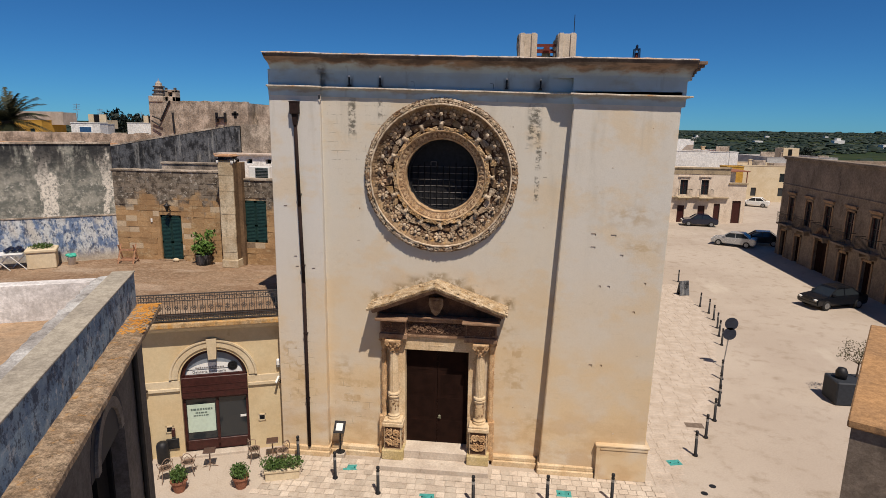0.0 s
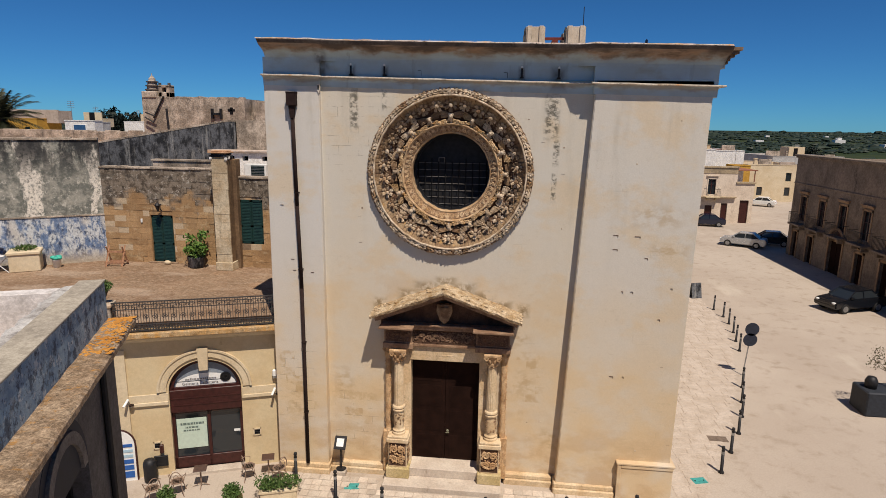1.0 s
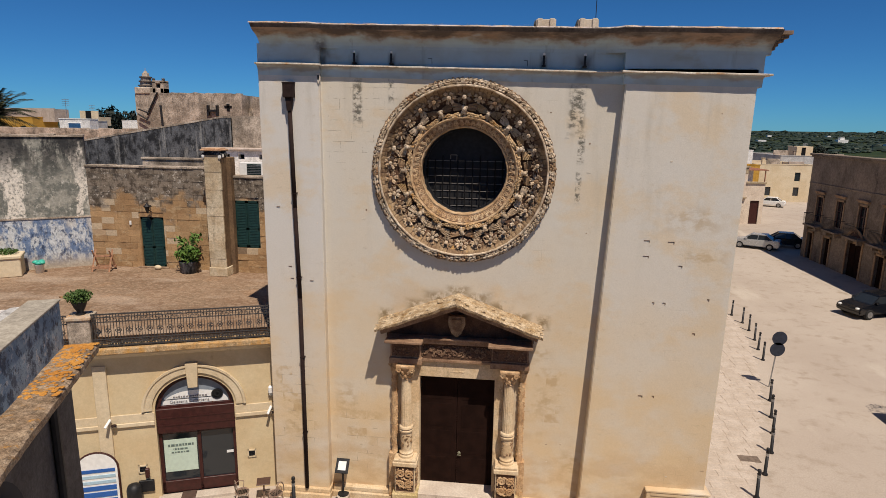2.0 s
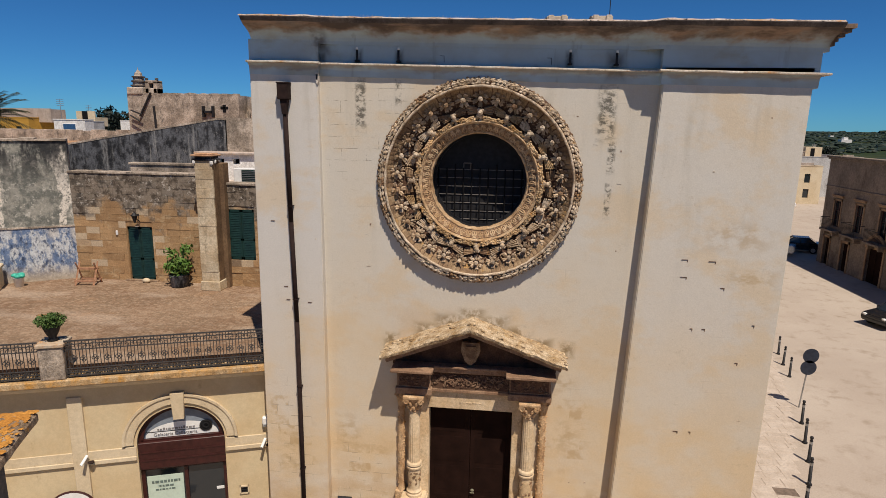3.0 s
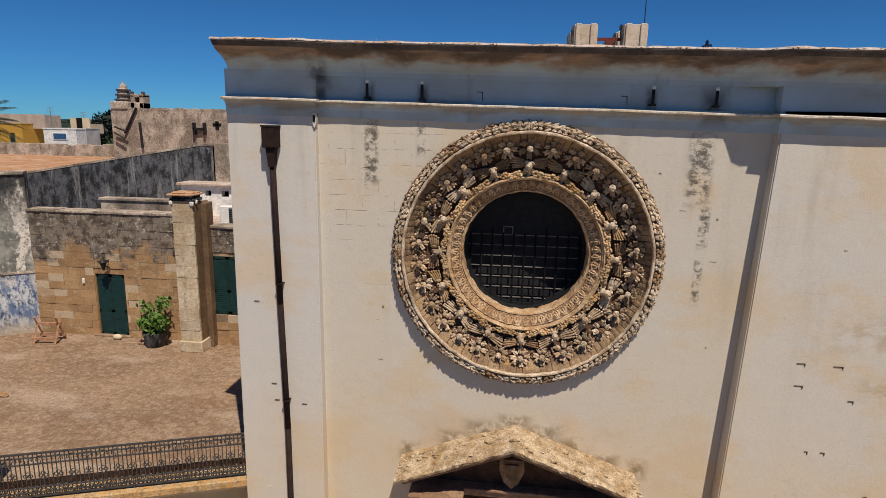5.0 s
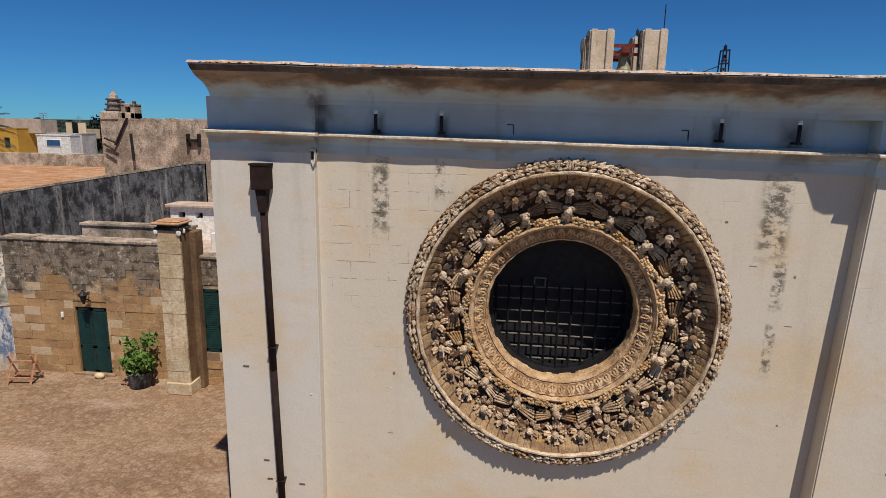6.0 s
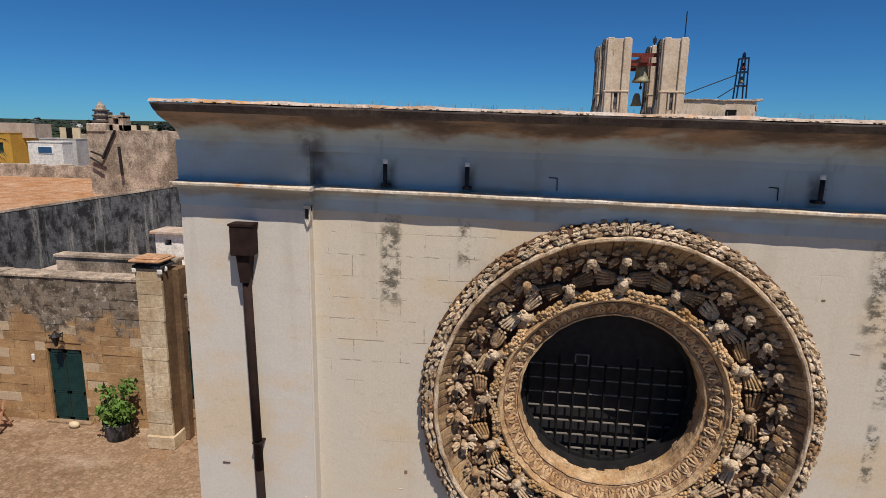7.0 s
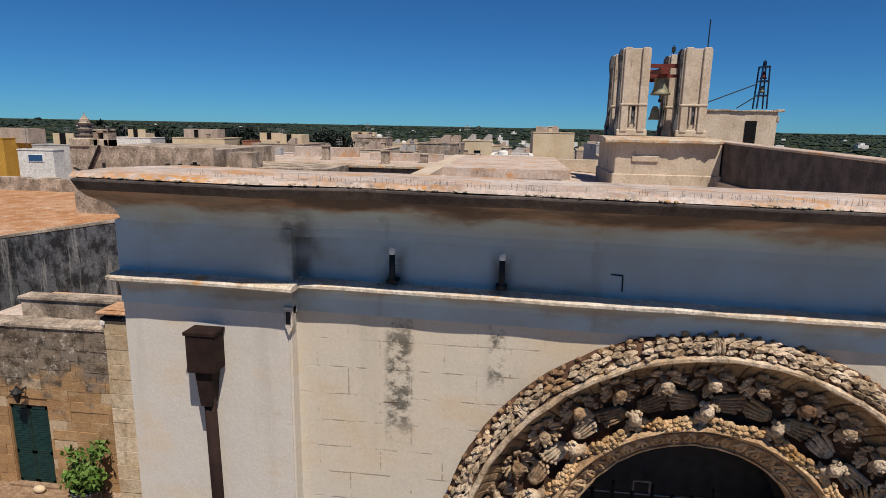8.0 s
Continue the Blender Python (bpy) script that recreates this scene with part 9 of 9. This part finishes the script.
def palm(x, y, h):
    t = thing("palm_tree", "tall palm with drooping dry and green fronds", "tree", pose(x, y, 0))
    bm = bmesh.new()
    turned(bm, [(0.42, 0), (0.33, h * 0.5), (0.30, h), (0.6, h + 0.4), (0.3, h + 0.9)], 10)
    part("trunk", bm, BARK, t)
    rr = random.Random(2)
    bm = bmesh.new()
    for k in range(90):
        a, el = rr.uniform(0, 6.28), rr.uniform(-0.9, 1.35)
        ln = rr.uniform(4.4, 6.0)
        d = V((math.cos(a), math.sin(a), 0))
        side = V((-math.sin(a), math.cos(a), 0))
        pts = [V((0, 0, h + 0.6)) + d * (ln * s * math.cos(el)) + V((0, 0, ln * s * math.sin(el) - 1.9 * s * s)) for s in (0, 0.2, 0.4, 0.6, 0.8, 1.0)]
        for i in range(5):
            for q in (-1, 1):
                for f in (0.0, 0.34, 0.67):
                    b = pts[i].lerp(pts[i + 1], f)
                    tip = b + side * q * 0.75 * (1.05 - i * 0.16) + (pts[i + 1] - pts[i]) * 0.7 + V((0, 0, -0.22))
                    u = (pts[i + 1] - pts[i]).normalized() * 0.11
                    bm.faces.new([bm.verts.new(b - u), bm.verts.new(b + u), bm.verts.new(tip)])
    part("fronds", bm, LEAF_PALM, t)


palm(-47.8, 43.0, 10.9)
for k, (x, y, h, w) in enumerate(((-62, 100, 13.5, 10), (-50, 104, 14, 11), (-40, 96, 13.2, 9), (-70, 96, 14, 12), (-33, 110, 14, 11), (9, 60, 9.2, 4), (-5, 96, 12.5, 8)  , (70, 118, 9, 7))):
    tree(x, y, h, w, 40 + k)

# groves and woods of the plain: countless crowns
def woods():
    rr = random.Random(77)
    ico = bmesh.new()
    bmesh.ops.create_icosphere(ico, subdivisions=1, radius=1)
    bv = [v.co.copy() for v in ico.verts]
    bf_ = [[v.index for v in f.verts] for f in ico.faces]
    ico.free()
    verts, faces = [], []
    for _ in range(30000):
        d = 215 + 2500 * rr.random() ** 2.0
        a = rr.uniform(-1.15, 1.05)
        x, y = d * math.sin(a), d * math.cos(a)
        if noise.noise((x * 0.006, y * 0.006, 3)) < -0.18 and d > 240:
            continue
        s = rr.uniform(0.45, 1.0) * (1 + d / 650) * (1.9 if rr.random() < 0.04 else 1.0)
        hz, wide = rr.uniform(0.4, 0.75), rr.uniform(1.2, 2.2)
        turn = Euler((rr.uniform(0, 6), rr.uniform(0, 6), rr.uniform(0, 6))).to_matrix()
        g = max(0.0, math.hypot(x, y - 30) - 300) * 0.003
        o = len(verts)
        for c in [turn @ v for v in bv]:
            j = 1 + 0.7 * noise.noise((c.x * 2 + x, c.y * 2 + y, c.z * 2))
            verts.append((x + c.x * s * j * wide, y + c.y * s * j * wide, g + max(-0.02, s * 0.8 * hz + c.z * s * j * hz)))
        faces.extend([[o + i for i in f] for f in bf_])
    me = bpy.data.meshes.new("woods")
    me.from_pydata(verts, [], faces)
    me.materials.append(foliage("far olive leaves", (0.013, 0.025, 0.017), (0.024, 0.037, 0.021)))
    tagged(new("woods", me), "dark green olive groves and trees of the plain", "trees", kind="stuff")


woods()


def far_houses():
    rr = random.Random(51)
    bm = bmesh.new()
    for _ in range(46):
        d, a = rr.uniform(330, 1500), rr.uniform(-0.95, 0.9)
        x, y = d * math.sin(a), d * math.cos(a)
        g = max(0.0, math.hypot(x, y - 30) - 300) * 0.003
        w, h = rr.uniform(4, 9), rr.uniform(2.5, 4)
        box(bm, x - w / 2, x + w / 2, y, y + 6, g - 0.3, g + h)
        if rr.random() < 0.5:
            box(bm, x - w / 4, x + w / 6, y + 1, y + 5, g + h, g + h + 2)
    tagged(finish("far_houses", bm, WHITEWASH), "tiny white houses scattered over the distant groves", "houses", kind="stuff")


far_houses()

# ---- stones of the walls and slabs of the paving, last ----
def lay_blocks():
    shapes = {}
    for parent, x0, x1, z0, z1, y, holes, rowh, wid, mats, grey_from, seed in BLOCKS:
        rr = random.Random(seed)
        rows = int(round((z1 - z0) / rowh))
        h = (z1 - z0) / rows
        for r in range(rows):
            z = z0 + r * h
            x = x0
            while x < x1 - 0.02:
                w = wid * rr.uniform(0.7, 1.25)
                if x + w > x1 - 0.15:
                    w = x1 - x
                spans = [(x, x + w)]
                for a, b, c, d in holes:
                    if z + h > c + 0.02 and z < d - 0.02:
                        nxt = []
                        for p, q in spans:
                            if q <= a or p >= b:
                                nxt.append((p, q))
                            else:
                                if p < a:
                                    nxt.append((p, a))
                                if q > b:
                                    nxt.append((b, q))
                        spans = nxt
                for p, q in spans:
                    if q - p < 0.06:
                        continue
                    key = rr.randrange(4)
                    grey = rr.random() < (0.92 if z > grey_from + rr.uniform(-0.25, 0.25) else 0.10)
                    if (key, grey, id(mats)) not in shapes:
                        bm = bmesh.new()
                        vs = box(bm, 0, 1, 0, 1, 0, 1)
                        bmesh.ops.bevel(bm, geom=list(bm.edges), offset=0.022, segments=1, affect="EDGES")
                        for v in bm.verts:
                            v.co += V((rr.uniform(-1, 1), rr.uniform(-1, 1) * 2, rr.uniform(-1, 1))) * 0.012
                        shapes[key, grey, id(mats)] = mesh_of(bm, mats[1] if grey else mats[0])
                    dep = rr.uniform(-0.010, 0.010)
                    piece("stone_block", shapes[key, grey, id(mats)], parent, Matrix.Translation((p + 0.006, y + dep, z + 0.003)) @ Matrix.Diagonal((q - p - 0.006, 0.12, h - 0.006, 1)))
                x += w


lay_blocks()


def lay_paving():
    path_ = thing("church_paving", "pale rectangular paving slabs in front of the church", "paving", kind="structure")
    rr = random.Random(15)
    kinds = []
    for k in range(4):
        bm = bmesh.new()
        box(bm, 0, 1, 0, 1, 0, 1)
        bmesh.ops.bevel(bm, geom=[e for e in bm.edges], offset=0.03, segments=1, affect="EDGES")
        for v in bm.verts:
            v.co += V((rr.uniform(-1, 1), rr.uniform(-1, 1), rr.uniform(-1, 1) * 3)) * 0.012
        kinds.append(mesh_of(bm, SLAB))
    y = -0.42
    while y > -2.7:
        h = rr.uniform(0.25, 0.33)
        x = 0.3 + rr.uniform(-0.3, 0)
        while x < 13.2:
            w = rr.uniform(0.27, 0.38)
            cxm, cym = x + w / 2, y - h / 2
            if not (3.85 < cxm < 7.8 and cym > -1.1):
                piece("slab", rr.choice(kinds), path_, Matrix.Translation((x, y - h, 0.0)) @ Matrix.Diagonal((w - 0.024, h - 0.024, 0.018 + rr.uniform(0, 0.006), 1)))
            x += w
        y -= h


lay_paving()


def lay_side_pavement():
    """Pale slabs between the church's flank and the line of bollards."""
    rr = random.Random(19)
    edge = ((-2.6, 13.4), (1.45, 15.0), (4.3, 16.6), (8.7, 18.35), (13.5, 19.9), (18.1, 21.0), (27.0, 21.4))
    verts, faces = [], []
    y = -2.6
    while y < 26.5:
        h = rr.uniform(0.34, 0.46)
        lo = [e for e in edge if e[0] <= y][-1]
        hi = [e for e in edge if e[0] > y][0]
        x1 = lo[1] + (hi[1] - lo[1]) * (y - lo[0]) / (hi[0] - lo[0])
        x = 13.3
        while x < x1 - 0.15:
            w = min(rr.uniform(0.5, 0.85), x1 - x)
            z = 0.010 + rr.uniform(0, 0.008)
            o = len(verts)
            for dz, i in ((0.0, 0.0), (z, 0.014)):
                verts.extend([(x + i, y + i, dz), (x + w - 0.016 - i, y + i, dz), (x + w - 0.016 - i, y + h - 0.016 - i, dz), (x + i, y + h - 0.016 - i, dz)])
            faces.append([o + 4, o + 5, o + 6, o + 7])
            faces.extend([[o + k, o + (k + 1) % 4, o + 4 + (k + 1) % 4, o + 4 + k] for k in range(4)])
            x += w
        y += h
    me = bpy.data.meshes.new("side_slabs")
    me.from_pydata(verts, [], faces)
    me.materials.append(SIDE_SLAB)
    side = thing("side_pavement", "pale slabs of the pavement beside the church", "paving", kind="structure")
    ob = new("slabs", me)
    ob.parent = side
    tagged(ob, kind="stuff")


lay_side_pavement()
